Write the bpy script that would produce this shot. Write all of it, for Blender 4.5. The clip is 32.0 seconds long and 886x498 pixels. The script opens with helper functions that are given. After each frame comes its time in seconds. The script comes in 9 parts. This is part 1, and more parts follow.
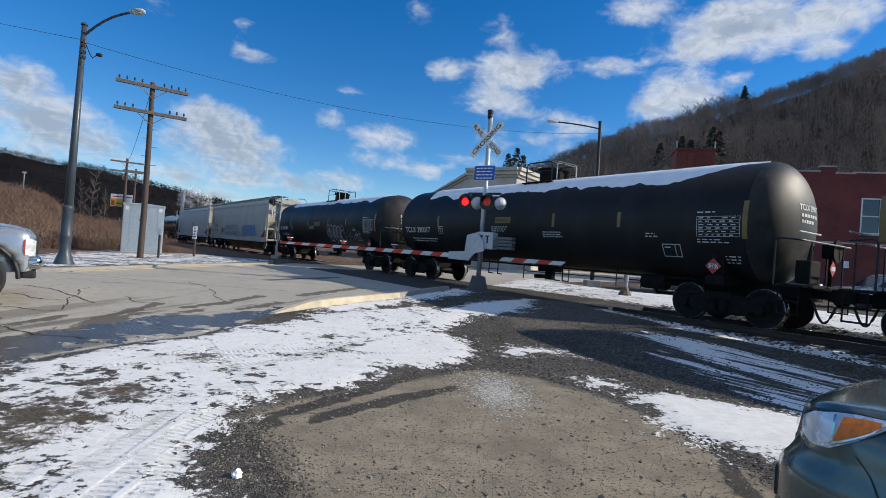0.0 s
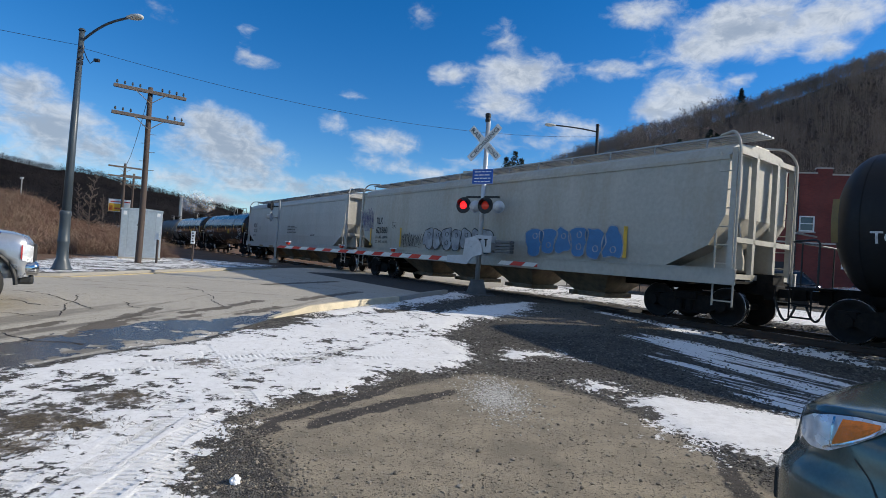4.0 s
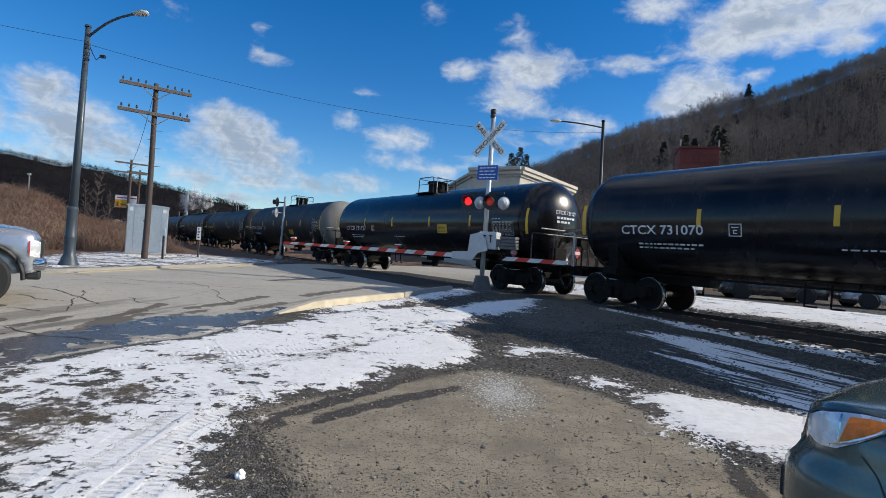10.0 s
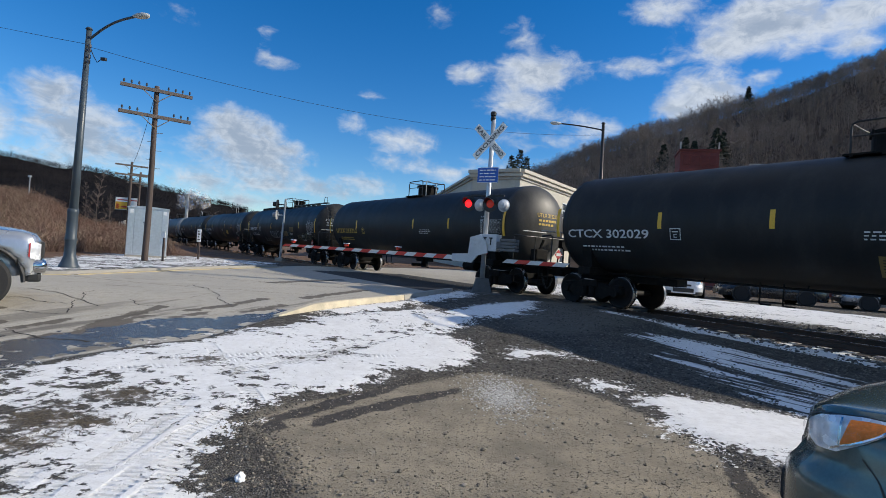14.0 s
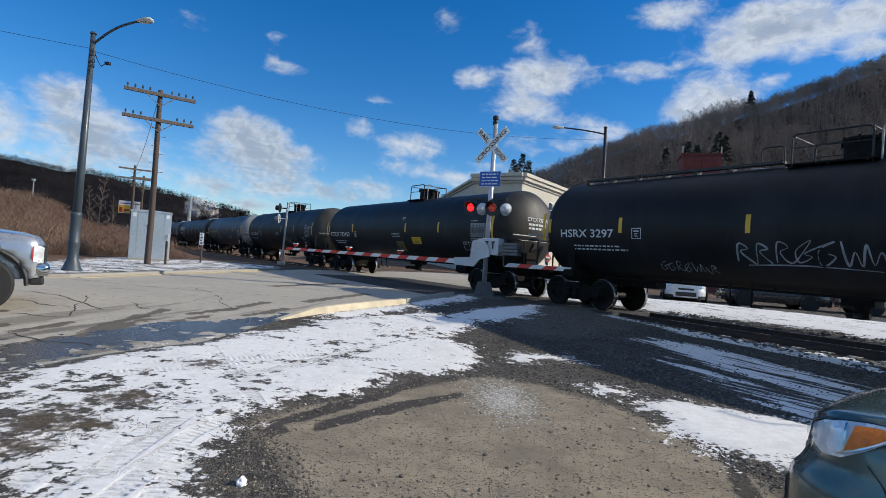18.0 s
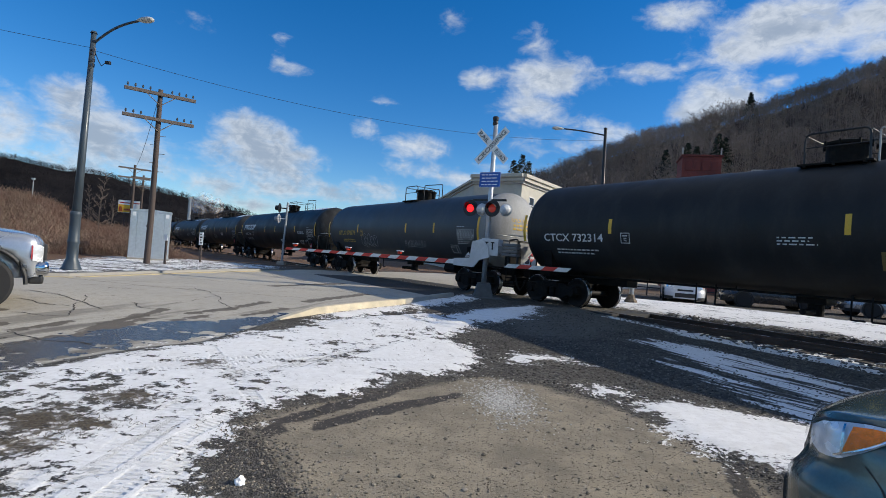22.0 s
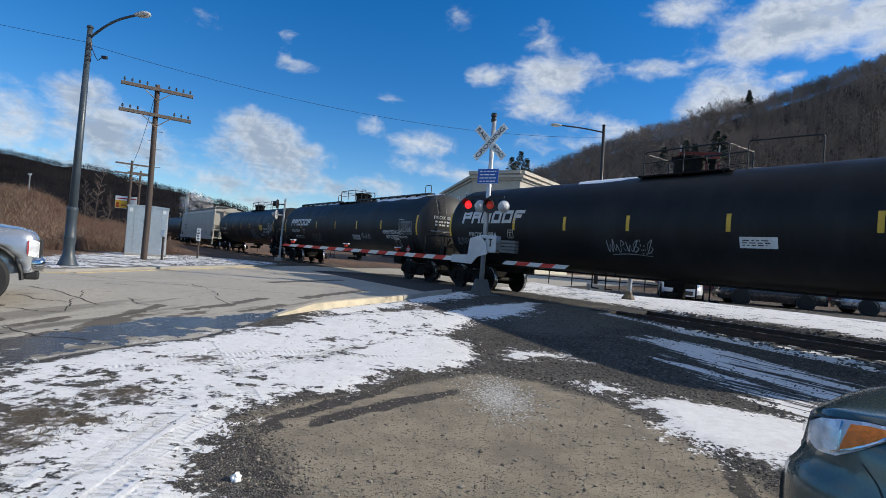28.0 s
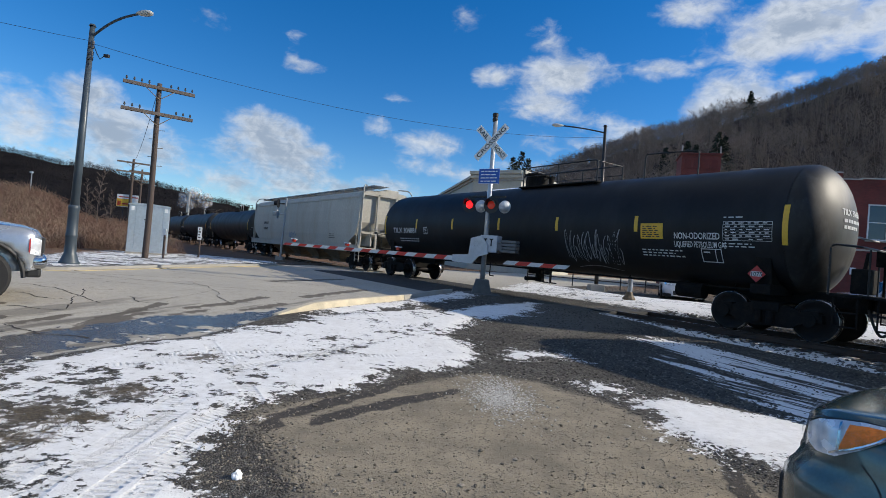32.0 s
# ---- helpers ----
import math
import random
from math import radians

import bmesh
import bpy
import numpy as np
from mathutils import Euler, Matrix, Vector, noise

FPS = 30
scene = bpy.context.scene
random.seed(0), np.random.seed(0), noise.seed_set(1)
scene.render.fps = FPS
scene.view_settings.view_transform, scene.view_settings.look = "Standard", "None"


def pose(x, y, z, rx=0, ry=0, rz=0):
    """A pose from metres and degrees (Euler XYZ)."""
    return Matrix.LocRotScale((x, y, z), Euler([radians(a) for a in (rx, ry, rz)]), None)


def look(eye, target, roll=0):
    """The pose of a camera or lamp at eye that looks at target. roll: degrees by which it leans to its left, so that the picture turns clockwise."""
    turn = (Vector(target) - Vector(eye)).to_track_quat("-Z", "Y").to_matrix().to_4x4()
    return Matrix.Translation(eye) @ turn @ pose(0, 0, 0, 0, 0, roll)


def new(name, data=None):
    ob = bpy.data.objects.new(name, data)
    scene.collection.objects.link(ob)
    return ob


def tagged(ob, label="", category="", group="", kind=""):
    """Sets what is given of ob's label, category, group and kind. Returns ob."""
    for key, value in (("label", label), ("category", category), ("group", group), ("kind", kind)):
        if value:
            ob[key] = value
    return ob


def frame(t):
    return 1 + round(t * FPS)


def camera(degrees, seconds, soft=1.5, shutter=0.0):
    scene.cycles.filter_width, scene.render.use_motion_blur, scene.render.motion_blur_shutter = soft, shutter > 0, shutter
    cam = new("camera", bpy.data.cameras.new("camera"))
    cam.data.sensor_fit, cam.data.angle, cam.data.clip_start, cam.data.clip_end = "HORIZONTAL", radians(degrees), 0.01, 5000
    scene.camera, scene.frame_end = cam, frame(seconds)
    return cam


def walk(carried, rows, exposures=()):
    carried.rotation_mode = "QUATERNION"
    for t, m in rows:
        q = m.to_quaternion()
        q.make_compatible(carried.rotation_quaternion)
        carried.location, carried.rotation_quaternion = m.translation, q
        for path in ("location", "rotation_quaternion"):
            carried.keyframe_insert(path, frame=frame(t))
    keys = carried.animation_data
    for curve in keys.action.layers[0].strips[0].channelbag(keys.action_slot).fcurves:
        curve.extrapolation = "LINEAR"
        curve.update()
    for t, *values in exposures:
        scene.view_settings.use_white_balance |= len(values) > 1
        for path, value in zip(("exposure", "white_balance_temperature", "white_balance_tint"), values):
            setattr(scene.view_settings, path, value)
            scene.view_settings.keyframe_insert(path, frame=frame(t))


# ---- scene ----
cam = camera(79.75, 32.0, soft=0.6)
PATH = [  # seconds, place in metres, turn in degrees: held by hand, almost still
    (0, 0.000, 0.000, 1.200, 90.40, -4.23, -0.03),
    (0.5, 0.003, 0.001, 1.201, 90.47, -4.17, 0.06),
    (1, 0.004, 0.001, 1.202, 90.57, -4.12, 0.11),
    (1.5, 0.005, 0.000, 1.202, 90.70, -4.04, 0.11),
    (2, 0.006, 0.000, 1.203, 90.81, -3.97, 0.06),
    (2.5, 0.006, 0.000, 1.204, 90.86, -3.91, -0.02),
    (3, 0.005, 0.001, 1.204, 90.88, -3.89, -0.09),
    (3.5, 0.003, 0.001, 1.205, 90.87, -3.91, -0.15),
    (5.5, 0.006, 0.013, 1.199, 90.29, -4.02, -0.23),
    (6, 0.008, 0.017, 1.200, 90.18, -4.04, -0.22),
    (6.5, 0.008, 0.017, 1.199, 90.13, -4.07, -0.19),
    (7, 0.007, 0.016, 1.198, 90.08, -4.10, -0.14),
    (7.5, 0.007, 0.019, 1.197, 90.01, -4.11, -0.07),
    (8, 0.006, 0.020, 1.198, 90.02, -4.12, 0.01),
    (8.5, 0.004, 0.015, 1.199, 90.13, -4.14, 0.12),
    (9, 0.004, 0.009, 1.201, 90.27, -4.14, 0.24),
    (9.5, 0.005, 0.007, 1.202, 90.35, -4.10, 0.31),
    (10, 0.005, 0.010, 1.201, 90.35, -4.03, 0.34),
    (10.5, 0.006, 0.014, 1.200, 90.32, -3.94, 0.34),
    (11, 0.007, 0.017, 1.200, 90.30, -3.87, 0.34),
    (11.5, 0.007, 0.017, 1.201, 90.34, -3.86, 0.34),
    (12, 0.006, 0.017, 1.201, 90.40, -3.89, 0.34),
    (12.5, 0.005, 0.016, 1.201, 90.46, -3.95, 0.35),
    (13, 0.003, 0.014, 1.201, 90.50, -4.01, 0.36),
    (13.5, 0.004, 0.011, 1.203, 90.54, -4.03, 0.36),
    (14, 0.005, 0.009, 1.203, 90.59, -4.05, 0.36),
    (14.5, 0.004, 0.004, 1.202, 90.64, -4.09, 0.36),
    (16.5, 0.006, 0.012, 1.203, 90.73, -4.09, 0.48),
    (17, 0.002, 0.007, 1.205, 90.81, -4.13, 0.54),
    (17.5, 0.001, 0.007, 1.206, 90.90, -4.14, 0.57),
    (18, 0.004, 0.010, 1.205, 90.98, -4.14, 0.58),
    (18.5, 0.005, 0.011, 1.204, 91.05, -4.15, 0.57),
    (19, 0.006, 0.012, 1.204, 91.08, -4.15, 0.52),
    (19.5, 0.008, 0.014, 1.205, 91.10, -4.16, 0.47),
    (20, 0.007, 0.013, 1.205, 91.13, -4.20, 0.41),
    (20.5, 0.006, 0.009, 1.204, 91.15, -4.25, 0.41),
    (21, 0.004, 0.005, 1.203, 91.16, -4.29, 0.45),
    (21.5, 0.004, 0.005, 1.202, 91.12, -4.32, 0.49),
    (22, 0.006, 0.009, 1.201, 91.05, -4.34, 0.54),
    (22.5, 0.007, 0.012, 1.201, 90.97, -4.35, 0.58),
    (23, 0.005, 0.012, 1.201, 90.87, -4.38, 0.59),
    (23.5, 0.005, 0.012, 1.200, 90.81, -4.43, 0.61),
    (24, 0.006, 0.014, 1.200, 90.79, -4.49, 0.67),
    (24.5, 0.007, 0.013, 1.201, 90.82, -4.52, 0.75),
    (25, 0.006, 0.009, 1.202, 90.88, -4.52, 0.81),
    (25.5, 0.005, 0.006, 1.205, 90.95, -4.49, 0.84),
    (27.5, 0.011, 0.029, 1.198, 90.70, -4.46, 0.36),
    (28, 0.010, 0.024, 1.199, 90.71, -4.48, 0.32),
    (28.5, 0.010, 0.021, 1.199, 90.72, -4.49, 0.29),
    (29, 0.010, 0.018, 1.200, 90.73, -4.49, 0.28),
    (29.5, 0.010, 0.016, 1.199, 90.75, -4.51, 0.27),
    (30, 0.011, 0.014, 1.199, 90.77, -4.54, 0.25),
    (30.5, 0.011, 0.013, 1.199, 90.76, -4.57, 0.25),
    (31, 0.010, 0.012, 1.199, 90.72, -4.62, 0.28),
    (31.5, 0.010, 0.012, 1.198, 90.69, -4.68, 0.33),
    (32, 0.009, 0.014, 1.197, 90.68, -4.73, 0.41),
]
# the camera darkens a little while the white hoppers pass
walk(cam, [(t, pose(*p)) for t, *p in PATH], ((0.0, 0.0), (3.4, 0.0), (5.6, -0.14), (6.6, -0.14), (8.4, 0.0), (32.0, 0.0)))

# ---- light ----
SUN_AZ, SUN_EL = 88.0, 27.5      # degrees: clockwise from +Y, above the horizon
sun_dir = Vector((math.sin(radians(SUN_AZ)) * math.cos(radians(SUN_EL)),
                  math.cos(radians(SUN_AZ)) * math.cos(radians(SUN_EL)), math.sin(radians(SUN_EL))))
world = bpy.data.worlds.new("world")
scene.world = world
world.use_nodes = True
wn = world.node_tree.nodes
sky = wn.new("ShaderNodeTexSky")
sky.sky_type, sky.sun_disc = "NISHITA", False
sky.sun_elevation, sky.sun_rotation = radians(SUN_EL), radians(SUN_AZ)
sky.altitude, sky.air_density, sky.dust_density, sky.ozone_density = 400, 1.0, 0.1, 4.0
rich = wn.new("ShaderNodeHueSaturation")          # the clear, deep blue of a cold day
rich.inputs["Saturation"].default_value = 1.34
rich.inputs["Hue"].default_value = 0.506
wn["Background"].inputs["Strength"].default_value = 0.141
world.node_tree.links.new(sky.outputs[0], rich.inputs["Color"])
world.node_tree.links.new(rich.outputs[0], wn["Background"].inputs["Color"])
sun = new("sun", bpy.data.lights.new("sun", "SUN"))
sun.data.energy, sun.data.angle, sun.data.color = 4.85, radians(0.53), (1.0, 0.91, 0.755)
sun.matrix_world = look(sun_dir * 100, (0, 0, 0))

# ---- small helpers ----
PSI = -54.58                      # heading of the track, degrees
E2 = Vector((math.cos(radians(PSI)), math.sin(radians(PSI))))
N2 = Vector((-E2.y, E2.x))
DTRACK = 13.87


def on_track(s, lat=0.0, z=0.0):
    p = E2 * s + N2 * (DTRACK + lat)
    return Vector((p.x, p.y, z))


def track_coords(x, y):
    return x * E2.x + y * E2.y, x * N2.x + y * N2.y - DTRACK


def smooth(a, b, v):
    v = min(1.0, max(0.0, (v - a) / (b - a)))
    return v * v * (3 - 2 * v)


def link(name, bm, mat=None, parent=None, m=None, shade=False):
    me = bpy.data.meshes.new(name)
    if shade:
        for f in bm.faces:
            f.smooth = True
    bm.to_mesh(me)
    bm.free()
    for one in (mat if isinstance(mat, (list, tuple)) else [mat]):
        if one:
            me.materials.append(one)
    ob = new(name, me)
    if parent:
        ob.parent = parent
    if m is not None:
        ob.matrix_basis = m
    return ob


def part(name, bm, material, parent, label="", m=None, shade=False):
    """One mesh object under a thing or under a part."""
    ob = link(name, bm, material, parent, m, shade)
    if label:
        ob["label"] = label
    if name in ("small_print", "label_print", "data_table", "graffiti", "sign_lines", "end_number", "stencil_box", "plate_box", "owner_mark"):
        ob["kind"] = "stuff"              # strokes too small to pick apart
    return ob


def thing(name, label, category, m=None, group="", kind=""):
    ob = new(name)
    ob.empty_display_size = 0.2
    if m is not None:
        ob.matrix_basis = m
    return tagged(ob, label, category, group, kind)


def box(bm, x0, x1, y0, y1, z0, z1, bevel=0.0, m=None):
    made = bmesh.ops.create_cube(bm, size=1.0)["verts"]
    bmesh.ops.transform(bm, matrix=Matrix.Translation(((x0 + x1) / 2, (y0 + y1) / 2, (z0 + z1) / 2))
                        @ Matrix.Diagonal((x1 - x0, y1 - y0, z1 - z0, 1)), verts=made)
    if bevel:
        edges = list({e for v in made for e in v.link_edges})
        r = bmesh.ops.bevel(bm, geom=edges, offset=bevel, segments=2, affect="EDGES", profile=0.6)
        made = list({v for f in r["faces"] for v in f.verts} | {v for v in made if v.is_valid})
    if m is not None:
        bmesh.ops.transform(bm, matrix=m, verts=made)
    return made


def rod(bm, a, b, r0, r1=None, sides=8):
    """A straight round bar from a to b."""
    a, b = Vector(a), Vector(b)
    d = b - a
    made = bmesh.ops.create_cone(bm, cap_ends=True, segments=sides, radius1=r0,
                                 radius2=r0 if r1 is None else r1, depth=d.length)["verts"]
    m = Matrix.Translation((a + b) / 2) @ d.to_track_quat("Z", "Y").to_matrix().to_4x4()
    bmesh.ops.transform(bm, matrix=m, verts=made)
    return made


def pipe(bm, pts, r, sides=8):
    """A bent round bar through pts."""
    pts = [Vector(p) for p in pts]
    rings = []
    for i, p in enumerate(pts):
        d = (pts[min(i + 1, len(pts) - 1)] - pts[max(i - 1, 0)]).normalized()
        up = Vector((0, 0, 1)) if abs(d.z) < 0.9 else Vector((1, 0, 0))
        u = d.cross(up).normalized()
        w = d.cross(u)
        rings.append([bm.verts.new(p + (u * math.cos(k * 2 * math.pi / sides) + w * math.sin(k * 2 * math.pi / sides)) * r)
                      for k in range(sides)])
    for a, b in zip(rings, rings[1:]):
        for k in range(sides):
            bm.faces.new((a[k], a[(k + 1) % sides], b[(k + 1) % sides], b[k]))
    bm.faces.new(rings[0])
    bm.faces.new(rings[-1][::-1])


def bend(a, b, c, r=0.1, n=5):
    """Points from a towards the corner b and on to c, rounded at b."""
    a, b, c = Vector(a), Vector(b), Vector(c)
    u, w = (a - b).normalized() * r, (c - b).normalized() * r
    out = []
    for i in range(n + 1):
        t = i / n
        out.append((b + u) * (1 - t) ** 2 + b * 2 * t * (1 - t) + (b + w) * t ** 2)
    return out


def rail_bar(bm, pts, r, round_by=0.08, sides=8):
    """A bent bar through pts with rounded corners."""
    out = [Vector(pts[0])]
    for a, b, c in zip(pts, pts[1:], pts[2:]):
        out += bend(a, b, c, round_by)
    pipe(bm, out + [Vector(pts[-1])], r, sides)


def lathe(bm, profile, sides=48, axis="X"):
    """Turns (along, radius) pairs about an axis."""
    rings = []
    for a, r in profile:
        ring = []
        for k in range(sides):
            t = 2 * math.pi * k / sides
            u, w = r * math.cos(t), r * math.sin(t)
            ring.append(bm.verts.new((a, u, w) if axis == "X" else (u, a, w) if axis == "Y" else (u, w, a)))
        rings.append(ring)
    for a, b in zip(rings, rings[1:]):
        for k in range(sides):
            bm.faces.new((a[k], a[(k + 1) % sides], b[(k + 1) % sides], b[k]))
    for ring in (rings[0], rings[-1]):
        try:
            bm.faces.new(ring)
        except ValueError:
            pass
    bmesh.ops.recalc_face_normals(bm, faces=bm.faces)


def prism(bm, outline, y0, y1, plane="XZ"):
    """A flat outline pushed from y0 to y1."""
    def at(p, y):
        return (p[0], y, p[1]) if plane == "XZ" else (y, p[0], p[1]) if plane == "YZ" else (p[0], p[1], y)
    a = [bm.verts.new(at(p, y0)) for p in outline]
    b = [bm.verts.new(at(p, y1)) for p in outline]
    fs = [bm.faces.new(a), bm.faces.new(b[::-1])]
    n = len(outline)
    for i in range(n):
        fs.append(bm.faces.new((a[i], b[i], b[(i + 1) % n], a[(i + 1) % n])))
    bmesh.ops.recalc_face_normals(bm, faces=fs)


def letters(text, size, align="LEFT"):
    """The mesh of a line of writing in the built-in font, in the XY plane."""
    cu = bpy.data.curves.new("writing", "FONT")
    cu.body, cu.size, cu.align_x, cu.align_y = text, size, align, "BOTTOM_BASELINE"
    cu.resolution_u, cu.offset = 3, size * 0.014
    ob = bpy.data.objects.new("writing", cu)
    scene.collection.objects.link(ob)
    me = bpy.data.meshes.new_from_object(ob.evaluated_get(bpy.context.evaluated_depsgraph_get()))
    bpy.data.objects.remove(ob)
    bpy.data.curves.remove(cu)
    bm = bmesh.new()
    bm.from_mesh(me)
    bpy.data.meshes.remove(me)
    return bm

# ---- materials ----
def material(name, base, rough=0.6, metal=0.0, vary=0.12, scale=6.0, bump=0.15, bump_scale=60.0, fine=0.08,
             stain=None, stain_amount=0.0, stain_scale=1.5, spec=0.5, coat=0.0, coords="Object", bump_dist=0.01, streak=1.0, rand=0.0):
    """A painted, stony or wooden surface: base colour varied at two scales, stains, and fine relief."""
    m = bpy.data.materials.new(name)
    m.use_nodes = True
    nt = m.node_tree
    n, l = nt.nodes, nt.links
    b = n["Principled BSDF"]
    b.inputs["Metallic"].default_value = metal
    b.inputs["Specular IOR Level"].default_value = spec
    b.inputs["Coat Weight"].default_value = coat
    b.inputs["Coat Roughness"].default_value = 0.15
    tc = n.new("ShaderNodeTexCoord")
    mp = n.new("ShaderNodeMapping")
    mp.inputs["Scale"].default_value = (1, 1, streak)
    l.new(tc.outputs[coords], mp.inputs[0])
    big = n.new("ShaderNodeTexNoise")
    big.inputs["Scale"].default_value, big.inputs["Detail"].default_value = scale, 6
    small = n.new("ShaderNodeTexNoise")
    small.inputs["Scale"].default_value, small.inputs["Detail"].default_value = bump_scale, 4
    l.new(mp.outputs[0], big.inputs["Vector"])
    l.new(tc.outputs[coords], small.inputs["Vector"])
    r1 = n.new("ShaderNodeMapRange")
    r1.inputs["From Min"].default_value, r1.inputs["From Max"].default_value = 0.3, 0.7
    r1.inputs["To Min"].default_value, r1.inputs["To Max"].default_value = 1 - vary, 1 + vary
    l.new(big.outputs["Fac"], r1.inputs["Value"])
    r2 = n.new("ShaderNodeMapRange")
    r2.inputs["From Min"].default_value, r2.inputs["From Max"].default_value = 0.3, 0.7
    r2.inputs["To Min"].default_value, r2.inputs["To Max"].default_value = 1 - fine, 1 + fine
    l.new(small.outputs["Fac"], r2.inputs["Value"])
    mul = n.new("ShaderNodeMath")
    mul.operation = "MULTIPLY"
    l.new(r1.outputs[0], mul.inputs[0])
    l.new(r2.outputs[0], mul.inputs[1])
    last = mul.outputs[0]
    if rand:
        oi = n.new("ShaderNodeObjectInfo")
        r3 = n.new("ShaderNodeMapRange")
        r3.inputs["To Min"].default_value, r3.inputs["To Max"].default_value = 1 - rand, 1 + rand
        l.new(oi.outputs["Random"], r3.inputs["Value"])
        mul2 = n.new("ShaderNodeMath")
        mul2.operation = "MULTIPLY"
        l.new(last, mul2.inputs[0])
        l.new(r3.outputs[0], mul2.inputs[1])
        last = mul2.outputs[0]
    col = n.new("ShaderNodeVectorMath")
    col.operation = "SCALE"
    col.inputs[0].default_value = base[:3]
    l.new(last, col.inputs["Scale"])
    out = col.outputs[0]
    if stain:
        st = n.new("ShaderNodeTexNoise")
        st.inputs["Scale"].default_value, st.inputs["Detail"].default_value = stain_scale, 8
        st.inputs["Roughness"].default_value = 0.65
        l.new(mp.outputs[0], st.inputs["Vector"])
        rs = n.new("ShaderNodeMapRange")
        rs.inputs["From Min"].default_value, rs.inputs["From Max"].default_value = 0.5, 0.72
        rs.inputs["To Max"].default_value = stain_amount
        l.new(st.outputs["Fac"], rs.inputs["Value"])
        mx = n.new("ShaderNodeMix")
        mx.data_type = "RGBA"
        l.new(rs.outputs[0], mx.inputs["Factor"])
        l.new(out, mx.inputs["A"])
        mx.inputs["B"].default_value = (*stain[:3], 1)
        out = mx.outputs["Result"]
    l.new(out, b.inputs["Base Color"])
    rr = n.new("ShaderNodeMapRange")
    rr.inputs["From Min"].default_value, rr.inputs["From Max"].default_value = 0.3, 0.7
    rr.inputs["To Min"].default_value, rr.inputs["To Max"].default_value = max(0.02, rough - 0.08), min(1, rough + 0.08)
    l.new(big.outputs["Fac"], rr.inputs["Value"])
    l.new(rr.outputs[0], b.inputs["Roughness"])
    if bump:
        bp = n.new("ShaderNodeBump")
        bp.inputs["Strength"].default_value, bp.inputs["Distance"].default_value = bump, bump_dist
        l.new(small.outputs["Fac"], bp.inputs["Height"])
        l.new(bp.outputs[0], b.inputs["Normal"])
    return m


def glowing(name, color, strength):
    m = bpy.data.materials.new(name)
    m.use_nodes = True
    b = m.node_tree.nodes["Principled BSDF"]
    b.inputs["Base Color"].default_value = (*color, 1)
    b.inputs["Roughness"].default_value = 0.25
    b.inputs["Emission Color"].default_value = (*color, 1)
    b.inputs["Emission Strength"].default_value = strength
    return m


M_TANK = material("tank_black_paint", (0.013, 0.0128, 0.0135), 0.48, spec=0.22, vary=0.3, scale=1.2, bump=0.05, bump_scale=14, stain=(0.04, 0.04, 0.042), stain_amount=0.35, stain_scale=1.1, streak=0.35)
M_TANK_GLOSS = material("tank_gloss_black", (0.009, 0.009, 0.011), 0.22, spec=0.35, vary=0.2, scale=1.5, bump=0.03, bump_scale=10, stain=(0.03, 0.03, 0.032), stain_amount=0.2, streak=0.35)
M_TANK_MATT = material("tank_matt_black", (0.017, 0.0175, 0.018), 0.52, spec=0.25, vary=0.3, scale=1.4, bump=0.06, bump_scale=18, stain=(0.055, 0.05, 0.045), stain_amount=0.4, streak=0.35)
M_TANK_GREY = material("tank_slate_grey", (0.035, 0.04, 0.045), 0.5, vary=0.2, scale=1.2, bump=0.05, bump_scale=15, stain=(0.09, 0.085, 0.08), stain_amount=0.3, streak=0.35)
M_HEAD_DUST = material("dusty_tank_end", (0.05, 0.048, 0.044), 0.5, spec=0.3, vary=0.4, scale=1.6, bump=0.05, bump_scale=15, stain=(0.03, 0.03, 0.032), stain_amount=0.6, stain_scale=0.9, streak=0.3)
M_HEAD_DARK = material("dark_dusted_tank_end", (0.024, 0.0235, 0.0225), 0.52, spec=0.28, vary=0.5, scale=2.2, bump=0.12, bump_scale=9, stain=(0.085, 0.085, 0.084), stain_amount=0.5, stain_scale=2.4, streak=0.5)
M_HEAD_GREY = material("grey_dusty_tank_end", (0.2, 0.192, 0.176), 0.65, vary=0.25, scale=1.6, bump=0.05, bump_scale=15, stain=(0.07, 0.065, 0.06), stain_amount=0.45, stain_scale=0.9, streak=0.3)
M_HEAD_PALE = material("pale_dusty_tank_end", (0.29, 0.292, 0.288), 0.65, vary=0.2, scale=1.6, bump=0.05, bump_scale=15, stain=(0.13, 0.12, 0.1), stain_amount=0.5, stain_scale=0.9, streak=0.3)
M_UNDER = material("grimy_black_steel", (0.011, 0.0105, 0.01), 0.8, spec=0.12, vary=0.35, scale=7, bump=0.25, bump_scale=40, stain=(0.04, 0.03, 0.022), stain_amount=0.5, stain_scale=5)
M_WHEEL = material("wheel_steel", (0.014, 0.0125, 0.012), 0.65, spec=0.2, metal=0.1, vary=0.3, scale=8, stain=(0.06, 0.04, 0.03), stain_amount=0.5)
M_TREAD = material("polished_wheel_tread", (0.38, 0.37, 0.36), 0.28, metal=1.0, vary=0.15)
M_RAILBAR = material("black_painted_bar", (0.014, 0.014, 0.015), 0.5, vary=0.2, bump=0.05)
M_BAR_WHITE = material("worn_white_bar", (0.45, 0.45, 0.43), 0.6, vary=0.2, stain=(0.1, 0.08, 0.06), stain_amount=0.6, stain_scale=8)
M_WHITE_MARK = material("white_stencil_paint", (0.62, 0.63, 0.63), 0.6, vary=0.12, scale=4, bump=0.0, stain=(0.2, 0.2, 0.2), stain_amount=0.5, stain_scale=7)
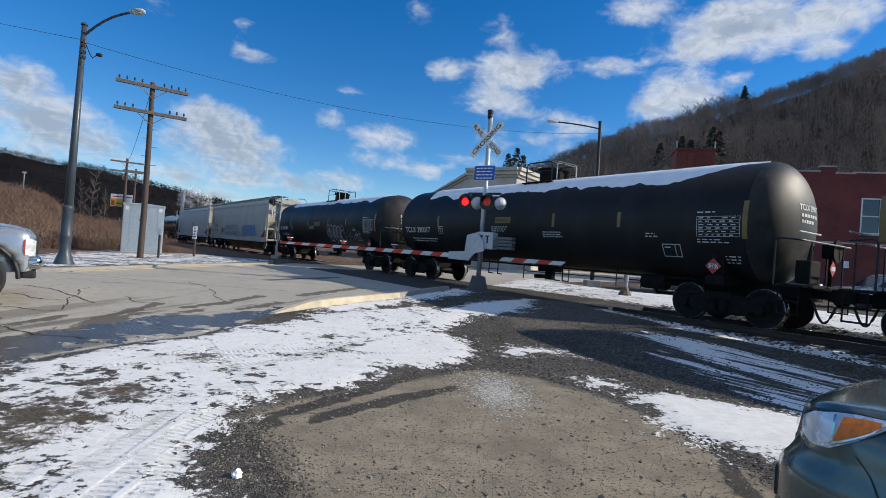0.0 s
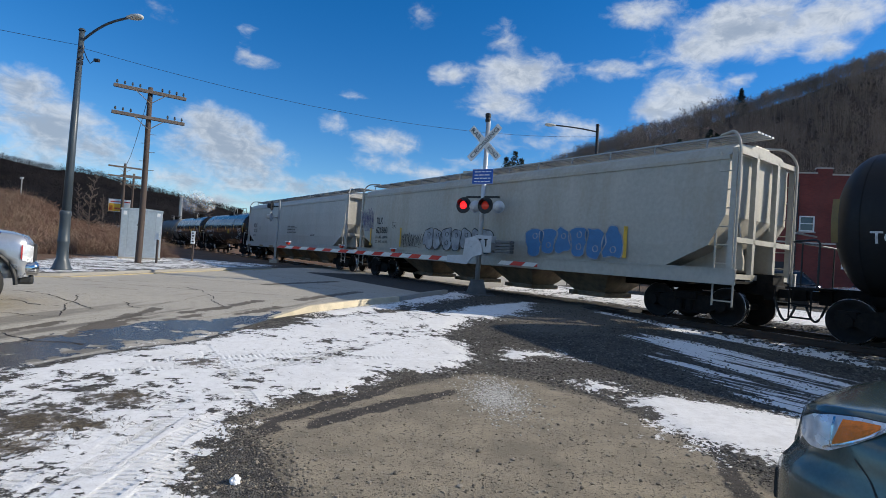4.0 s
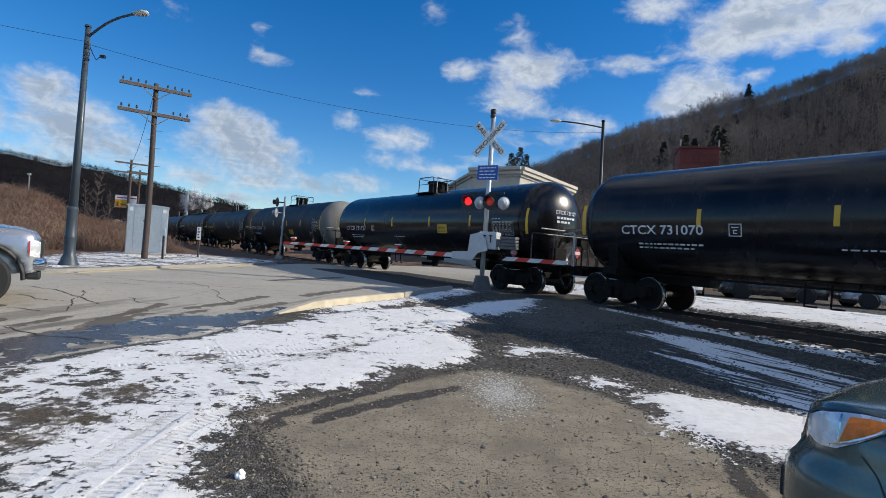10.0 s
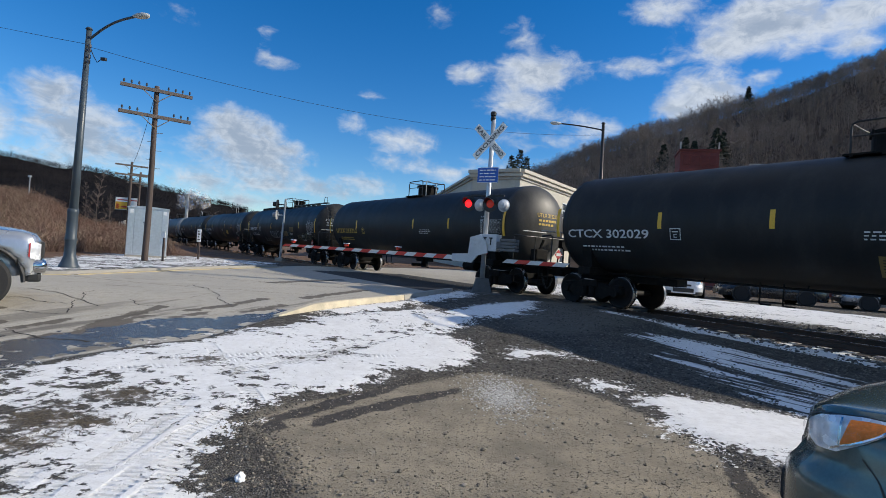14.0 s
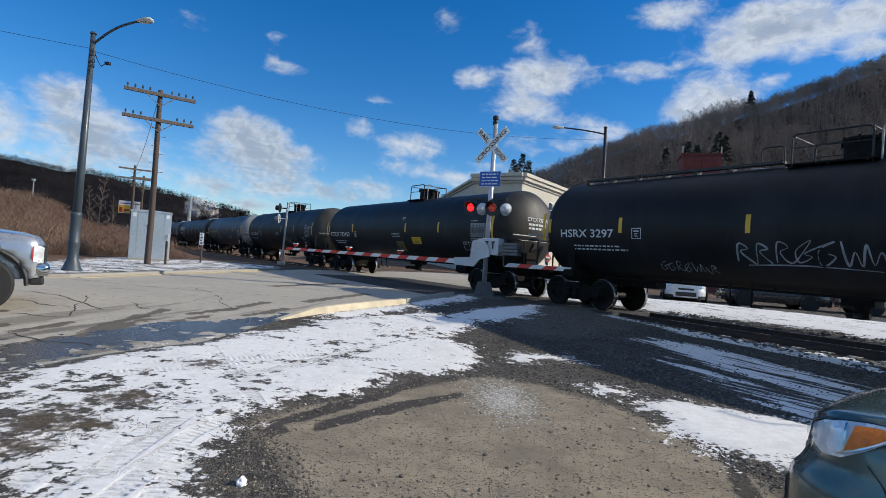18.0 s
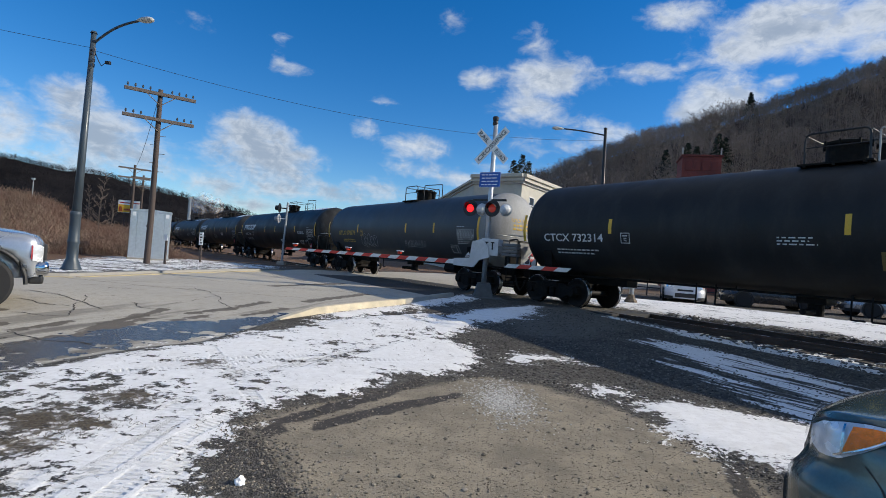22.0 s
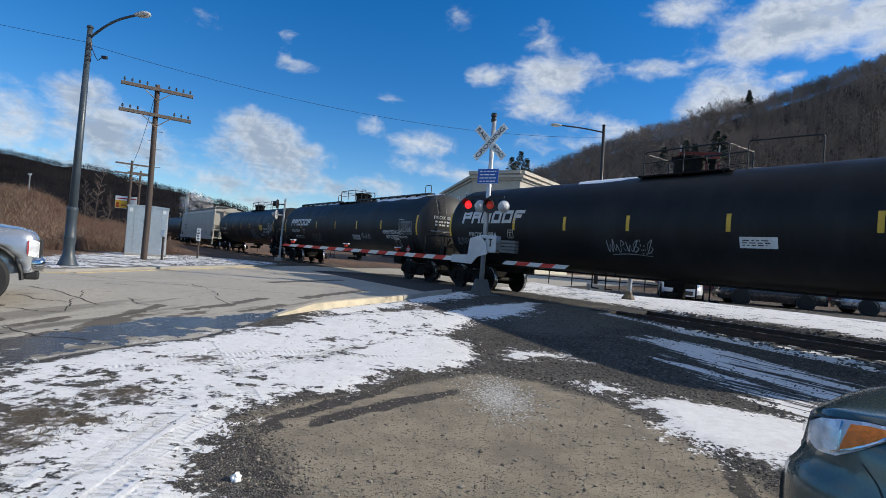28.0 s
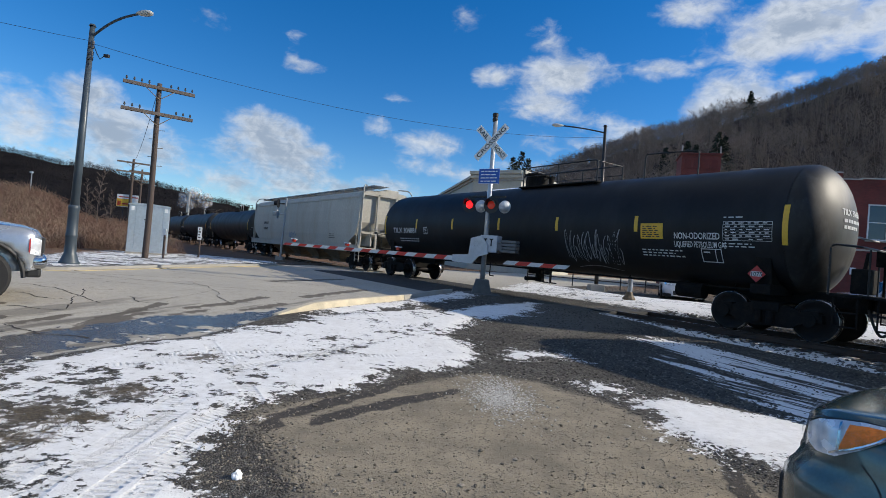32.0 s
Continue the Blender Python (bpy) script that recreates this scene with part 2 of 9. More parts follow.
M_YELLOW_MARK = material("yellow_reflective_strip", (0.72, 0.42, 0.03), 0.45, vary=0.12, scale=5, bump=0.0, stain=(0.3, 0.2, 0.05), stain_amount=0.4, stain_scale=5)
M_YELLOW_DULL = material("dirty_yellow_strip", (0.2, 0.138, 0.045), 0.6, vary=0.2, scale=5, bump=0.0, stain=(0.08, 0.06, 0.04), stain_amount=0.6, stain_scale=5)
M_YELLOW_TEXT = material("yellow_stencil_paint", (0.55, 0.36, 0.05), 0.6, vary=0.15, bump=0.0)
M_RED = material("red_sign_paint", (0.45, 0.03, 0.03), 0.45, vary=0.1, bump=0.0)
M_SNOW = material("packed_snow", (0.82, 0.84, 0.87), 0.65, vary=0.05, scale=3, bump=0.35, bump_scale=24, fine=0.03, bump_dist=0.02, spec=0.3)
M_HOPPER = material("light_grey_car_paint", (0.4, 0.39, 0.368), 0.5, vary=0.07, scale=1.1, bump=0.05, bump_scale=9, stain=(0.28, 0.25, 0.2), stain_amount=0.35, stain_scale=0.9, streak=0.25)
M_HOPPER_CREAM = material("cream_grey_car_paint", (0.41, 0.39, 0.34), 0.55, vary=0.09, scale=1.1, bump=0.05, bump_scale=9, stain=(0.3, 0.22, 0.13), stain_amount=0.5, stain_scale=0.8, streak=0.25)
M_RUST = material("rusty_dusty_steel", (0.2, 0.15, 0.1), 0.8, vary=0.3, scale=4, bump=0.15, bump_scale=30, stain=(0.07, 0.045, 0.03), stain_amount=0.6, stain_scale=3)
M_BLACK_TEXT = material("black_stencil_paint", (0.02, 0.02, 0.022), 0.6, bump=0.0)
M_GRAF_PURPLE = material("purple_spray_paint", (0.07, 0.04, 0.16), 0.5, bump=0.0)
M_GRAF_BLUE = material("blue_spray_paint", (0.04, 0.16, 0.35), 0.5, bump=0.0)
M_GRAF_GREY = material("silver_spray_paint", (0.3, 0.31, 0.33), 0.5, vary=0.3, scale=3, bump=0.0, stain=(0.1, 0.1, 0.11), stain_amount=0.7, stain_scale=4)
M_GRAF_TAN = material("faded_tan_spray_paint", (0.2, 0.18, 0.11), 0.6, vary=0.3, scale=3, bump=0.0)
M_GRAF_TEAL = material("faded_teal_spray_paint", (0.06, 0.13, 0.14), 0.6, vary=0.3, scale=3, bump=0.0)
M_GRAF_FAINT = material("thin_grey_spray_paint", (0.06, 0.062, 0.065), 0.6, vary=0.4, scale=3, bump=0.0)
M_GALV = material("galvanized_steel", (0.5, 0.52, 0.54), 0.42, metal=0.6, vary=0.12, scale=5, bump=0.05, bump_scale=80)
M_GALV_PAINT = material("grey_painted_mast", (0.33, 0.35, 0.37), 0.45, metal=0.3, vary=0.1, scale=4, bump=0.04)
M_POLE_GREEN = material("dark_green_post_paint", (0.045, 0.062, 0.078), 0.42, vary=0.15, scale=3, bump=0.05)
M_WOOD_POLE = material("weathered_pole_wood", (0.078, 0.058, 0.05), 0.85, vary=0.25, scale=3, bump=0.5, bump_scale=40, stain=(0.05, 0.035, 0.03), stain_amount=0.6, stain_scale=3, streak=0.12)
M_WOOD_ARM = material("grey_crossarm_wood", (0.12, 0.1, 0.09), 0.85, vary=0.2, scale=4, bump=0.4, bump_scale=40)
M_SIGN_WHITE = material("white_sign_sheet", (0.84, 0.84, 0.83), 0.4, vary=0.06, scale=3, bump=0.02, stain=(0.4, 0.4, 0.38), stain_amount=0.3)
M_SIGN_BLUE = material("blue_sign_sheet", (0.012, 0.09, 0.42), 0.4, vary=0.05, bump=0.0)
M_BLACK = material("black_painted_metal", (0.012, 0.012, 0.013), 0.5, vary=0.2, bump=0.05)
M_STRIPE_RED = material("red_gate_tape", (0.6, 0.035, 0.02), 0.4, vary=0.1, bump=0.02)
M_STRIPE_WHITE = material("white_gate_tape", (0.72, 0.71, 0.69), 0.45, vary=0.1, bump=0.02, stain=(0.35, 0.33, 0.3), stain_amount=0.5, stain_scale=6)
M_LIT_RED = glowing("lit_red_lens", (1.0, 0.018, 0.022), 1.5)
M_DIM_RED = material("unlit_red_lens", (0.5, 0.035, 0.02), 0.2, vary=0.05, bump=0.0)
M_HALF_RED = glowing("fading_red_lens", (0.45, 0.035, 0.02), 0.22)
M_RAIL = material("rail_steel", (0.06, 0.04, 0.03), 0.7, metal=0.3, vary=0.25, scale=6, stain=(0.1, 0.05, 0.03), stain_amount=0.6)
M_RAIL_TOP = material("polished_rail_head", (0.45, 0.44, 0.43), 0.25, metal=1.0, vary=0.1)
M_TIE = material("tarred_timber", (0.045, 0.035, 0.03), 0.85, vary=0.3, bump=0.4, bump_scale=50, rand=0.3)
M_BRICK_DARK = material("dark_trim_brick", (0.14, 0.035, 0.03), 0.85, vary=0.2, scale=2, bump=0.3, bump_scale=35)
M_STONE_TRIM = material("pale_stone_coping", (0.42, 0.4, 0.37), 0.8, vary=0.15, scale=3, bump=0.2)
M_CREAM = material("cream_painted_wall", (0.5, 0.47, 0.4), 0.75, vary=0.08, scale=0.8, bump=0.1, bump_scale=12, stain=(0.3, 0.28, 0.23), stain_amount=0.4, stain_scale=0.6)
M_WIN_FRAME = material("white_window_frame", (0.7, 0.71, 0.72), 0.5, vary=0.06, bump=0.03)
M_PANE = material("dark_window_pane", (0.045, 0.06, 0.08), 0.06, vary=0.1, scale=0.7, bump=0.0, spec=0.9)
M_CONCRETE = material("old_concrete", (0.33, 0.315, 0.28), 0.85, vary=0.12, scale=1.5, bump=0.3, bump_scale=45, stain=(0.2, 0.19, 0.17), stain_amount=0.5)
M_ALU = material("brushed_aluminium_sheet", (0.58, 0.62, 0.65), 0.36, metal=0.75, vary=0.1, scale=1.2, bump=0.03, bump_scale=9, streak=0.2)
M_INSUL = material("dark_glass_insulator", (0.05, 0.05, 0.055), 0.2, bump=0.0)
M_CABLE = material("black_cable", (0.012, 0.012, 0.013), 0.6, bump=0.0)

# ---- ground ----
def lot_height(x, y):
    """The lot lies a little lower than the road and the crossing."""
    return -0.28 * (1 - smooth(5.5, 12.5, 0.9 * y - 0.25 * x))


def ground_height(x, y):
    s, lat = track_coords(x, y)
    z = lot_height(x, y)
    if lat > -3:
        z = z * (1 - smooth(-1.0, 2.0, lat)) + 0.08 * smooth(1.0, 4.0, lat)
    out = max(smooth(-10.5, -9.0, s), smooth(-33, -35, s))     # off the crossing the track bed is open
    bed = out * (1 - smooth(1.25, 1.8, abs(lat)))
    z = z * (1 - bed) - 0.19 * bed
    z += 0.03 * smooth(0, 1.2, road_far_side(x, y)) if road_far_side(x, y) > 0 else 0.0
    far = math.hypot(x, y)
    if far > 26:
        k = smooth(26, 60, far)
        if x < 0 and lat < -5:
            z += bank_height(x, y)
        z += k * 0.25 * noise.noise((x * 0.03, y * 0.03, 1.0))
    return z


def road_far_side(x, y):
    """Metres behind the far kerb of the road, on the verge with the lamp post."""
    if x > -5 or y > 60:
        return -1.0
    return min((-9.55 - x) + (y - 13.4) * 0.12, y - 12.9 + (x + 10.2) * 0.3)


def bank_height(x, y):
    """The brushy bank beside the track."""
    s, lat = track_coords(x, y)
    a = smooth(34, 52, math.hypot(x, y)) * smooth(-5.0, -12.0, lat)
    a *= 0.36 + 0.64 * smooth(-0.66, -0.8, x / max(y, 1.0))          # it falls away towards the track
    return a * (2.6 + 0.8 * noise.noise((x * 0.05, y * 0.05, 4.0)) + smooth(-22, -60, x) * 1.2)


BIG = [(-4.45, 4.00), (-4.38, 5.30), (-4.08, 6.33), (-3.5, 7.35), (-3.0, 8.3), (-2.5, 9.2), (-1.85, 10.4), (-0.45, 11.95), (0.65, 11.14), (0.17, 9.20), (0.71, 7.93), (0.16, 6.81), (-0.47, 6.46), (-0.96, 5.45), (-1.26, 5.28), (-1.71, 4.70), (-1.70, 4.32), (-1.70, 3.88), (-1.45, 3.37), (-1.20, 3.01), (-0.82, 2.0), (-2.2, 0.5), (-6.0, 0.3)]
RIGHT = [(2.26, 6.00), (2.78, 6.31), (3.58, 5.96), (3.94, 5.64), (3.79, 4.82), (2.92, 3.95), (2.77, 4.22), (2.48, 4.77), (2.33, 5.12)]
SNOW_SPOTS = [
    [(-2.42, 10.45), (-1.93, 11.35), (-1.4, 12.3), (-0.87, 13.25), (-0.5, 13.0), (-1.0, 11.9), (-1.6, 10.9), (-2.15, 10.2)],
    [(1.08, 8.54), (1.96, 8.64), (2.05, 8.31), (1.09, 7.88)], [(1.79, 6.94), (2.13, 6.84), (2.32, 6.44), (1.98, 6.34)],
    [(-1.18, 12.74), (-0.61, 14.94), (0.93, 19.04), (0.98, 17.17), (-0.73, 12.16)],
    [(-0.01, 11.53), (1.06, 13.73), (2.66, 15.87), (2.40, 13.63), (1.58, 11.93), (0.34, 10.85)]]
STREAKS = [
    [(5.16, 14.53), (7.49, 13.41), (9.15, 10.81), (13.0, 5.2), (12.4, 4.6), (8.60, 10.15), (7.10, 10.63), (5.41, 11.96)],
    [(4.00, 10.85), (4.90, 10.79), (5.84, 9.83), (6.27, 7.36), (5.55, 6.51), (4.99, 6.87), (4.75, 8.42)],
    [(3.83, 9.53), (3.89, 8.50), (4.13, 6.91), (4.05, 5.81), (4.80, 6.31), (4.51, 7.98)]]
GRASS = [
    [(-3.09, 4.84), (-2.78, 5.08), (-2.50, 4.72), (-2.82, 4.63)], [(-2.99, 6.33), (-2.66, 6.51), (-2.58, 6.24), (-2.84, 6.09)],
    [(-3.27, 4.04), (-3.12, 4.43), (-2.86, 4.14), (-2.83, 3.82), (-3.00, 3.72)], [(-2.84, 4.05), (-2.57, 4.17), (-2.50, 3.99), (-2.72, 3.94)],
    [(-2.96, 3.67), (-2.79, 3.77), (-2.58, 3.64), (-2.73, 3.41)]]
APRON = [(-0.05, 0.3), (-0.30, 2.10), (-0.75, 3.08), (-1.10, 3.73), (-1.44, 4.10), (-1.63, 4.39), (-1.31, 5.04), (-0.42, 5.97), (0.60, 6.96), (1.30, 6.70), (1.98, 5.93), (2.33, 5.12), (2.42, 4.54), (2.54, 3.89), (2.48, 3.11), (3.5, 0.3)]
# wet dirty streaks on the road, with their half widths
STAINS = [([(-5.07, 7.42), (-5.07, 8.44), (-5.01, 9.60)], 0.09), ([(-5.20, 6.83), (-4.95, 7.31), (-4.80, 8.23)], 0.1), ([(-5.26, 6.37), (-5.12, 6.72), (-4.97, 7.22)], 0.12), ([(-4.97, 6.04), (-4.92, 6.39)], 0.14),
          ([(-4.49, 9.38), (-4.12, 10.18), (-3.81, 11.51)], 0.1), ([(-5.00, 7.87), (-4.81, 8.70)], 0.08), ([(-3.59, 9.67), (-3.22, 10.79)], 0.1), ([(-5.81, 7.21), (-5.65, 7.61), (-5.62, 8.02)], 0.1), ([(-4.43, 8.70), (-4.16, 9.33)], 0.1),
          ([(-3.11, 12.09), (-2.34, 15.41)], 0.16), ([(-5.13, 15.89), (-3.84, 19.64)], 0.2), ([(-6.6, 6.0), (-6.2, 7.4)], 0.12), ([(-7.4, 6.6), (-6.9, 8.4)], 0.1)]
TYRES = [[(-3.11, 7.15), (-2.22, 5.81), (-1.59, 4.83)], [(-2.0, 2.2), (-2.14, 2.98), (-2.20, 3.72), (-2.30, 4.91)], [(-2.38, 2.2), (-2.38, 3.06), (-2.45, 3.56), (-2.41, 3.85)],
         [(-2.22, 5.73), (-1.69, 6.93), (-0.83, 8.32)], [(-2.19, 6.09), (-1.73, 6.54), (-1.08, 7.74)], [(-2.03, 3.27), (-2.06, 3.75), (-2.10, 4.56)],
         [(-2.8, 2.4), (-2.74, 3.3), (-2.72, 4.1), (-2.6, 5.0)], [(-1.75, 2.3), (-1.8, 3.2), (-1.86, 4.0), (-1.76, 4.6)], [(-1.55, 2.3), (-1.58, 3.1), (-1.68, 3.8)], [(-3.5, 5.6), (-2.6, 6.3), (-1.5, 7.0), (-0.6, 7.3)], [(-3.3, 6.2), (-2.4, 6.75), (-1.2, 7.5)]]
TAR = [
    [(2.50, 5.05), (2.60, 4.82), (2.40, 4.10), (2.25, 3.55), (2.08, 3.55), (2.20, 3.95), (2.44, 4.64)],
    [(-1.38, 4.53), (-1.12, 5.04), (-0.72, 5.62), (-0.22, 6.53), (-0.17, 6.25), (-0.67, 5.29), (-1.04, 4.71), (-1.31, 4.39)],
    [(-1.05, 4.47), (-0.86, 4.84), (-0.40, 5.38), (0.27, 6.01), (0.24, 5.72), (-0.37, 5.07), (-0.77, 4.62), (-0.96, 4.31)],
    [(-1.43, 4.28), (-1.31, 4.48), (-1.15, 4.29), (-1.29, 4.12)]]
PUDDLE = [(-4.53, 5.55), (-4.27, 6.48), (-3.72, 7.42), (-3.16, 8.41), (-2.19, 9.57), (-1.9, 10.5), (-3.0, 9.95), (-4.1, 8.75), (-4.85, 7.6), (-5.75, 6.4)]
ROAD = [(-60, 2.5), (-14, 3.0), (-7.0, 3.2), (-4.39, 5.39), (-4.20, 6.09), (-3.82, 6.90), (-3.35, 7.47), (-3.16, 8.41), (-2.95, 9.5), (-2.14, 11.37), (-1.09, 13.23), (-0.31, 15.88), (1.0, 19.5), (9, 32.5), (30, 62), (18, 70), (-3, 36), (-8.0, 30.0), (-9.36, 19.51), (-9.80, 13.75), (-10.62, 12.80), (-12.4, 11.9), (-60, 9)]
DUST = [(1.3, 12.06), (2.85, 15.79), (5.03, 16.92), (5.12, 14.55), (4.05, 11.82), (2.43, 10.25), (1.58, 10.45)]
VERGE_SNOW = [(-11.68, 14.07), (-14.25, 18.56), (-17.25, 26.90), (-15.15, 31.45), (-9.4, 30.4), (-10.0, 21.76), (-10.4, 16.52), (-11.0, 14.2)]
CROSS_SNOW = [(2.2, 22.0), (6.9, 17.2), (8.0, 24), (5, 30)]
FAR_SNOW = [(5.2, 18.3), (8.8, 15.3), (13.4, 8.3), (20, 0), (30, 0), (20, 14), (11, 23), (7.0, 24)]


def inside(px, py, poly):
    """Signed distance in metres, positive inside."""
    d = np.full(px.shape, 1e9)
    odd = np.zeros(px.shape, bool)
    for (x0, y0), (x1, y1) in zip(poly, poly[1:] + poly[:1]):
        ex, ey = x1 - x0, y1 - y0
        t = np.clip(((px - x0) * ex + (py - y0) * ey) / (ex * ex + ey * ey + 1e-9), 0, 1)
        d = np.minimum(d, np.hypot(px - x0 - t * ex, py - y0 - t * ey))
        cross = ((y0 > py) != (y1 > py)) & (px < ex * (py - y0) / (ey if abs(ey) > 1e-9 else 1e-9) + x0)
        odd ^= cross
    return np.where(odd, d, -d)


def graded(a, b, step, lo, hi):
    """Grid lines, even from a to b, then ever wider to lo and hi."""
    line = list(np.arange(a, b + step / 2, step))
    g, x = step, b
    while x < hi:
        g *= 1.12
        x += g
        line.append(x)
    g, x = step, a
    while x > lo:
        g *= 1.12
        x -= g
        line.insert(0, x)
    return line


def ground_shader():
    m = bpy.data.materials.new("ground_surface")
    m.use_nodes = True
    nt = m.node_tree
    n, l = nt.nodes, nt.links
    b = n["Principled BSDF"]
    geo = n.new("ShaderNodeNewGeometry")
    pos = geo.outputs["Position"]

    def tex(scale, detail=6, rough=0.55, kind="ShaderNodeTexNoise", vec=None):
        t = n.new(kind)
        t.inputs["Scale"].default_value = scale
        if kind == "ShaderNodeTexNoise":
            t.inputs["Detail"].default_value, t.inputs["Roughness"].default_value = detail, rough
        l.new(vec or pos, t.inputs["Vector"])
        return t.outputs["Fac" if kind == "ShaderNodeTexNoise" else "Distance"]

    def rng(v, a, c, lo=0.0, hi=1.0):
        r = n.new("ShaderNodeMapRange")
        for key, x in (("From Min", a), ("From Max", c), ("To Min", lo), ("To Max", hi)):
            r.inputs[key].default_value = x
        l.new(v, r.inputs["Value"])
        return r.outputs[0]

    def math2(op, a, c):
        x = n.new("ShaderNodeMath")
        x.operation = op
        for i, v in enumerate((a, c)):
            if isinstance(v, (int, float)):
                x.inputs[i].default_value = v
            else:
                l.new(v, x.inputs[i])
        return x.outputs[0]

    def mix(fac, a, c):
        x = n.new("ShaderNodeMix")
        x.data_type = "RGBA"
        l.new(fac, x.inputs["Factor"])
        for key, v in (("A", a), ("B", c)):
            if isinstance(v, tuple):
                x.inputs[key].default_value = (*v, 1)
            else:
                l.new(v, x.inputs[key])
        return x.outputs["Result"]

    def attr(name):
        a = n.new("ShaderNodeAttribute")
        a.attribute_name = name
        return a.outputs["Fac"]

    def edge(name, amount, scale, soft=0.03, detail=7):
        """The region's outline, frayed by noise."""
        w = math2("MULTIPLY", math2("SUBTRACT", tex(scale, detail, 0.62), 0.5), amount)
        return rng(math2("ADD", attr(name), w), -soft, soft)

    fine = tex(55, 3)
    mid = tex(9, 5)
    wide = tex(0.9, 5)
    stones = tex(75, kind="ShaderNodeTexVoronoi")
    pebble = tex(21, kind="ShaderNodeTexVoronoi")
    def cells(scale):
        """A random tone for each stone."""
        t = n.new("ShaderNodeTexVoronoi")
        t.inputs["Scale"].default_value = scale
        l.new(pos, t.inputs["Vector"])
        sp = n.new("ShaderNodeSeparateColor")
        l.new(t.outputs["Color"], sp.inputs[0])
        return sp.outputs[0]
    tone, tone2 = cells(38), cells(17)
    # grey gravel of the lot
    gravel = mix(rng(stones, 0.1, 0.75), (0.042, 0.037, 0.03), (0.135, 0.121, 0.1))
    gravel = mix(rng(tone, 0.68, 0.92, 0.0, 0.75), gravel, (0.2, 0.185, 0.16))
    gravel = mix(rng(tone2, 0.7, 0.95, 0.0, 0.7), gravel, (0.03, 0.028, 0.026))
    gravel = mix(rng(wide, 0.35, 0.7, 0.0, 0.7), gravel, (0.034, 0.031, 0.027))
    # brown earth and dead grass, far off
    earth = mix(rng(tex(0.35, 8), 0.35, 0.68), (0.2, 0.115, 0.065), (0.12, 0.075, 0.05))
    gravel = mix(math2("MULTIPLY", edge("dust", 1.6, 1.4, 0.25), 0.75), gravel, mix(rng(mid, 0.3, 0.7), (0.13, 0.117, 0.097), (0.21, 0.19, 0.158)))
    col = mix(attr("wild"), gravel, earth)
    # sandy worn paving in front
    sand = mix(rng(tex(3.2, 7), 0.35, 0.68), (0.36, 0.302, 0.213), (0.235, 0.2, 0.143))
    sand = mix(rng(stones, 0.02, 0.25), (0.12, 0.1, 0.075), sand)
    sand = mix(rng(tone, 0.9, 0.98, 0.0, 0.5), sand, (0.34, 0.3, 0.24))
    sand = mix(rng(cells(64), 0.86, 0.95, 0.0, 0.8), sand, (0.085, 0.072, 0.055))
    sand = mix(rng(tex(150, 3), 0.42, 0.66, 0.0, 0.5), sand, (0.17, 0.143, 0.105))
    sand = mix(rng(tex(1.3, 7, 0.62), 0.46, 0.66, 0.0, 0.7), sand, (0.175, 0.15, 0.11))
    sand = mix(rng(tex(6.5, 7, 0.66), 0.56, 0.7, 0.0, 0.6), sand, (0.14, 0.12, 0.09))
    pale = rng(math2("SUBTRACT", attr("pale"), math2("MULTIPLY", pebble, 0.8)), 0.05, 0.4)
    sand = mix(pale, sand, (0.42, 0.4, 0.36))
    m_apron = edge("apron", 0.45, 2.4, 0.05)
    col = mix(m_apron, col, sand)
    tar = mix(rng(mid, 0.3, 0.7), (0.036, 0.032, 0.028), (0.07, 0.06, 0.05))
    col = mix(edge("tar", 0.22, 5.0, 0.014), col, tar)
    # dark crumbled rim of the paving
    rim = math2("SUBTRACT", 1.0, rng(math2("ABSOLUTE", math2("ADD", attr("apron"), math2("MULTIPLY", math2("SUBTRACT", tex(3.1, 6), 0.5), 0.5)), 0), 0.04, 0.13))
    col = mix(math2("MULTIPLY", rim, 0.55), col, (0.07, 0.062, 0.053))
    # concrete road
    conc = mix(rng(tex(0.55, 7), 0.3, 0.72), (0.52, 0.475, 0.39), (0.41, 0.375, 0.315))
    conc = mix(rng(tex(30, 4), 0.3, 0.75), conc, (0.36, 0.335, 0.285))
    conc = mix(rng(tex(5.5, 8, 0.7), 0.5, 0.7, 0.0, 0.55), conc, (0.27, 0.245, 0.2))
    conc = mix(rng(tex(95, 3, 0.7), 0.56, 0.7, 0.0, 0.6), conc, (0.17, 0.155, 0.13))
    m_road = rng(attr("road"), -0.01, 0.03)
    # tyre-worn stains that run with the road
    turn = n.new("ShaderNodeMapping")
    turn.vector_type = "TEXTURE"
    turn.inputs["Rotation"].default_value = (0, 0, radians(72))
    turn.inputs["Scale"].default_value = (6.0, 0.8, 1.0)
    l.new(pos, turn.inputs[0])
    wet = rng(tex(1.1, 8, 0.62, vec=turn.outputs[0]), 0.55, 0.62)
    wet = math2("MULTIPLY", wet, rng(attr("damp"), -3.8, -0.4))
    conc = mix(math2("MULTIPLY", wet, 0.75), conc, (0.1, 0.09, 0.075))
    conc = mix(math2("MULTIPLY", edge("stain", 0.55, 3.4, 0.02), 0.85), conc, (0.085, 0.07, 0.055))
    puddle = edge("puddle", 2.6, 1.9, 0.03, 5)
    conc = mix(puddle, conc, (0.07, 0.066, 0.06))
    col = mix(m_road, col, conc)
    # asphalt at the crossing, the train's shade painted into the same dark patch
    asph_shade = mix(rng(fine, 0.3, 0.7), (0.03, 0.03, 0.031), (0.06, 0.058, 0.056))
    m_asph_shade = rng(attr("patch"), -0.02, 0.03)
    col = mix(m_asph_shade, col, asph_shade)
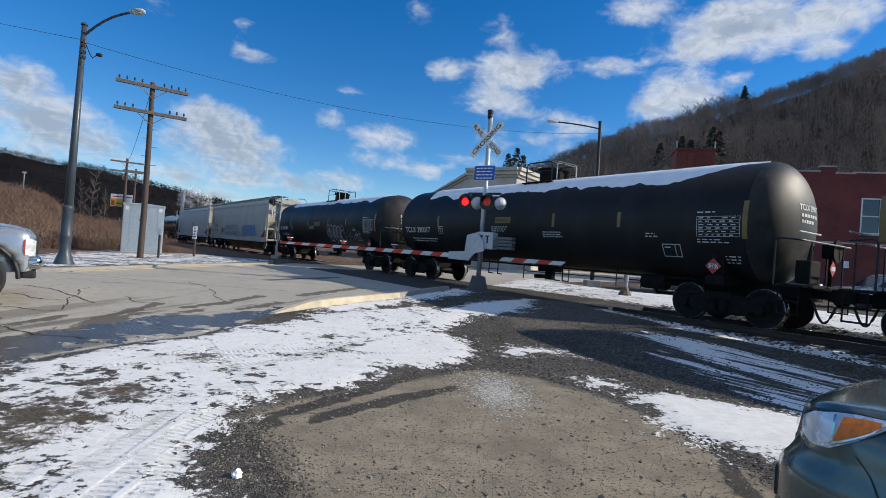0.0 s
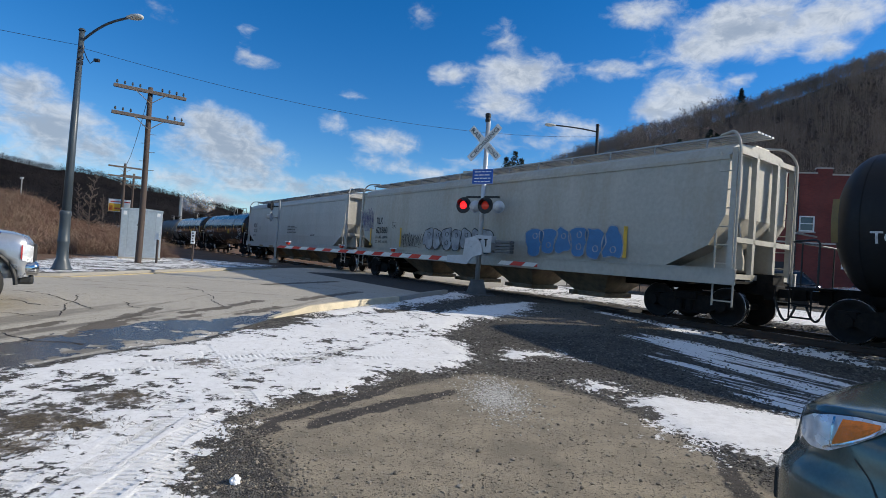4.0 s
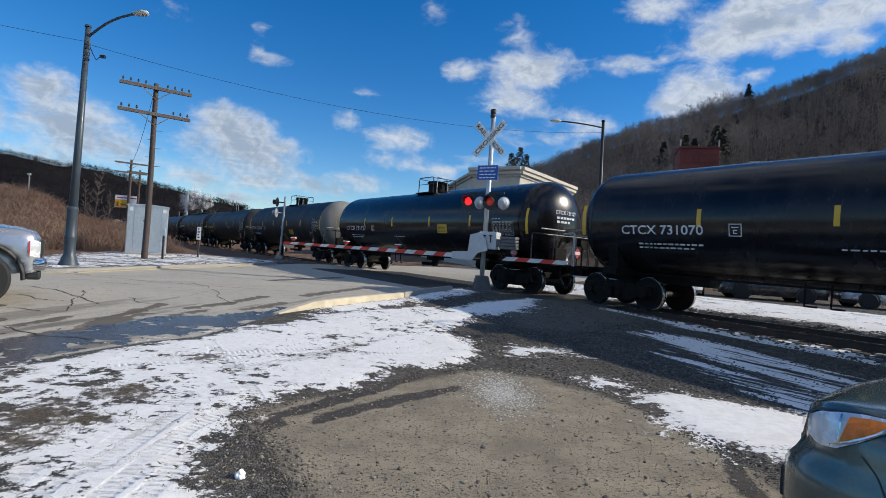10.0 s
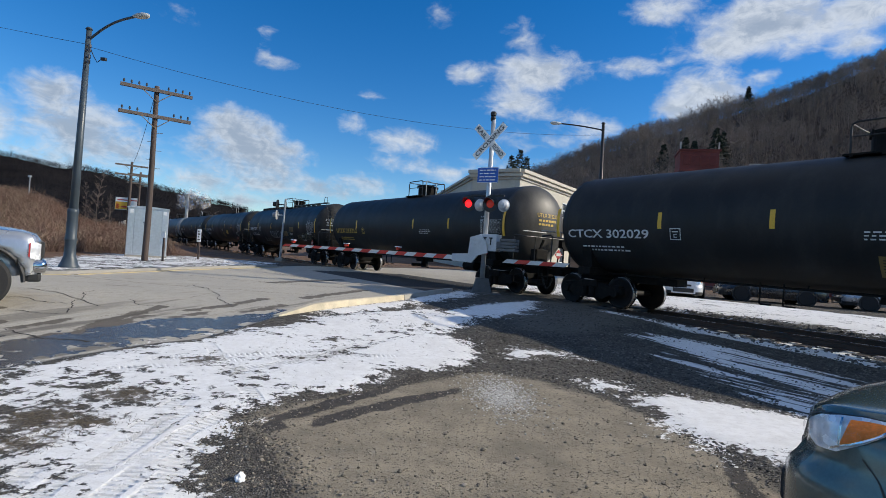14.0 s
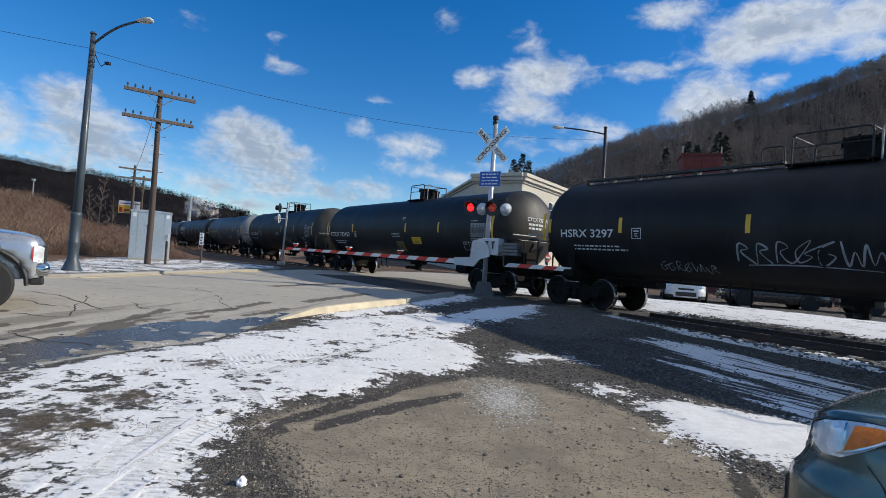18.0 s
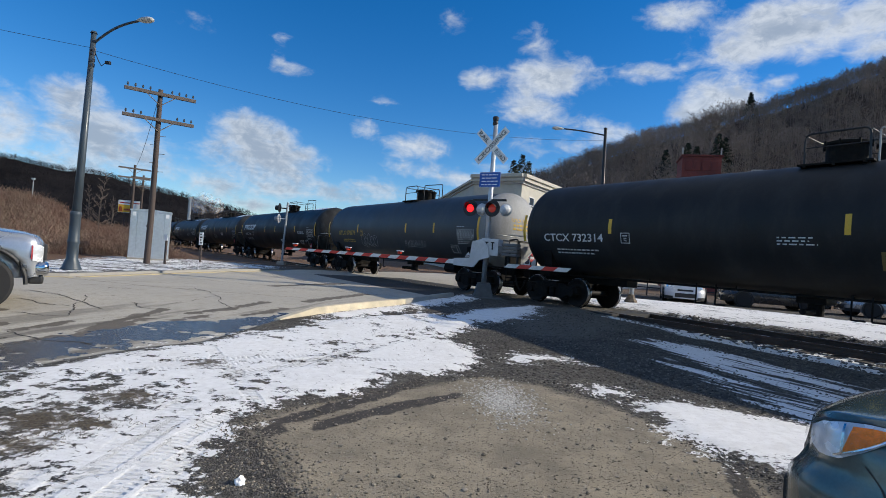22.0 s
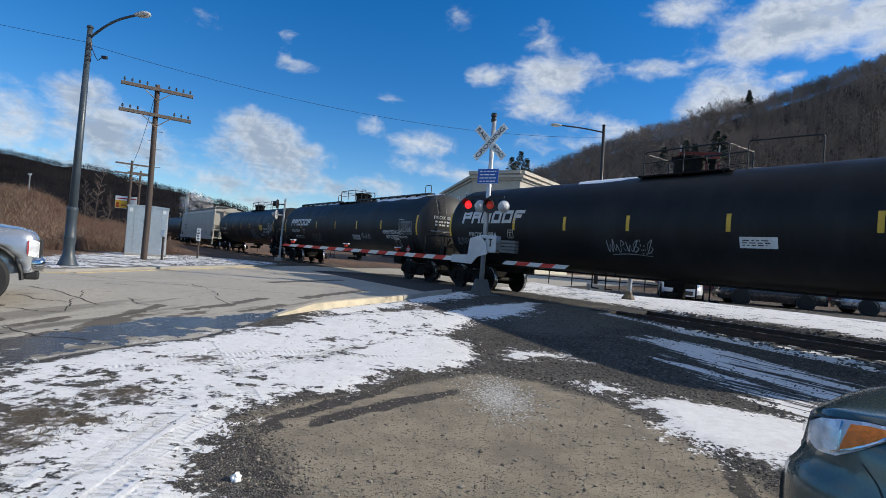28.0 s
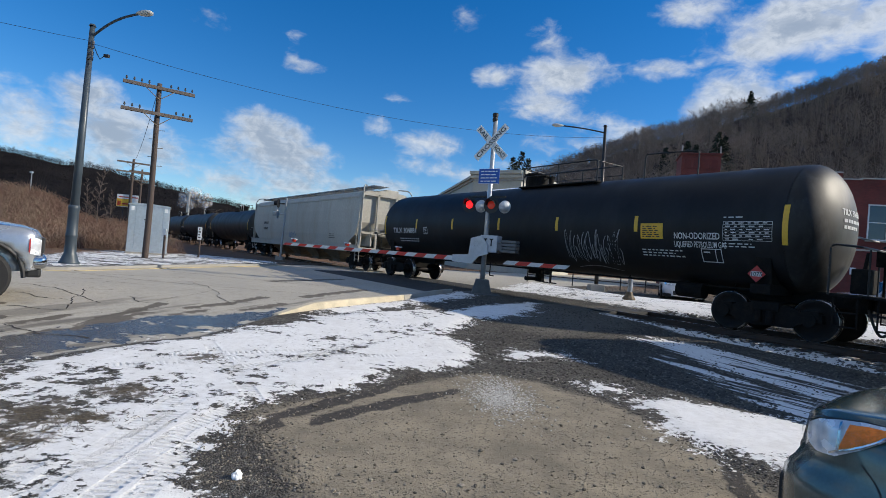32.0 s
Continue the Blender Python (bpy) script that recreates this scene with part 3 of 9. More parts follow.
    # snow, thin and full of holes near its rims
    holes = math2("MULTIPLY", math2("SUBTRACT", tex(4.5, 10, 0.72), 0.5), 2.3)
    broad = math2("MULTIPLY", math2("SUBTRACT", tex(0.9, 4), 0.5), 1.3)
    speck = math2("MULTIPLY", math2("SUBTRACT", tex(17, 6, 0.65), 0.5), 1.05)
    m_snow = rng(math2("ADD", math2("ADD", math2("ADD", attr("snow"), speck), holes), broad), 0.0, 0.07)
    lon = n.new("ShaderNodeMapping")
    lon.vector_type = "TEXTURE"
    lon.inputs["Rotation"].default_value = (0, 0, radians(PSI))
    lon.inputs["Scale"].default_value = (3.3, 0.4, 1)
    l.new(pos, lon.inputs[0])
    run = math2("MULTIPLY", math2("SUBTRACT", tex(1.5, 9, 0.66, vec=lon.outputs[0]), 0.52), 3.0)
    m_streak = rng(math2("ADD", attr("streak"), run), 0.0, 0.08)
    m_snow = math2("MAXIMUM", m_snow, m_streak)
    snowc = mix(rng(tex(14, 5), 0.35, 0.8), (0.88, 0.865, 0.835), (0.72, 0.7, 0.665))
    snowc = mix(rng(tex(2.6, 6), 0.5, 0.75, 0.0, 0.35), snowc, (0.6, 0.57, 0.52))
    snowc = mix(rng(tex(70, 4, 0.7), 0.6, 0.72), snowc, (0.34, 0.32, 0.29))
    grass = mix(rng(tex(38, 4), 0.4, 0.6), (0.075, 0.061, 0.045), (0.16, 0.133, 0.098))
    col = mix(m_snow, col, snowc)
    m_grass = edge("grass", 1.1, 8.0, 0.05, 10)
    col = mix(m_grass, col, grass)
    # tyre tracks pressed into the snow, with their tread
    sine = math2("SINE", math2("MULTIPLY", attr("along"), 100.0), 0.0)
    sine = math2("MULTIPLY", sine, rng(tex(16, 3), 0.4, 0.6))
    press = math2("MULTIPLY", math2("MULTIPLY", rng(attr("tyre"), 0.06, 0.085, 1.0, 0.0), m_snow), rng(tex(2.2, 4), 0.35, 0.55))
    col = mix(math2("MULTIPLY", press, rng(sine, 0.1, 0.7, 0.03, 0.34)), col, (0.36, 0.34, 0.3))
    l.new(col, b.inputs["Base Color"])
    rough = rng(m_snow, 0, 1, 0.9, 0.6)
    rough = math2("SUBTRACT", rough, math2("MULTIPLY", math2("MULTIPLY", puddle, m_road), 0.82))
    l.new(rough, b.inputs["Roughness"])
    l.new(rng(math2("MULTIPLY", puddle, m_road), 0, 1, 0.35, 0.6), b.inputs["Specular IOR Level"])
    # relief: stones on the gravel, soft on snow, flat in the puddle
    hgt = math2("ADD", math2("MULTIPLY", stones, 0.9), math2("MULTIPLY", mid, 0.8))
    hgt = math2("MULTIPLY", hgt, rng(m_road, 0, 1, 1.9, 0.2))
    hgt = math2("MULTIPLY", hgt, rng(m_apron, 0, 1, 1.0, 0.17))
    hgt = math2("ADD", math2("MULTIPLY", hgt, rng(m_snow, 0, 1, 1.0, 0.07)), math2("MULTIPLY", m_snow, 1.1))
    hgt = math2("SUBTRACT", hgt, math2("MULTIPLY", press, rng(sine, -0.2, 0.6, 0.25, 0.9)))
    bp = n.new("ShaderNodeBump")
    bp.inputs["Strength"].default_value, bp.inputs["Distance"].default_value = 0.8, 0.02
    l.new(hgt, bp.inputs["Height"])
    l.new(bp.outputs[0], b.inputs["Normal"])
    return m


def build_ground():
    xs = graded(-10.5, 9.0, 0.07, -900, 900)
    ys = graded(1.5, 20.0, 0.07, -300, 1500)
    gx, gy = np.meshgrid(np.array(xs), np.array(ys))
    px, py = gx.ravel(), gy.ravel()
    pz = np.array([ground_height(a, c) for a, c in zip(px, py)])
    big = inside(px, py, BIG)
    cap = 0.31 - 0.14 * np.clip((6.4 - py) / 1.5, 0, 1) * np.clip((-1.4 - px) / 0.8, 0, 1)
    snow = np.maximum(np.minimum(big, cap), np.minimum(inside(px, py, RIGHT) + 0.12, 0.7))
    for poly in SNOW_SPOTS:
        snow = np.maximum(snow, np.minimum(inside(px, py, poly) + 0.05, 0.6))
    snow = np.maximum(snow, np.minimum(inside(px, py, VERGE_SNOW) * 0.6, 0.1))
    snow = np.maximum(snow, np.minimum(inside(px, py, FAR_SNOW), 0.3))
    snow = np.maximum(snow, np.minimum(inside(px, py, CROSS_SNOW), 0.2))
    streak = np.full(px.shape, -5.0)
    for poly in STREAKS:
        streak = np.maximum(streak, np.minimum(inside(px, py, poly) + 0.1, 0.26))
    along_track, off = px * E2.x + py * E2.y, px * N2.x + py * N2.y - DTRACK
    strip = np.minimum(0.2 - np.abs(off + 1.95 + 0.1 * np.sin(along_track * 0.5)), np.minimum(along_track + 9.2, 9.0 - along_track))
    streak = np.maximum(streak, np.where(strip > 0, 0.25 + strip * 1.6, strip * 3))
    stain = np.full(px.shape, -5.0)
    for line, half in STAINS:
        for (x0, y0), (x1, y1) in zip(line, line[1:]):
            ex, ey = x1 - x0, y1 - y0
            t = np.clip(((px - x0) * ex + (py - y0) * ey) / (ex * ex + ey * ey), 0, 1)
            stain = np.maximum(stain, half - np.hypot(px - x0 - t * ex, py - y0 - t * ey))
    tyre, along = np.full(px.shape, 5.0), np.zeros(px.shape)
    for line in TYRES:
        run = 0.0
        for (x0, y0), (x1, y1) in zip(line, line[1:]):
            ex, ey = x1 - x0, y1 - y0
            L = math.hypot(ex, ey)
            t = ((px - x0) * ex + (py - y0) * ey) / L
            d = np.hypot(px - x0 - np.clip(t, 0, L) * ex / L, py - y0 - np.clip(t, 0, L) * ey / L)
            along = np.where(d < tyre, run + t, along)
            tyre = np.minimum(tyre, d)
            run += L
    grass = np.full(px.shape, -5.0)
    for poly in GRASS:
        grass = np.maximum(grass, inside(px, py, poly))
    tar = np.full(px.shape, -5.0)
    for poly in TAR:
        tar = np.maximum(tar, inside(px, py, poly))
    road = inside(px, py, ROAD)
    s = px * E2.x + py * E2.y
    lat = px * N2.x + py * N2.y - DTRACK
    patch = np.minimum(np.minimum(s + 24.5, -13.2 - s), 2.6 - np.abs(lat + 1.9))
    patch = np.minimum(patch, road)
    wild = np.clip((np.hypot(px, py) - 28) / 14, 0, 1) * (road < -0.3)
    wild = np.maximum(wild, np.clip(-px - 14.5, 0, 1) * (py > 13.5) * (road < 0))
    pale = np.clip(1 - np.hypot((px - 0.72) / 0.42, (py - 5.75) / 0.9), 0, 1)
    snow = np.where((road > -0.05) & (snow > 0) & (py < 12), np.minimum(snow, -0.2), snow)
    pz = pz + 0.025 * np.clip(snow * 4, 0, 1) * (np.hypot(px, py) < 40)
    w, h = len(xs), len(ys)
    i = np.arange(w * h).reshape(h, w)
    quads = np.stack([i[:-1, :-1], i[:-1, 1:], i[1:, 1:], i[1:, :-1]], -1).reshape(-1, 4)
    me = bpy.data.meshes.new("ground")
    me.from_pydata(np.stack([px, py, pz], -1).tolist(), [], quads.tolist())
    for key, values in (("snow", snow), ("streak", streak), ("grass", grass), ("tar", tar), ("road", road), ("damp", inside(px, py, PUDDLE)),
                        ("puddle", inside(px, py, PUDDLE)), ("patch", patch), ("apron", inside(px, py, APRON)), ("dust", inside(px, py, DUST)), ("wild", wild), ("tyre", tyre), ("stain", stain), ("along", along), ("pale", pale)):
        me.attributes.new(key, "FLOAT", "POINT").data.foreach_set("value", np.clip(values, -5, 5).astype(np.float32))
    me.polygons.foreach_set("use_smooth", [True] * len(me.polygons))
    me.materials.append(ground_shader())
    return tagged(new("ground", me), "snow-patched gravel lot, sandy paving and cracked concrete road", "ground", kind="structure")


build_ground()

# ---- track ----
def rail_profile():
    return [(-0.07, -0.17), (0.07, -0.17), (0.07, -0.155), (0.012, -0.135), (0.012, -0.045), (0.036, -0.035), (0.036, -0.004), (0.03, 0.0),
            (-0.03, 0.0), (-0.036, -0.004), (-0.036, -0.035), (-0.012, -0.045), (-0.012, -0.135), (-0.07, -0.155)]


def build_track():
    m = pose(*on_track(0), 0, 0, PSI)
    track = thing("railroad_track", "single railroad track with steel rails across a road", "railroad track", m, kind="structure")
    for lat in (-0.7535, 0.7535):
        bm = bmesh.new()
        prism(bm, [(lat + a, b) for a, b in rail_profile()], -420, 120, "YZ")
        rail = part("rail", bm, [M_RAIL, M_RAIL_TOP], track, "rusty steel rail with polished head")
        for f in rail.data.polygons:
            if f.normal.z > 0.5 and f.center.z > -0.01:
                f.material_index = 1
    bm = bmesh.new()
    box(bm, -1.3, 1.3, -0.115, 0.115, -0.3, -0.172, 0.01)
    me = None
    for k in range(-70, 46):
        s = k * 0.53
        if -33.5 < s < -10.2:
            continue
        if me is None:
            bm2 = bm.copy()
            first = part("railroad_tie", bm2, M_TIE, track, m=pose(s, 0, 0, 0, 0, 90))
            me = first.data
        else:
            ob = new("railroad_tie", me)
            ob.parent = track
            ob.matrix_basis = pose(s, random.uniform(-0.05, 0.05), random.uniform(-0.01, 0.004), 0, 0, 90 + random.uniform(-1, 1))
    bm.free()
    # rubber and asphalt panels of the crossing
    rubber = material("crossing_panel_rubber", (0.05, 0.048, 0.046), 0.85, vary=0.2, scale=3, bump=0.3, rand=0.2)
    for a, c in ((-1.35, -0.83), (-0.66, 0.66), (0.83, 1.35)):
        bm = bmesh.new()
        box(bm, 0, 1.78, a, c, -0.16, -0.004, 0.012)
        first = part("crossing_panel", bm, rubber, track, "worn dark rubber crossing panel", m=pose(-33.0, 0, 0))
        for k in range(1, 13):
            ob = new("crossing_panel", first.data)
            ob.parent, ob.matrix_basis = track, pose(-33.0 + 1.8 * k, 0, random.uniform(-0.004, 0.003))
    return track


build_track()

# ---- the freight train ----
SPEED, GAIN = 8.70, 0.004          # m/s at 20 s, m/s2
TANK_R, TANK_Z = 1.5, 2.46            # radius and axis height of a tank
WHEEL_R = 0.457
TRAIN = []                            # (car, its place along the track at the start)
WHEELSETS = []
HOP = [0.0]                           # how far a hopper's markings sit back


def run_of(t):
    """Metres that the train has gone since the start."""
    f = lambda u: SPEED * (u - 20) + GAIN * (u - 20) ** 2 / 2
    return f(t) - f(0)


def on_shell(bm, r, zc, lift=0.006):
    """Lays a mesh drawn in x and z on the near side of a tank."""
    for v in bm.verts:
        dz = v.co.z - zc
        v.co.x -= 0.28
        v.co.y = -math.sqrt(max(0.01, (r + lift) ** 2 - dz * dz)) + v.co.y


def flat_bars(bm, x0, x1, z0, z1, nz=1):
    for i in range(nz):
        a, c = z0 + (z1 - z0) * i / nz, z0 + (z1 - z0) * (i + 1) / nz
        vs = [bm.verts.new(p) for p in ((x0, 0, a), (x1, 0, a), (x1, 0, c), (x0, 0, c))]
        bm.faces.new(vs)


def stand_up(bm, x, z):
    """Writing from the XY plane into the XZ plane at x, z."""
    for v in bm.verts:
        v.co = Vector((v.co.x + x, 0, v.co.y + z))


def shell_letters(car, text, size, x, z, mat, r, zc, name="lettering", align="LEFT", width=None):
    bm = letters(text, size, align)
    if width:
        span = max(v.co.x for v in bm.verts) - min(v.co.x for v in bm.verts)
        for v in bm.verts:
            v.co.x *= width / span
    stand_up(bm, x, z)
    bmesh.ops.subdivide_edges(bm, edges=[e for e in bm.edges if abs(e.verts[0].co.z - e.verts[1].co.z) > 0.15], cuts=1)
    on_shell(bm, r, zc)
    return part(name, bm, mat, car)


def shell_bars(car, name, rects, mat, r, zc, lift=0.006, label=""):
    bm = bmesh.new()
    for x0, x1, z0, z1 in rects:
        flat_bars(bm, x0, x1, z0, z1, max(1, int((z1 - z0) / 0.09)))
    on_shell(bm, r, zc, lift)
    return part(name, bm, mat, car, label)


def small_print(rng, x, z, w, h, rows):
    """Bars that stand for lines of small writing."""
    out = []
    for k in range(rows):
        zz = z - k * h * 1.75
        u = x
        end = x + w * rng.uniform(0.7, 1.0)
        while u < end:
            step = rng.uniform(0.05, 0.16)
            out.append((u, min(u + step, end), zz - h * 0.36, zz + h * 0.36))
            u += step + 0.045
    return out


def wheelset_mesh():
    bm = bmesh.new()
    for sgn in (-1, 1):
        y = 0.7535 * sgn
        lathe(bm, [(y - 0.066, 0.05), (y - 0.066, 0.12), (y - 0.03, 0.13), (y - 0.02, 0.33), (y - 0.066, 0.37), (y - 0.066, 0.445), (y - 0.06, WHEEL_R),
                   (y + 0.045, WHEEL_R - 0.004), (y + 0.05, WHEEL_R + 0.0)] if sgn < 0 else
              [(y + 0.066, 0.05), (y + 0.066, 0.12), (y + 0.03, 0.13), (y + 0.02, 0.33), (y + 0.066, 0.37), (y + 0.066, 0.445), (y + 0.06, WHEEL_R),
               (y - 0.045, WHEEL_R - 0.004), (y - 0.05, WHEEL_R + 0.0)], 40, "Y")
        # rim of the tread side and flange
        lathe(bm, [(y - 0.05 * sgn, WHEEL_R - 0.09), (y - 0.05 * sgn, WHEEL_R + 0.018), (y - 0.07 * sgn, WHEEL_R + 0.018), (y - 0.075 * sgn, WHEEL_R - 0.09)], 40, "Y")
    rod(bm, (0, -1.0, 0), (0, 1.0, 0), 0.085, sides=14)
    for k in range(3):                     # journal-end bolts and chalk marks turn with the wheel
        a = k * 2 * math.pi / 3
        rod(bm, (0.05 * math.cos(a), -1.06, 0.05 * math.sin(a)), (0.05 * math.cos(a), -1.0, 0.05 * math.sin(a)), 0.018, sides=6)
    me = bpy.data.meshes.new("wheelset")
    bm.to_mesh(me)
    bm.free()
    me.materials.append(M_WHEEL)
    me.materials.append(M_TREAD)
    for f in me.polygons:
        r = math.hypot(f.center.x, f.center.z)
        if r > WHEEL_R - 0.03 and abs(f.center.y) > 0.69:
            f.material_index = 1
        f.use_smooth = True
    return me


def side_frame_mesh():
    bm = bmesh.new()
    out = [(-1.12, 0.42), (-1.1, 0.6), (-0.72, 0.62), (-0.45, 0.7), (0.45, 0.7), (0.72, 0.62), (1.1, 0.6), (1.12, 0.42), (0.75, 0.38), (0.5, 0.24), (-0.5, 0.24), (-0.75, 0.38)]
    prism(bm, out, -0.09, 0.09)
    for sgn in (-1, 1):
        rod(bm, (sgn * 0.89, -0.15, WHEEL_R), (sgn * 0.89, 0.1, WHEEL_R), 0.13, sides=16)
        box(bm, sgn * 0.89 - 0.17, sgn * 0.89 + 0.17, -0.11, 0.11, 0.5, 0.66, 0.02)
        rod(bm, (sgn * 0.13, -0.13, 0.3), (sgn * 0.13, -0.13, 0.56), 0.085, sides=12)
    box(bm, -0.3, 0.3, -0.14, 0.12, 0.56, 0.76, 0.03)
    me = bpy.data.meshes.new("side_frame")
    bm.to_mesh(me)
    bm.free()
    me.materials.append(M_UNDER)
    return me


WHEELSET, SIDE_FRAME = wheelset_mesh(), side_frame_mesh()


def add_truck(car, x):
    bm = bmesh.new()
    box(bm, x - 0.2, x + 0.2, -1.05, 1.05, 0.5, 0.76, 0.03)
    for sgn in (-1, 1):
        box(bm, x + sgn * 0.42 - 0.04, x + sgn * 0.42 + 0.04, -0.85, 0.85, 0.32, 0.44, 0.01)
    truck = part("truck", bm, M_UNDER, car, "grimy two-axle truck")
    for sgn in (-1, 1):
        ob = new("side_frame", SIDE_FRAME)
        ob.parent, ob.matrix_basis = truck, pose(x, sgn * 0.98, 0, 0, 0, 0 if sgn < 0 else 180)
    for sgn in (-1, 1):
        ob = new("wheelset", WHEELSET)
        ob.parent, ob.matrix_basis = truck, pose(x + sgn * 0.89, 0, WHEEL_R)
        WHEELSETS.append((ob, x + sgn * 0.89))
    return truck


def add_coupler(car, half, sgn):
    bm = bmesh.new()
    x = sgn * half
    box(bm, min(x, x - sgn * 0.75), max(x, x - sgn * 0.75), -0.09, 0.09, 0.78, 0.98, 0.02)
    box(bm, min(x + sgn * 0.12, x - sgn * 0.16), max(x + sgn * 0.12, x - sgn * 0.16), -0.17, 0.12, 0.74, 1.03, 0.05)
    box(bm, min(x - sgn * 0.45, x - sgn * 0.7), max(x - sgn * 0.45, x - sgn * 0.7), -0.3, 0.3, 0.7, 1.06, 0.03)
    part("coupler", bm, M_UNDER, car, "heavy cast steel coupler")
    bm = bmesh.new()
    pts = [Vector((x - sgn * 0.42, -0.38 * sgn, 0.8)) + Vector((sgn * 0.42 * t, 0.1 * sgn * t, -0.52 * math.sin(math.pi * t * 0.9))) for t in [i / 10 for i in range(11)]]
    pipe(bm, pts, 0.028)
    part("brake_hose", bm, M_BLACK, car, "hanging black air hose")


def add_sill(car, half, tc):
    for sgn in (-1, 1):
        bm = bmesh.new()
        a, b = sgn * (half - 0.5), sgn * (tc / 2 - 2.3)
        box(bm, min(a, b), max(a, b), -0.26, 0.26, 0.76, 1.08, 0.02)
        x = sgn * tc / 2
        box(bm, x - 0.22, x + 0.22, -1.38, 1.38, 0.92, 1.14, 0.03)
        part("stub_sill", bm, M_UNDER, car)
        bm = bmesh.new()                       # saddle under the tank
        prism(bm, [(-1.2, 1.1), (-0.9, 1.08), (0.9, 1.08), (1.2, 1.1), (1.32, 1.78), (1.22, 1.72), (0.85, 1.26), (0.4, 1.02), (-0.4, 1.02), (-0.85, 1.26), (-1.22, 1.72), (-1.32, 1.78)], x - 0.16, x + 0.16, "YZ")
        part("saddle", bm, M_UNDER, car)
        bm = bmesh.new()                       # end platform with its steps
        xe = sgn * (half - 0.5)
        box(bm, xe - 0.28, xe + 0.28, -1.45, 1.45, 1.02, 1.07, 0.008)
        for y in (-1.42, 1.42):
            for dx in (-0.2, 0.2):
                rod(bm, (xe + dx, y, 1.04), (xe + dx, y, 0.42), 0.017)
            for z in (0.44, 0.72):
                rod(bm, (xe - 0.2, y, z), (xe + 0.2, y, z), 0.02)
        part("end_platform", bm, M_UNDER, car, "narrow steel end platform with step irons")


def add_end_rail(car, half, sgn, mat, z=2.02):
    bm = bmesh.new()
    xe = sgn * (half - 0.3)
    rail_bar(bm, [(xe - sgn * 0.5, -1.42, 1.05), (xe - sgn * 0.5, -1.42, z + 0.05), (xe, -1.42, z), (xe, 1.42, z), (xe - sgn * 0.5, 1.42, z + 0.05), (xe - sgn * 0.5, 1.42, 1.05)], 0.022, 0.12)
    for y in (-0.9, 0.9):
        rod(bm, (xe, y, z), (xe, y, 1.06), 0.018)
    part("end_handrail", bm, mat, car, "bent steel end handrail")
    bm = bmesh.new()
    rod(bm, (xe - sgn * 0.05, -1.45, 2.2), (xe - sgn * 0.05, -0.35, 2.2), 0.02)
    part("grab_iron", bm, M_BAR_WHITE, car, "worn white horizontal grab iron")
    if sgn > 0:                                # brake gear on the leading end
        bm = bmesh.new()
        rod(bm, (xe - 0.1, 0.75, 1.9), (xe - 0.05, 0.75, 1.9), 0.27, sides=20)
        part("brake_wheel", bm, M_UNDER, car, "round hand brake wheel")
        bm = bmesh.new()
        box(bm, xe - 0.34, xe - 0.1, 0.6, 0.9, 1.72, 2.08, 0.03)
        rod(bm, (xe - 0.2, 0.75, 1.75), (xe - 0.2, 0.75, 1.07), 0.03)
        part("brake_gear", bm, M_UNDER, car, "hand brake gear box")
        bm = bmesh.new()
        box(bm, xe - 0.36, xe - 0.05, -0.75, -0.2, 1.1, 1.62, 0.04)
        rod(bm, (xe - 0.2, -0.45, 1.62), (xe - 0.2, -0.3, 1.95), 0.05)
        part("valve_box", bm, M_UNDER, car, "brake valve box")
        bm = bmesh.new()
        prism(bm, [(0.25, 1.3), (0.43, 1.48), (0.25, 1.66), (0.07, 1.48)], xe + 0.02, xe + 0.03, "YZ")
        plate = part("end_placard", bm, M_RED, car, "small diamond hazard placard")
        bm = bmesh.new()
        box(bm, xe + 0.032, xe + 0.036, 0.14, 0.36, 1.43, 1.53)
        part("placard_band", bm, M_WHITE_MARK, plate)
        bm = bmesh.new()
        rod(bm, (xe, 0.25, 1.06), (xe, 0.25, 1.62), 0.02)
        part("placard_bracket", bm, M_UNDER, plate)


def shell_mesh(a, b, r):
    bm = bmesh.new()
    n = 24
    lathe(bm, [(a + (b - a) * i / n, r * (1.0 + (0.004 if i in (6, 12, 18) else 0.0))) for i in range(n + 1)], 72, "X")
    caps = [f for f in bm.faces if len(f.verts) > 4]
    bmesh.ops.delete(bm, geom=caps, context="FACES_ONLY")
    bmesh.ops.translate(bm, vec=(0, 0, TANK_Z), verts=bm.verts)
    return bm


def head_mesh(x, r, sgn, depth):
    bm = bmesh.new()
    prof = [(x - sgn * 0.02, r)] + [(x + sgn * depth * math.sin(t), r * math.cos(t)) for t in [i * math.pi / 2 / 12 for i in range(12)]] + [(x + sgn * depth, 0.004)]
    lathe(bm, prof, 72, "X")
    bmesh.ops.translate(bm, vec=(0, 0, TANK_Z), verts=bm.verts)
    return bm


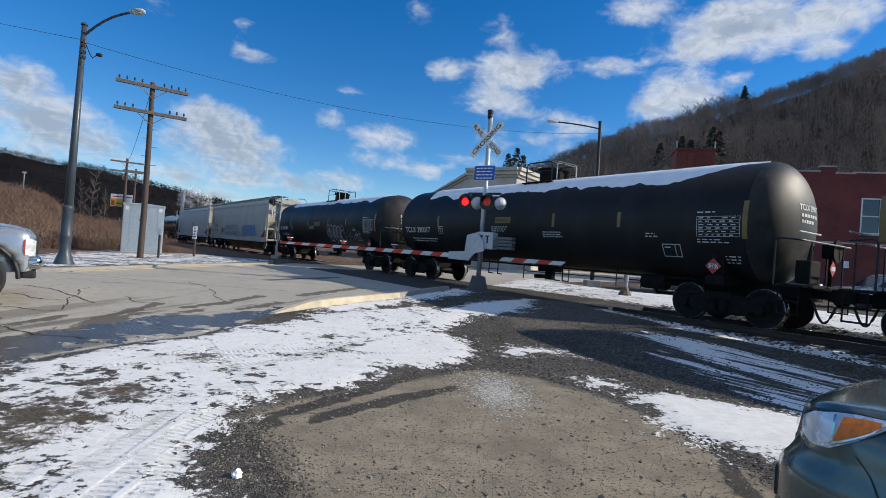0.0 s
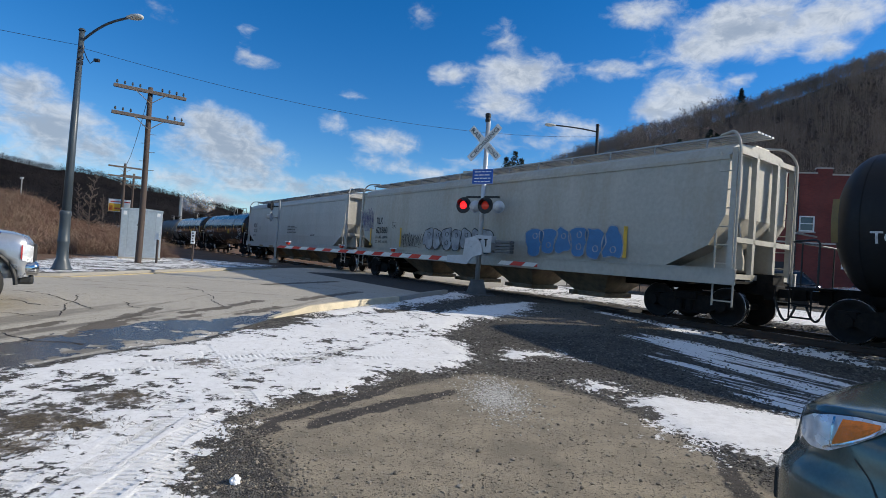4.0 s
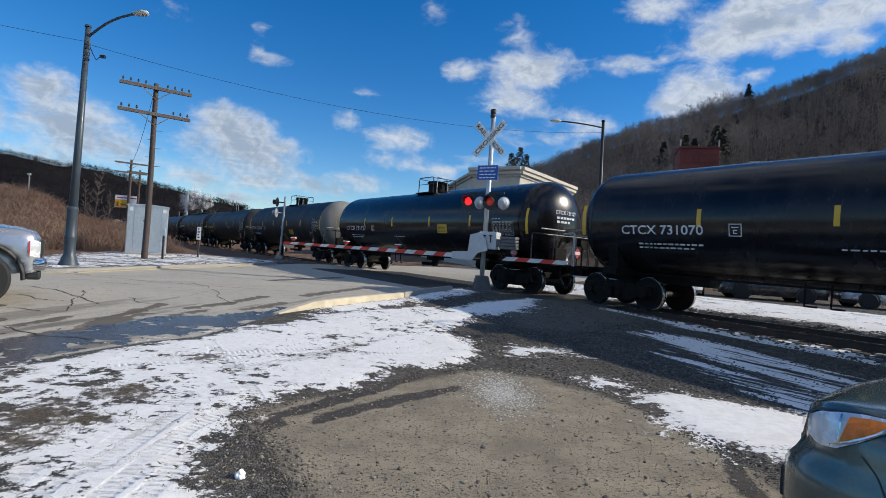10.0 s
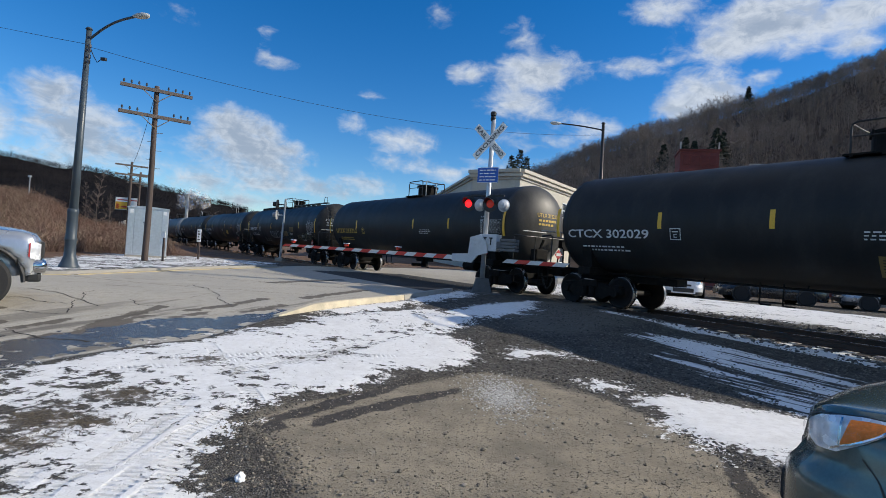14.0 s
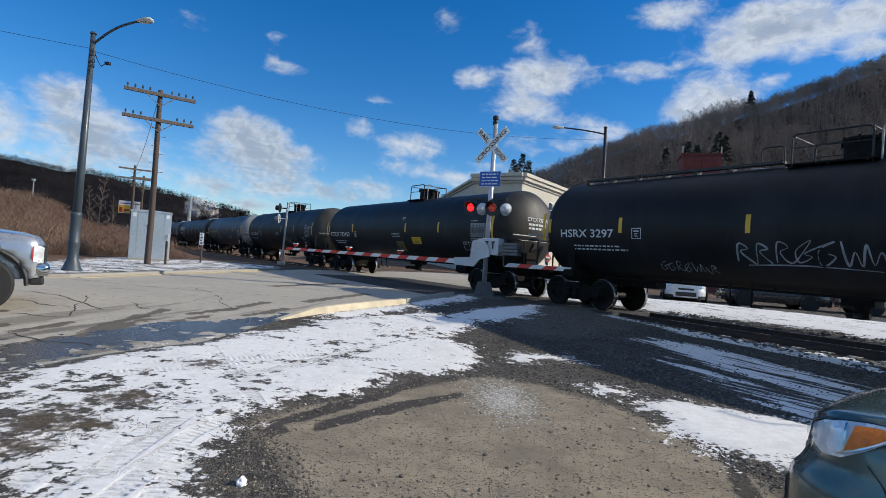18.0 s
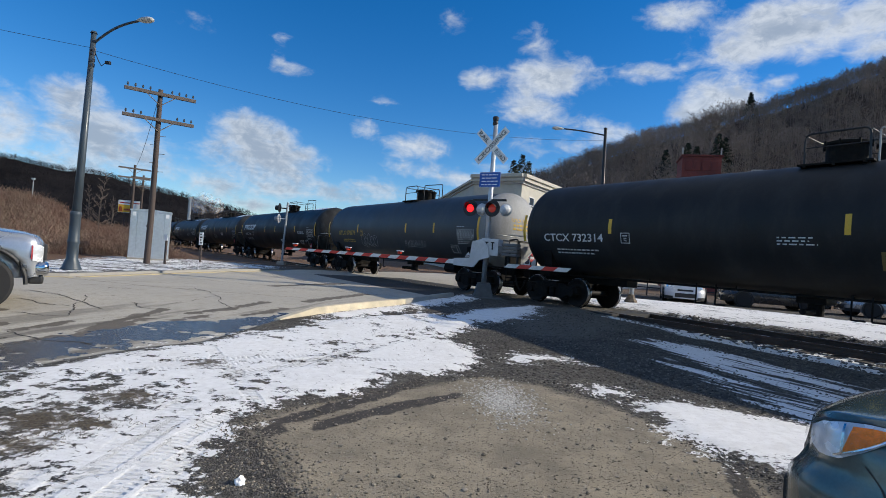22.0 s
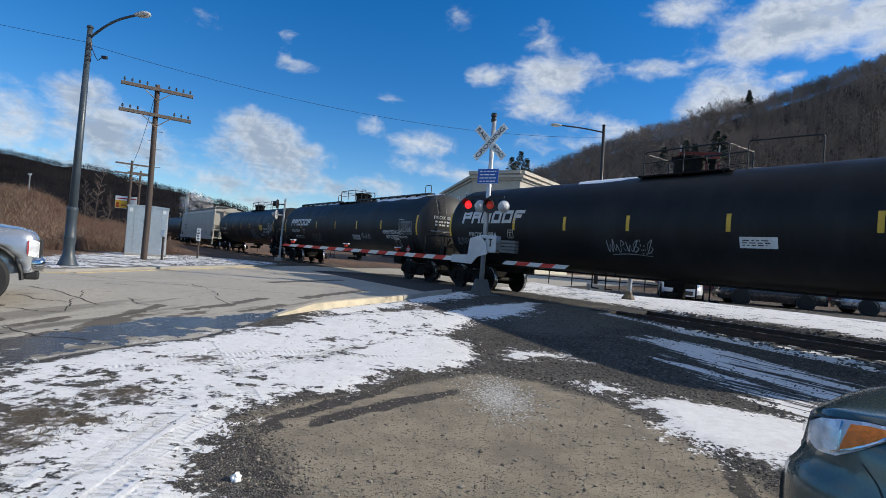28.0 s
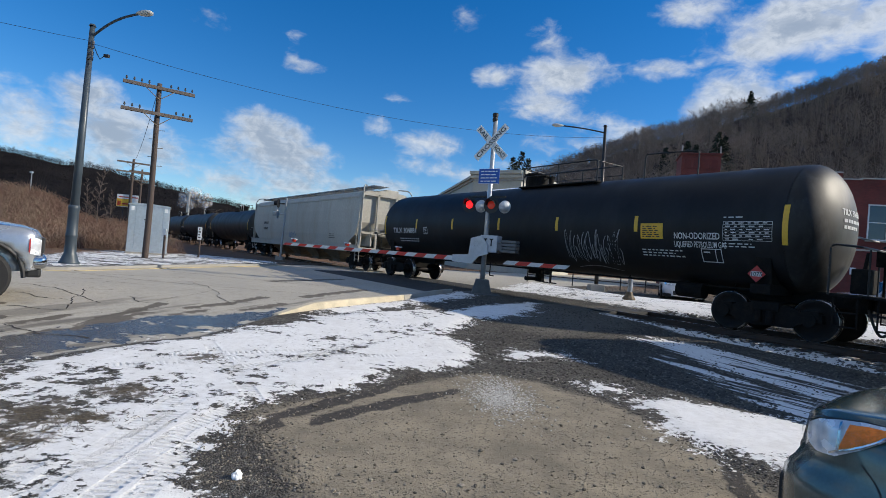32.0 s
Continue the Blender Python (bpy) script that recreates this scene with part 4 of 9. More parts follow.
def top_platform(car, x0, x1, r, zc, dome, far_hoop=None, tall=0.62, hatch=0.5, wide=0.62):
    """Manway, walkway grating and hooped railings on top of a tank."""
    top = zc + r
    bm = bmesh.new()
    lathe(bm, [(top - 0.1, 0.4), (top + hatch - 0.12, 0.4), (top + hatch - 0.1, 0.45), (top + hatch - 0.04, 0.45), (top + hatch, 0.32), (top + hatch + 0.03, 0.02)], 28, "Z")
    for k in range(8):
        a = k * math.pi / 4
        rod(bm, (0.45 * math.cos(a), 0.45 * math.sin(a), top + hatch - 0.16), (0.45 * math.cos(a), 0.45 * math.sin(a), top + hatch - 0.01), 0.025, sides=6)
    rod(bm, (0.62, 0.1, top - 0.05), (0.62, 0.1, top + 0.32), 0.09, sides=12)
    rod(bm, (0.62, 0.1, top + 0.3), (0.62, 0.1, top + 0.38), 0.13, sides=12)
    bmesh.ops.translate(bm, vec=(dome, 0, 0), verts=bm.verts)
    part("manway", bm, M_UNDER, car, "bolted round manway dome", shade=False)
    bm = bmesh.new()
    w = wide
    for y0, y1 in ((-w - 0.12, -w + 0.16), (w - 0.16, w + 0.12)):
        box(bm, x0 - 0.1, x1 + 0.1, y0, y1, top - 0.1, top - 0.06, 0.006)
    for x in (x0 + 0.05, (x0 + x1) / 2, x1 - 0.05):
        box(bm, x - 0.03, x + 0.03, -w - 0.12, w + 0.12, top - 0.14, top - 0.1)
        for y in (-w, w):
            rod(bm, (x, y, top - 0.08), (x, y * 1.1, top - 0.36), 0.02, sides=6)
    part("walkway", bm, M_UNDER, car, "dark steel grating walkway")
    bm = bmesh.new()
    for y in (-w, w):
        rail_bar(bm, [(x0, y, top - 0.25), (x0, y, top + tall), (x1, y, top + tall), (x1, y, top - 0.25)], 0.022, 0.14)
        if x1 - x0 > 1.6:
            rod(bm, ((x0 + x1) / 2, y, top - 0.1), ((x0 + x1) / 2, y, top + tall), 0.018)
        rod(bm, (x0, y, top + tall * 0.5), (x1, y, top + tall * 0.5), 0.013)
    for x in (x0, x1):
        rod(bm, (x, -w, top + tall * 0.94), (x, w, top + tall * 0.94), 0.016)
    part("railing", bm, M_RAILBAR, car, "black pipe railing round the walkway")
    h0, h1 = far_hoop or (x1 + 0.12, x1 + 0.95)
    bm = bmesh.new()
    rail_bar(bm, [(h0, -w * 0.8, top - 0.15), (h0, -w * 0.8, top + tall), (h1, -w * 0.8, top + tall * (0.62 if far_hoop is None else 0.9)), (h1, -w * 0.8, top - 0.1)], 0.02, 0.09)
    part("grab_bar", bm, M_BAR_WHITE if far_hoop is None else M_RAILBAR, car, "bent grab bar beside the walkway")


def under_gear(car, half, r, zc, rng):
    """Outlet valve, drain pipe brackets and brake rigging under the belly."""
    bm = bmesh.new()
    z = zc - r
    rod(bm, (0.3, 0, z + 0.1), (0.3, 0, z - 0.42), 0.16, sides=16)
    rod(bm, (0.3, 0, z - 0.32), (0.3, -0.7, z - 0.32), 0.07, sides=12)
    box(bm, 0.0, 0.6, -0.3, 0.3, z - 0.15, z + 0.06, 0.03)
    part("outlet_valve", bm, M_UNDER, car, "bottom outlet valve")
    for x in (-2.1, -1.6, 1.2, 1.55):
        bm = bmesh.new()
        rod(bm, (x, -0.75, z + 0.12), (x, -0.75, z - 0.38), 0.02)
        rod(bm, (x, -0.75, z - 0.38), (x + 0.25, -0.75, z - 0.38), 0.02)
        part("bracket", bm, M_UNDER, car)
    bm = bmesh.new()
    rod(bm, (-half + 2.4, -0.62, z + 0.03), (half - 2.4, -0.62, z + 0.03), 0.028)
    for k in range(6):
        x = -half + 3 + k * (2 * half - 6) / 5
        rod(bm, (x, -0.62, z + 0.03), (x, -0.55, z + 0.2), 0.018)
    part("brake_pipe", bm, M_UNDER, car)
    bm = bmesh.new()
    x = half - 4.1
    rod(bm, (x - 0.35, -0.6, z - 0.12), (x + 0.35, -0.6, z - 0.12), 0.2, sides=18)
    part("air_tank", bm, M_UNDER, car, "small brake air cylinder")


def snow_cap(car, x0, x1, r, zc, seed, near=0.95, far=0.7, mat=None):
    """Snow lying along the top, with an uneven lower edge."""
    rng = random.Random(seed)
    bm = bmesh.new()
    n, k = 90, 8
    prev = None
    for i in range(n + 1):
        x = x0 + (x1 - x0) * i / n
        taper = min(1.0, (x1 - x) / 1.2 + 0.03, (x - x0) / 0.5 + 0.03)
        a0 = -near * taper * (0.86 + 0.22 * noise.noise((x * 0.9, seed, 0.0)) + 0.1 * noise.noise((x * 4, seed, 2.0)))
        a1 = far * taper
        row = []
        for j in range(k + 1):
            a = a0 + (a1 - a0) * j / k
            lift = 0.05 * math.sin(math.pi * j / k) ** 0.5 + 0.004
            row.append(bm.verts.new((x, (r + lift) * math.sin(a), zc + (r + lift) * math.cos(a))))
        if prev:
            for j in range(k):
                bm.faces.new((prev[j], row[j], row[j + 1], prev[j + 1]))
        prev = row
    return part("snow_cover", bm, M_SNOW, car, "white snow crust along the top", shade=True)


def ribbon(bm, pts, width):
    """A flat stroke in the XZ plane through pts, rounded through them."""
    line = []
    for k in range(len(pts) - 1):
        p0, p1, p2, p3 = pts[max(k - 1, 0)], pts[k], pts[k + 1], pts[min(k + 2, len(pts) - 1)]
        for i in range(6):
            t = i / 6
            line.append(0.5 * (2 * p1 + (p2 - p0) * t + (2 * p0 - 5 * p1 + 4 * p2 - p3) * t * t + (3 * p1 - p0 - 3 * p2 + p3) * t ** 3))
    line.append(pts[-1])
    prev = None
    for i, p in enumerate(line):
        d = (line[min(i + 1, len(line) - 1)] - line[max(i - 1, 0)]).normalized()
        u = Vector((-d.z, 0, d.x)) * width / 2 * (0.75 + 0.35 * math.sin(i * 0.35))
        pair = (bm.verts.new(p + u), bm.verts.new(p - u))
        if prev:
            bm.faces.new((prev[0], pair[0], pair[1], prev[1]))
        prev = pair


def lay_paint(bm, car, mat, r, zc, flat_y, label):
    if flat_y is None:
        on_shell(bm, r, zc, 0.005)
    else:
        for v in bm.verts:
            v.co.x += HOP[0]
            v.co.y = flat_y
    return part("graffiti", bm, mat, car, label)


def scribble(car, x, z, w, h, mat, r, zc, seed, width=0.03, strokes=7, flat_y=None):
    """A sprayed signature: quick joined-up strokes, loops and a tail."""
    rng = random.Random(seed)
    bm = bmesh.new()
    step = w / strokes
    k = 0
    while k < strokes:
        n = rng.choice((1, 2, 2, 3))
        pts = []
        for q in range(n):
            cx = x + (k + q + 0.5) * step
            kind = rng.random()
            lo, hi = z - h * rng.uniform(0.32, 0.52), z + h * rng.uniform(0.28, 0.52)
            if kind < 0.35:                    # zigzag
                pts += [Vector((cx - 0.4 * step, 0, hi)), Vector((cx - 0.15 * step, 0, lo)), Vector((cx + 0.15 * step, 0, z + 0.1 * h)), Vector((cx + 0.4 * step, 0, lo))]
            elif kind < 0.7:                   # bowl
                pts += [Vector((cx + 0.35 * step, 0, hi)), Vector((cx - 0.35 * step, 0, z + 0.1 * h)), Vector((cx - 0.25 * step, 0, lo)), Vector((cx + 0.35 * step, 0, z - 0.15 * h)), Vector((cx + 0.05 * step, 0, z))]
            else:                              # tall stem and arch
                pts += [Vector((cx - 0.3 * step, 0, lo)), Vector((cx - 0.2 * step, 0, hi)), Vector((cx + 0.3 * step, 0, hi - 0.2 * h)), Vector((cx - 0.1 * step, 0, z)), Vector((cx + 0.45 * step, 0, lo))]
        ribbon(bm, pts, width * rng.uniform(0.8, 1.15))
        k += n
    if strokes > 6:
        ribbon(bm, [Vector((x + w * 0.1, 0, z - h * 0.6)), Vector((x + w * 0.5, 0, z - h * 0.52)), Vector((x + w * 0.95, 0, z - h * 0.62))], width * 0.7)
    return lay_paint(bm, car, mat, r, zc, flat_y, "loose sprayed graffiti strokes")


def bubble(car, x, z, w, h, mat, fill, r, zc, seed, count=5, width=0.04, flat_y=None):
    """Fat overlapping outlined letters with a thin sprayed filling."""
    rng = random.Random(seed)
    out, inn = bmesh.new(), bmesh.new()
    step = w / count
    for k in range(count):
        cx, cz = x + (k + 0.5) * step, z + h * rng.uniform(-0.06, 0.06)
        ph, a, b = rng.uniform(0, 6.283), step * rng.uniform(0.52, 0.62), h * rng.uniform(0.44, 0.54)

        def at(u, f):
            q = f * (1 + 0.13 * math.sin(3 * u + ph) + 0.07 * math.sin(5 * u + ph * 2))
            return Vector((cx + a * q * math.copysign(abs(math.cos(u)) ** 0.8, math.cos(u)), 0, cz + b * q * math.copysign(abs(math.sin(u)) ** 0.8, math.sin(u))))
        ring = [at(i * 2 * math.pi / 14, 1.0) for i in range(15)]
        ribbon(out, ring, width)
        for sgn in rng.choice(((1, -1), (1,), (-1,))):
            c = Vector((cx + 0.1 * a, 0, cz + sgn * 0.4 * b))
            ribbon(out, [c + Vector((0.26 * a * math.cos(i * 0.9), 0, 0.2 * b * math.sin(i * 0.9))) for i in range(8)], width * 0.8)
        if fill:
            mid = inn.verts.new((cx, 0, cz))
            vs = [inn.verts.new(p) for p in ring[:-1]]
            for i in range(14):
                inn.faces.new((mid, vs[i], vs[(i + 1) % 14]))
    if fill:
        bmesh.ops.subdivide_edges(inn, edges=list(inn.edges), cuts=2)
        lay_paint(inn, car, fill, r - 0.003, zc, None if flat_y is None else flat_y + 0.003, "sprayed filling of fat letters")
    else:
        inn.free()
    return lay_paint(out, car, mat, r, zc, flat_y, "fat outlined graffiti letters")


def diamond(car, x, z, mat_edge, mat_in, text, r, zc, size=0.155):
    """A hazard placard: an upright plate held off the shell by a bracket."""
    q, x, y = size * 1.22, x - 0.28, -1.33
    bm = bmesh.new()
    prism(bm, [(x, z - q), (x + q, z), (x, z + q), (x - q, z)], y - 0.004, y + 0.004)
    placard = part("placard", bm, mat_edge, car, "diamond hazard placard with number")
    bm = bmesh.new()
    box(bm, x - size * 0.78, x + size * 0.78, y - 0.009, y - 0.005, z - 0.055, z + 0.055)
    part("placard_band", bm, mat_in, placard)
    bm = letters(text, 0.13, "CENTER")
    stand_up(bm, x, z - 0.047)
    for v in bm.verts:
        v.co.y = y - 0.012
    part("placard_number", bm, M_BLACK_TEXT, placard)
    bm = bmesh.new()
    for dx in (-0.1, 0.1):
        rod(bm, (x + dx, y + 0.01, z + 0.1), (x + dx, -0.98, z + 0.14), 0.014)
        rod(bm, (x + dx, y + 0.01, z - 0.12), (x + dx, y + 0.01, z + 0.12), 0.014)
    part("placard_bracket", bm, M_UNDER, placard)


def logo_bars(car, x0, x1, z, h, r, zc):
    """The owner's word mark, as plain block shapes."""
    bm = bmesh.new()
    n = 6
    w = (x1 - x0) / n
    t = h * 0.26
    for k in range(n):
        a, b = x0 + k * w, x0 + (k + 0.86) * w
        flat_bars(bm, a, b, z + h - t, z + h, 1)
        flat_bars(bm, a, a + t, z, z + h - t, 3)
        if k != 5:
            flat_bars(bm, b - t, b, z + (h * 0.4 if k in (0,) else 0), z + h - t, 3)
        flat_bars(bm, a + t, b - t, z + (h * 0.4 if k in (0, 1, 5) else 0), z + (h * 0.4 if k in (0, 1, 5) else 0) + t, 1)
    for v in bm.verts:
        v.co.x += (v.co.z - z) * 0.1
    on_shell(bm, r, zc)
    part("owner_mark", bm, M_WHITE_MARK, car, "bold white block word mark")


def tank_car(label, s, length, mark, mat=None, head=None, mark_mat=None, mark_x=-6.9, mark_w=2.7, mark_h=0.33, mark_z=2.0, platform=(-0.28, 0.92), stripes=(), big=7.7,
             table=(6.45, 7.6, 2.1, 2.6), number="1267", placard=None, yellow=(), prints=(), snow=None, logo=None, end_bar=None, dull=False, r=TANK_R, zc=TANK_Z, seed=0, long_rail=False, grey_placard=False, dome=0.32, far_hoop=None, short=0.0, box_dx=-0.55):
    rng = random.Random(seed)
    half = length / 2
    car = thing("tank_car", label, "tank car", group="freight train cars")
    mat, head = mat or M_TANK, head or M_HEAD_DUST
    mm = mark_mat or M_WHITE_MARK
    ym = M_YELLOW_DULL if dull else M_YELLOW_MARK
    ends = half - 0.72 - short
    depth = 0.72
    part("tank_shell", shell_mesh(-ends + depth, ends - depth, r), mat, car, shade=True)
    part("tank_head", head_mesh(ends - depth, r, 1, depth), head, car, "dusty rounded tank end", shade=True)
    part("tank_head", head_mesh(-ends + depth, r, -1, depth), mat, car, shade=True)
    tc = length - 4.2
    for sgn in (-1, 1):
        add_truck(car, sgn * tc / 2)
        add_coupler(car, half, sgn)
        add_end_rail(car, half, sgn, end_bar or M_RAILBAR)
    add_sill(car, half, tc)
    under_gear(car, half, r, zc, rng)
    if platform:
        platform = (platform[0] - 0.28, platform[1] - 0.28)
        top_platform(car, *platform, r, zc, dome - 0.28, far_hoop and (far_hoop[0] - 0.28, far_hoop[1] - 0.28))
    if long_rail:
        bm = bmesh.new()
        x0, x1 = (-ends + 1.2), platform[0] - 0.2
        for a, b in ((x0, x1), (platform[1] + 0.2, ends - 1.3)):
            box(bm, a, b, -0.55, -0.35, zc + r + 0.01, zc + r + 0.07)
            for k in range(int((b - a) / 0.9)):
                box(bm, a + k * 0.9, a + k * 0.9 + 0.06, -0.58, -0.32, zc + r - 0.1, zc + r + 0.02)
            rail_bar(bm, [(b, -0.5, zc + r), (b, -0.5, zc + r + 0.42), (b - 0.5, -0.5, zc + r + 0.42), (b - 0.5, -0.5, zc + r)], 0.018, 0.1)
        part("roof_walk", bm, M_RAILBAR, car, "narrow walkway along the top")
        bm = bmesh.new()                      # ladder up the leading end
        for y in (-0.95, -0.5):
            pipe(bm, [(ends + 0.12 - 0.5 * abs(z - zc) ** 2 / 2.2, y, z) for z in [1.1 + i * 0.28 for i in range(11)]], 0.018, 6)
        for i in range(9):
            z = 1.25 + i * 0.3
            x = ends + 0.12 - 0.5 * abs(z - zc) ** 2 / 2.2
            rod(bm, (x, -0.95, z), (x, -0.5, z), 0.014, sides=6)
        part("end_ladder", bm, M_RAILBAR, car, "curved ladder over the tank end")
    # markings
    if mark:
        shell_letters(car, mark, mark_h * 0.98, mark_x, mark_z + 0.03, mm, r, zc, "car_number", width=mark_w)
        shell_bars(car, "small_print", small_print(rng, mark_x + 0.5, mark_z - 0.22, 1.9, 0.055, 2), mm, r, zc)
        bm = bmesh.new()
        x, z, q = mark_x + mark_w + 0.62, mark_z, 0.29
        for a in ((x, x + q, z, z + 0.02), (x, x + q, z + q - 0.02, z + q), (x, x + 0.02, z, z + q), (x + q - 0.02, x + q, z, z + q), (x + 0.06, x + 0.22, z + 0.19, z + 0.22), (x + 0.1, x + 0.12, z + 0.06, z + 0.14), (x + 0.1, x + 0.19, z + 0.06, z + 0.08), (x + 0.1, x + 0.19, z + 0.13, z + 0.15)):
            flat_bars(bm, *a, max(1, int((a[3] - a[2]) / 0.07)))
        on_shell(bm, r, zc)
        part("plate_box", bm, mm, car)
    for x in stripes:
        shell_bars(car, "reflector_strip", [(x - 0.055, x + 0.055, zc - 0.2, zc + 0.22)], ym, r, zc, label="short yellow reflective strip")
    if big:
        for x in (big, -big + 0.25 if big < 8 else -big + 0.6):
            shell_bars(car, "reflector_strip", [(x - 0.058, x + 0.058, zc - 0.45, zc + 0.42)], ym, r, zc, label="tall yellow reflective strip")
    if table:
        x0, x1, z0, z1 = table
        rects = [(x0, x1, z0, z0 + 0.009), (x0, x1, z1 - 0.009, z1), (x0, x0 + 0.009, z0, z1), (x1 - 0.009, x1, z0, z1)]
        for k in range(1, 6):
            z = z0 + (z1 - z0) * k / 6
            rects.append((x0, x1, z - 0.003, z + 0.003))
        for k in range(6):
            z = z0 + (z1 - z0) * (k + 0.5) / 6
            u = x0 + 0.05
            while u < x1 - 0.12:
                w = rng.uniform(0.06, 0.16)
                if not (0.4 < (u - x0) / (x1 - x0) < 0.44):
                    rects.append((u, u + w * 0.8, z - 0.012, z + 0.012))
                u += w + 0.06
        rects += small_print(rng, x0, z1 + 0.1, 0.5, 0.035, 1) + small_print(rng, x0, z0 - 0.07, 0.8, 0.035, 2)
        shell_bars(car, "data_table", rects, M_WHITE_MARK, r, zc, label="white stencilled data table")
        bx, bz = x0 + box_dx, z0 - 0.52
        rects = [(bx, bx + 0.5, bz, bz + 0.02), (bx, bx + 0.5, bz + 0.3, bz + 0.32), (bx, bx + 0.02, bz, bz + 0.32), (bx + 0.48, bx + 0.5, bz, bz + 0.32), (bx + 0.34, bx + 0.36, bz, bz + 0.32), (bx + 0.06, bx + 0.22, bz + 0.22, bz + 0.25)]
        shell_bars(car, "stencil_box", rects, M_WHITE_MARK, r, zc)
    if number:
        px = placard if placard is not None else big - 0.75
        diamond(car, px, 1.36, M_WHITE_MARK if grey_placard else M_RED, M_WHITE_MARK, number, r, zc)
    for x0, x1, z0, z1, ymat in yellow:
        ob = shell_bars(car, "notice_label", [(x0, x1, z0, z1)], ymat, r, zc, label="printed notice label")
        rects = small_print(rng, x0 + 0.06, z1 - 0.08, x1 - x0 - 0.12, 0.03, max(1, int((z1 - z0 - 0.06) / 0.055)))
        bm = bmesh.new()
        for q in rects:
            flat_bars(bm, *q)
        on_shell(bm, r, zc, 0.012)
        part("label_print", bm, M_BLACK_TEXT, ob)
    rects = []
    for x, z, w, rows in prints:
        rects += small_print(rng, x, z, w, 0.04, rows)
    if rects:
        shell_bars(car, "small_print", rects, M_WHITE_MARK, r, zc)
    # number and capacity on the leading end
    bm = letters(mark, 0.19, "LEFT") if mark else bmesh.new()
    if mark:
        span = max(v.co.x for v in bm.verts)
        bmesh.ops.scale(bm, vec=(1.05 / span, 1, 1), verts=bm.verts)

    side = -0.98 if long_rail else -0.42

    def on_head(y, z):
        return Vector((ends - depth + depth * math.sqrt(max(1 - (y * y + (z - zc) ** 2) / (r * r), 0)) + 0.012, y, z))
    for v in bm.verts:
        v.co = on_head(side + v.co.x, 2.78 + v.co.y)
    if mark:
        for k in range(2):
            y = side + 0.06
            while y < side + (0.92, 0.72)[k]:
                step = rng.uniform(0.07, 0.15)
                z = 2.62 - k * 0.14
                bm.faces.new([bm.verts.new(on_head(*c)) for c in ((y, z), (y + step, z), (y + step, z + 0.075), (y, z + 0.075))])
                y += step + 0.04
    part("end_number", bm, mm, car)
    if snow:
        for a, b, near in snow:
            snow_cap(car, a, b, r, zc, seed + 1, near)
    if logo:
        logo_bars(car, *logo, r, zc)
    TRAIN.append((car, s))
    return car

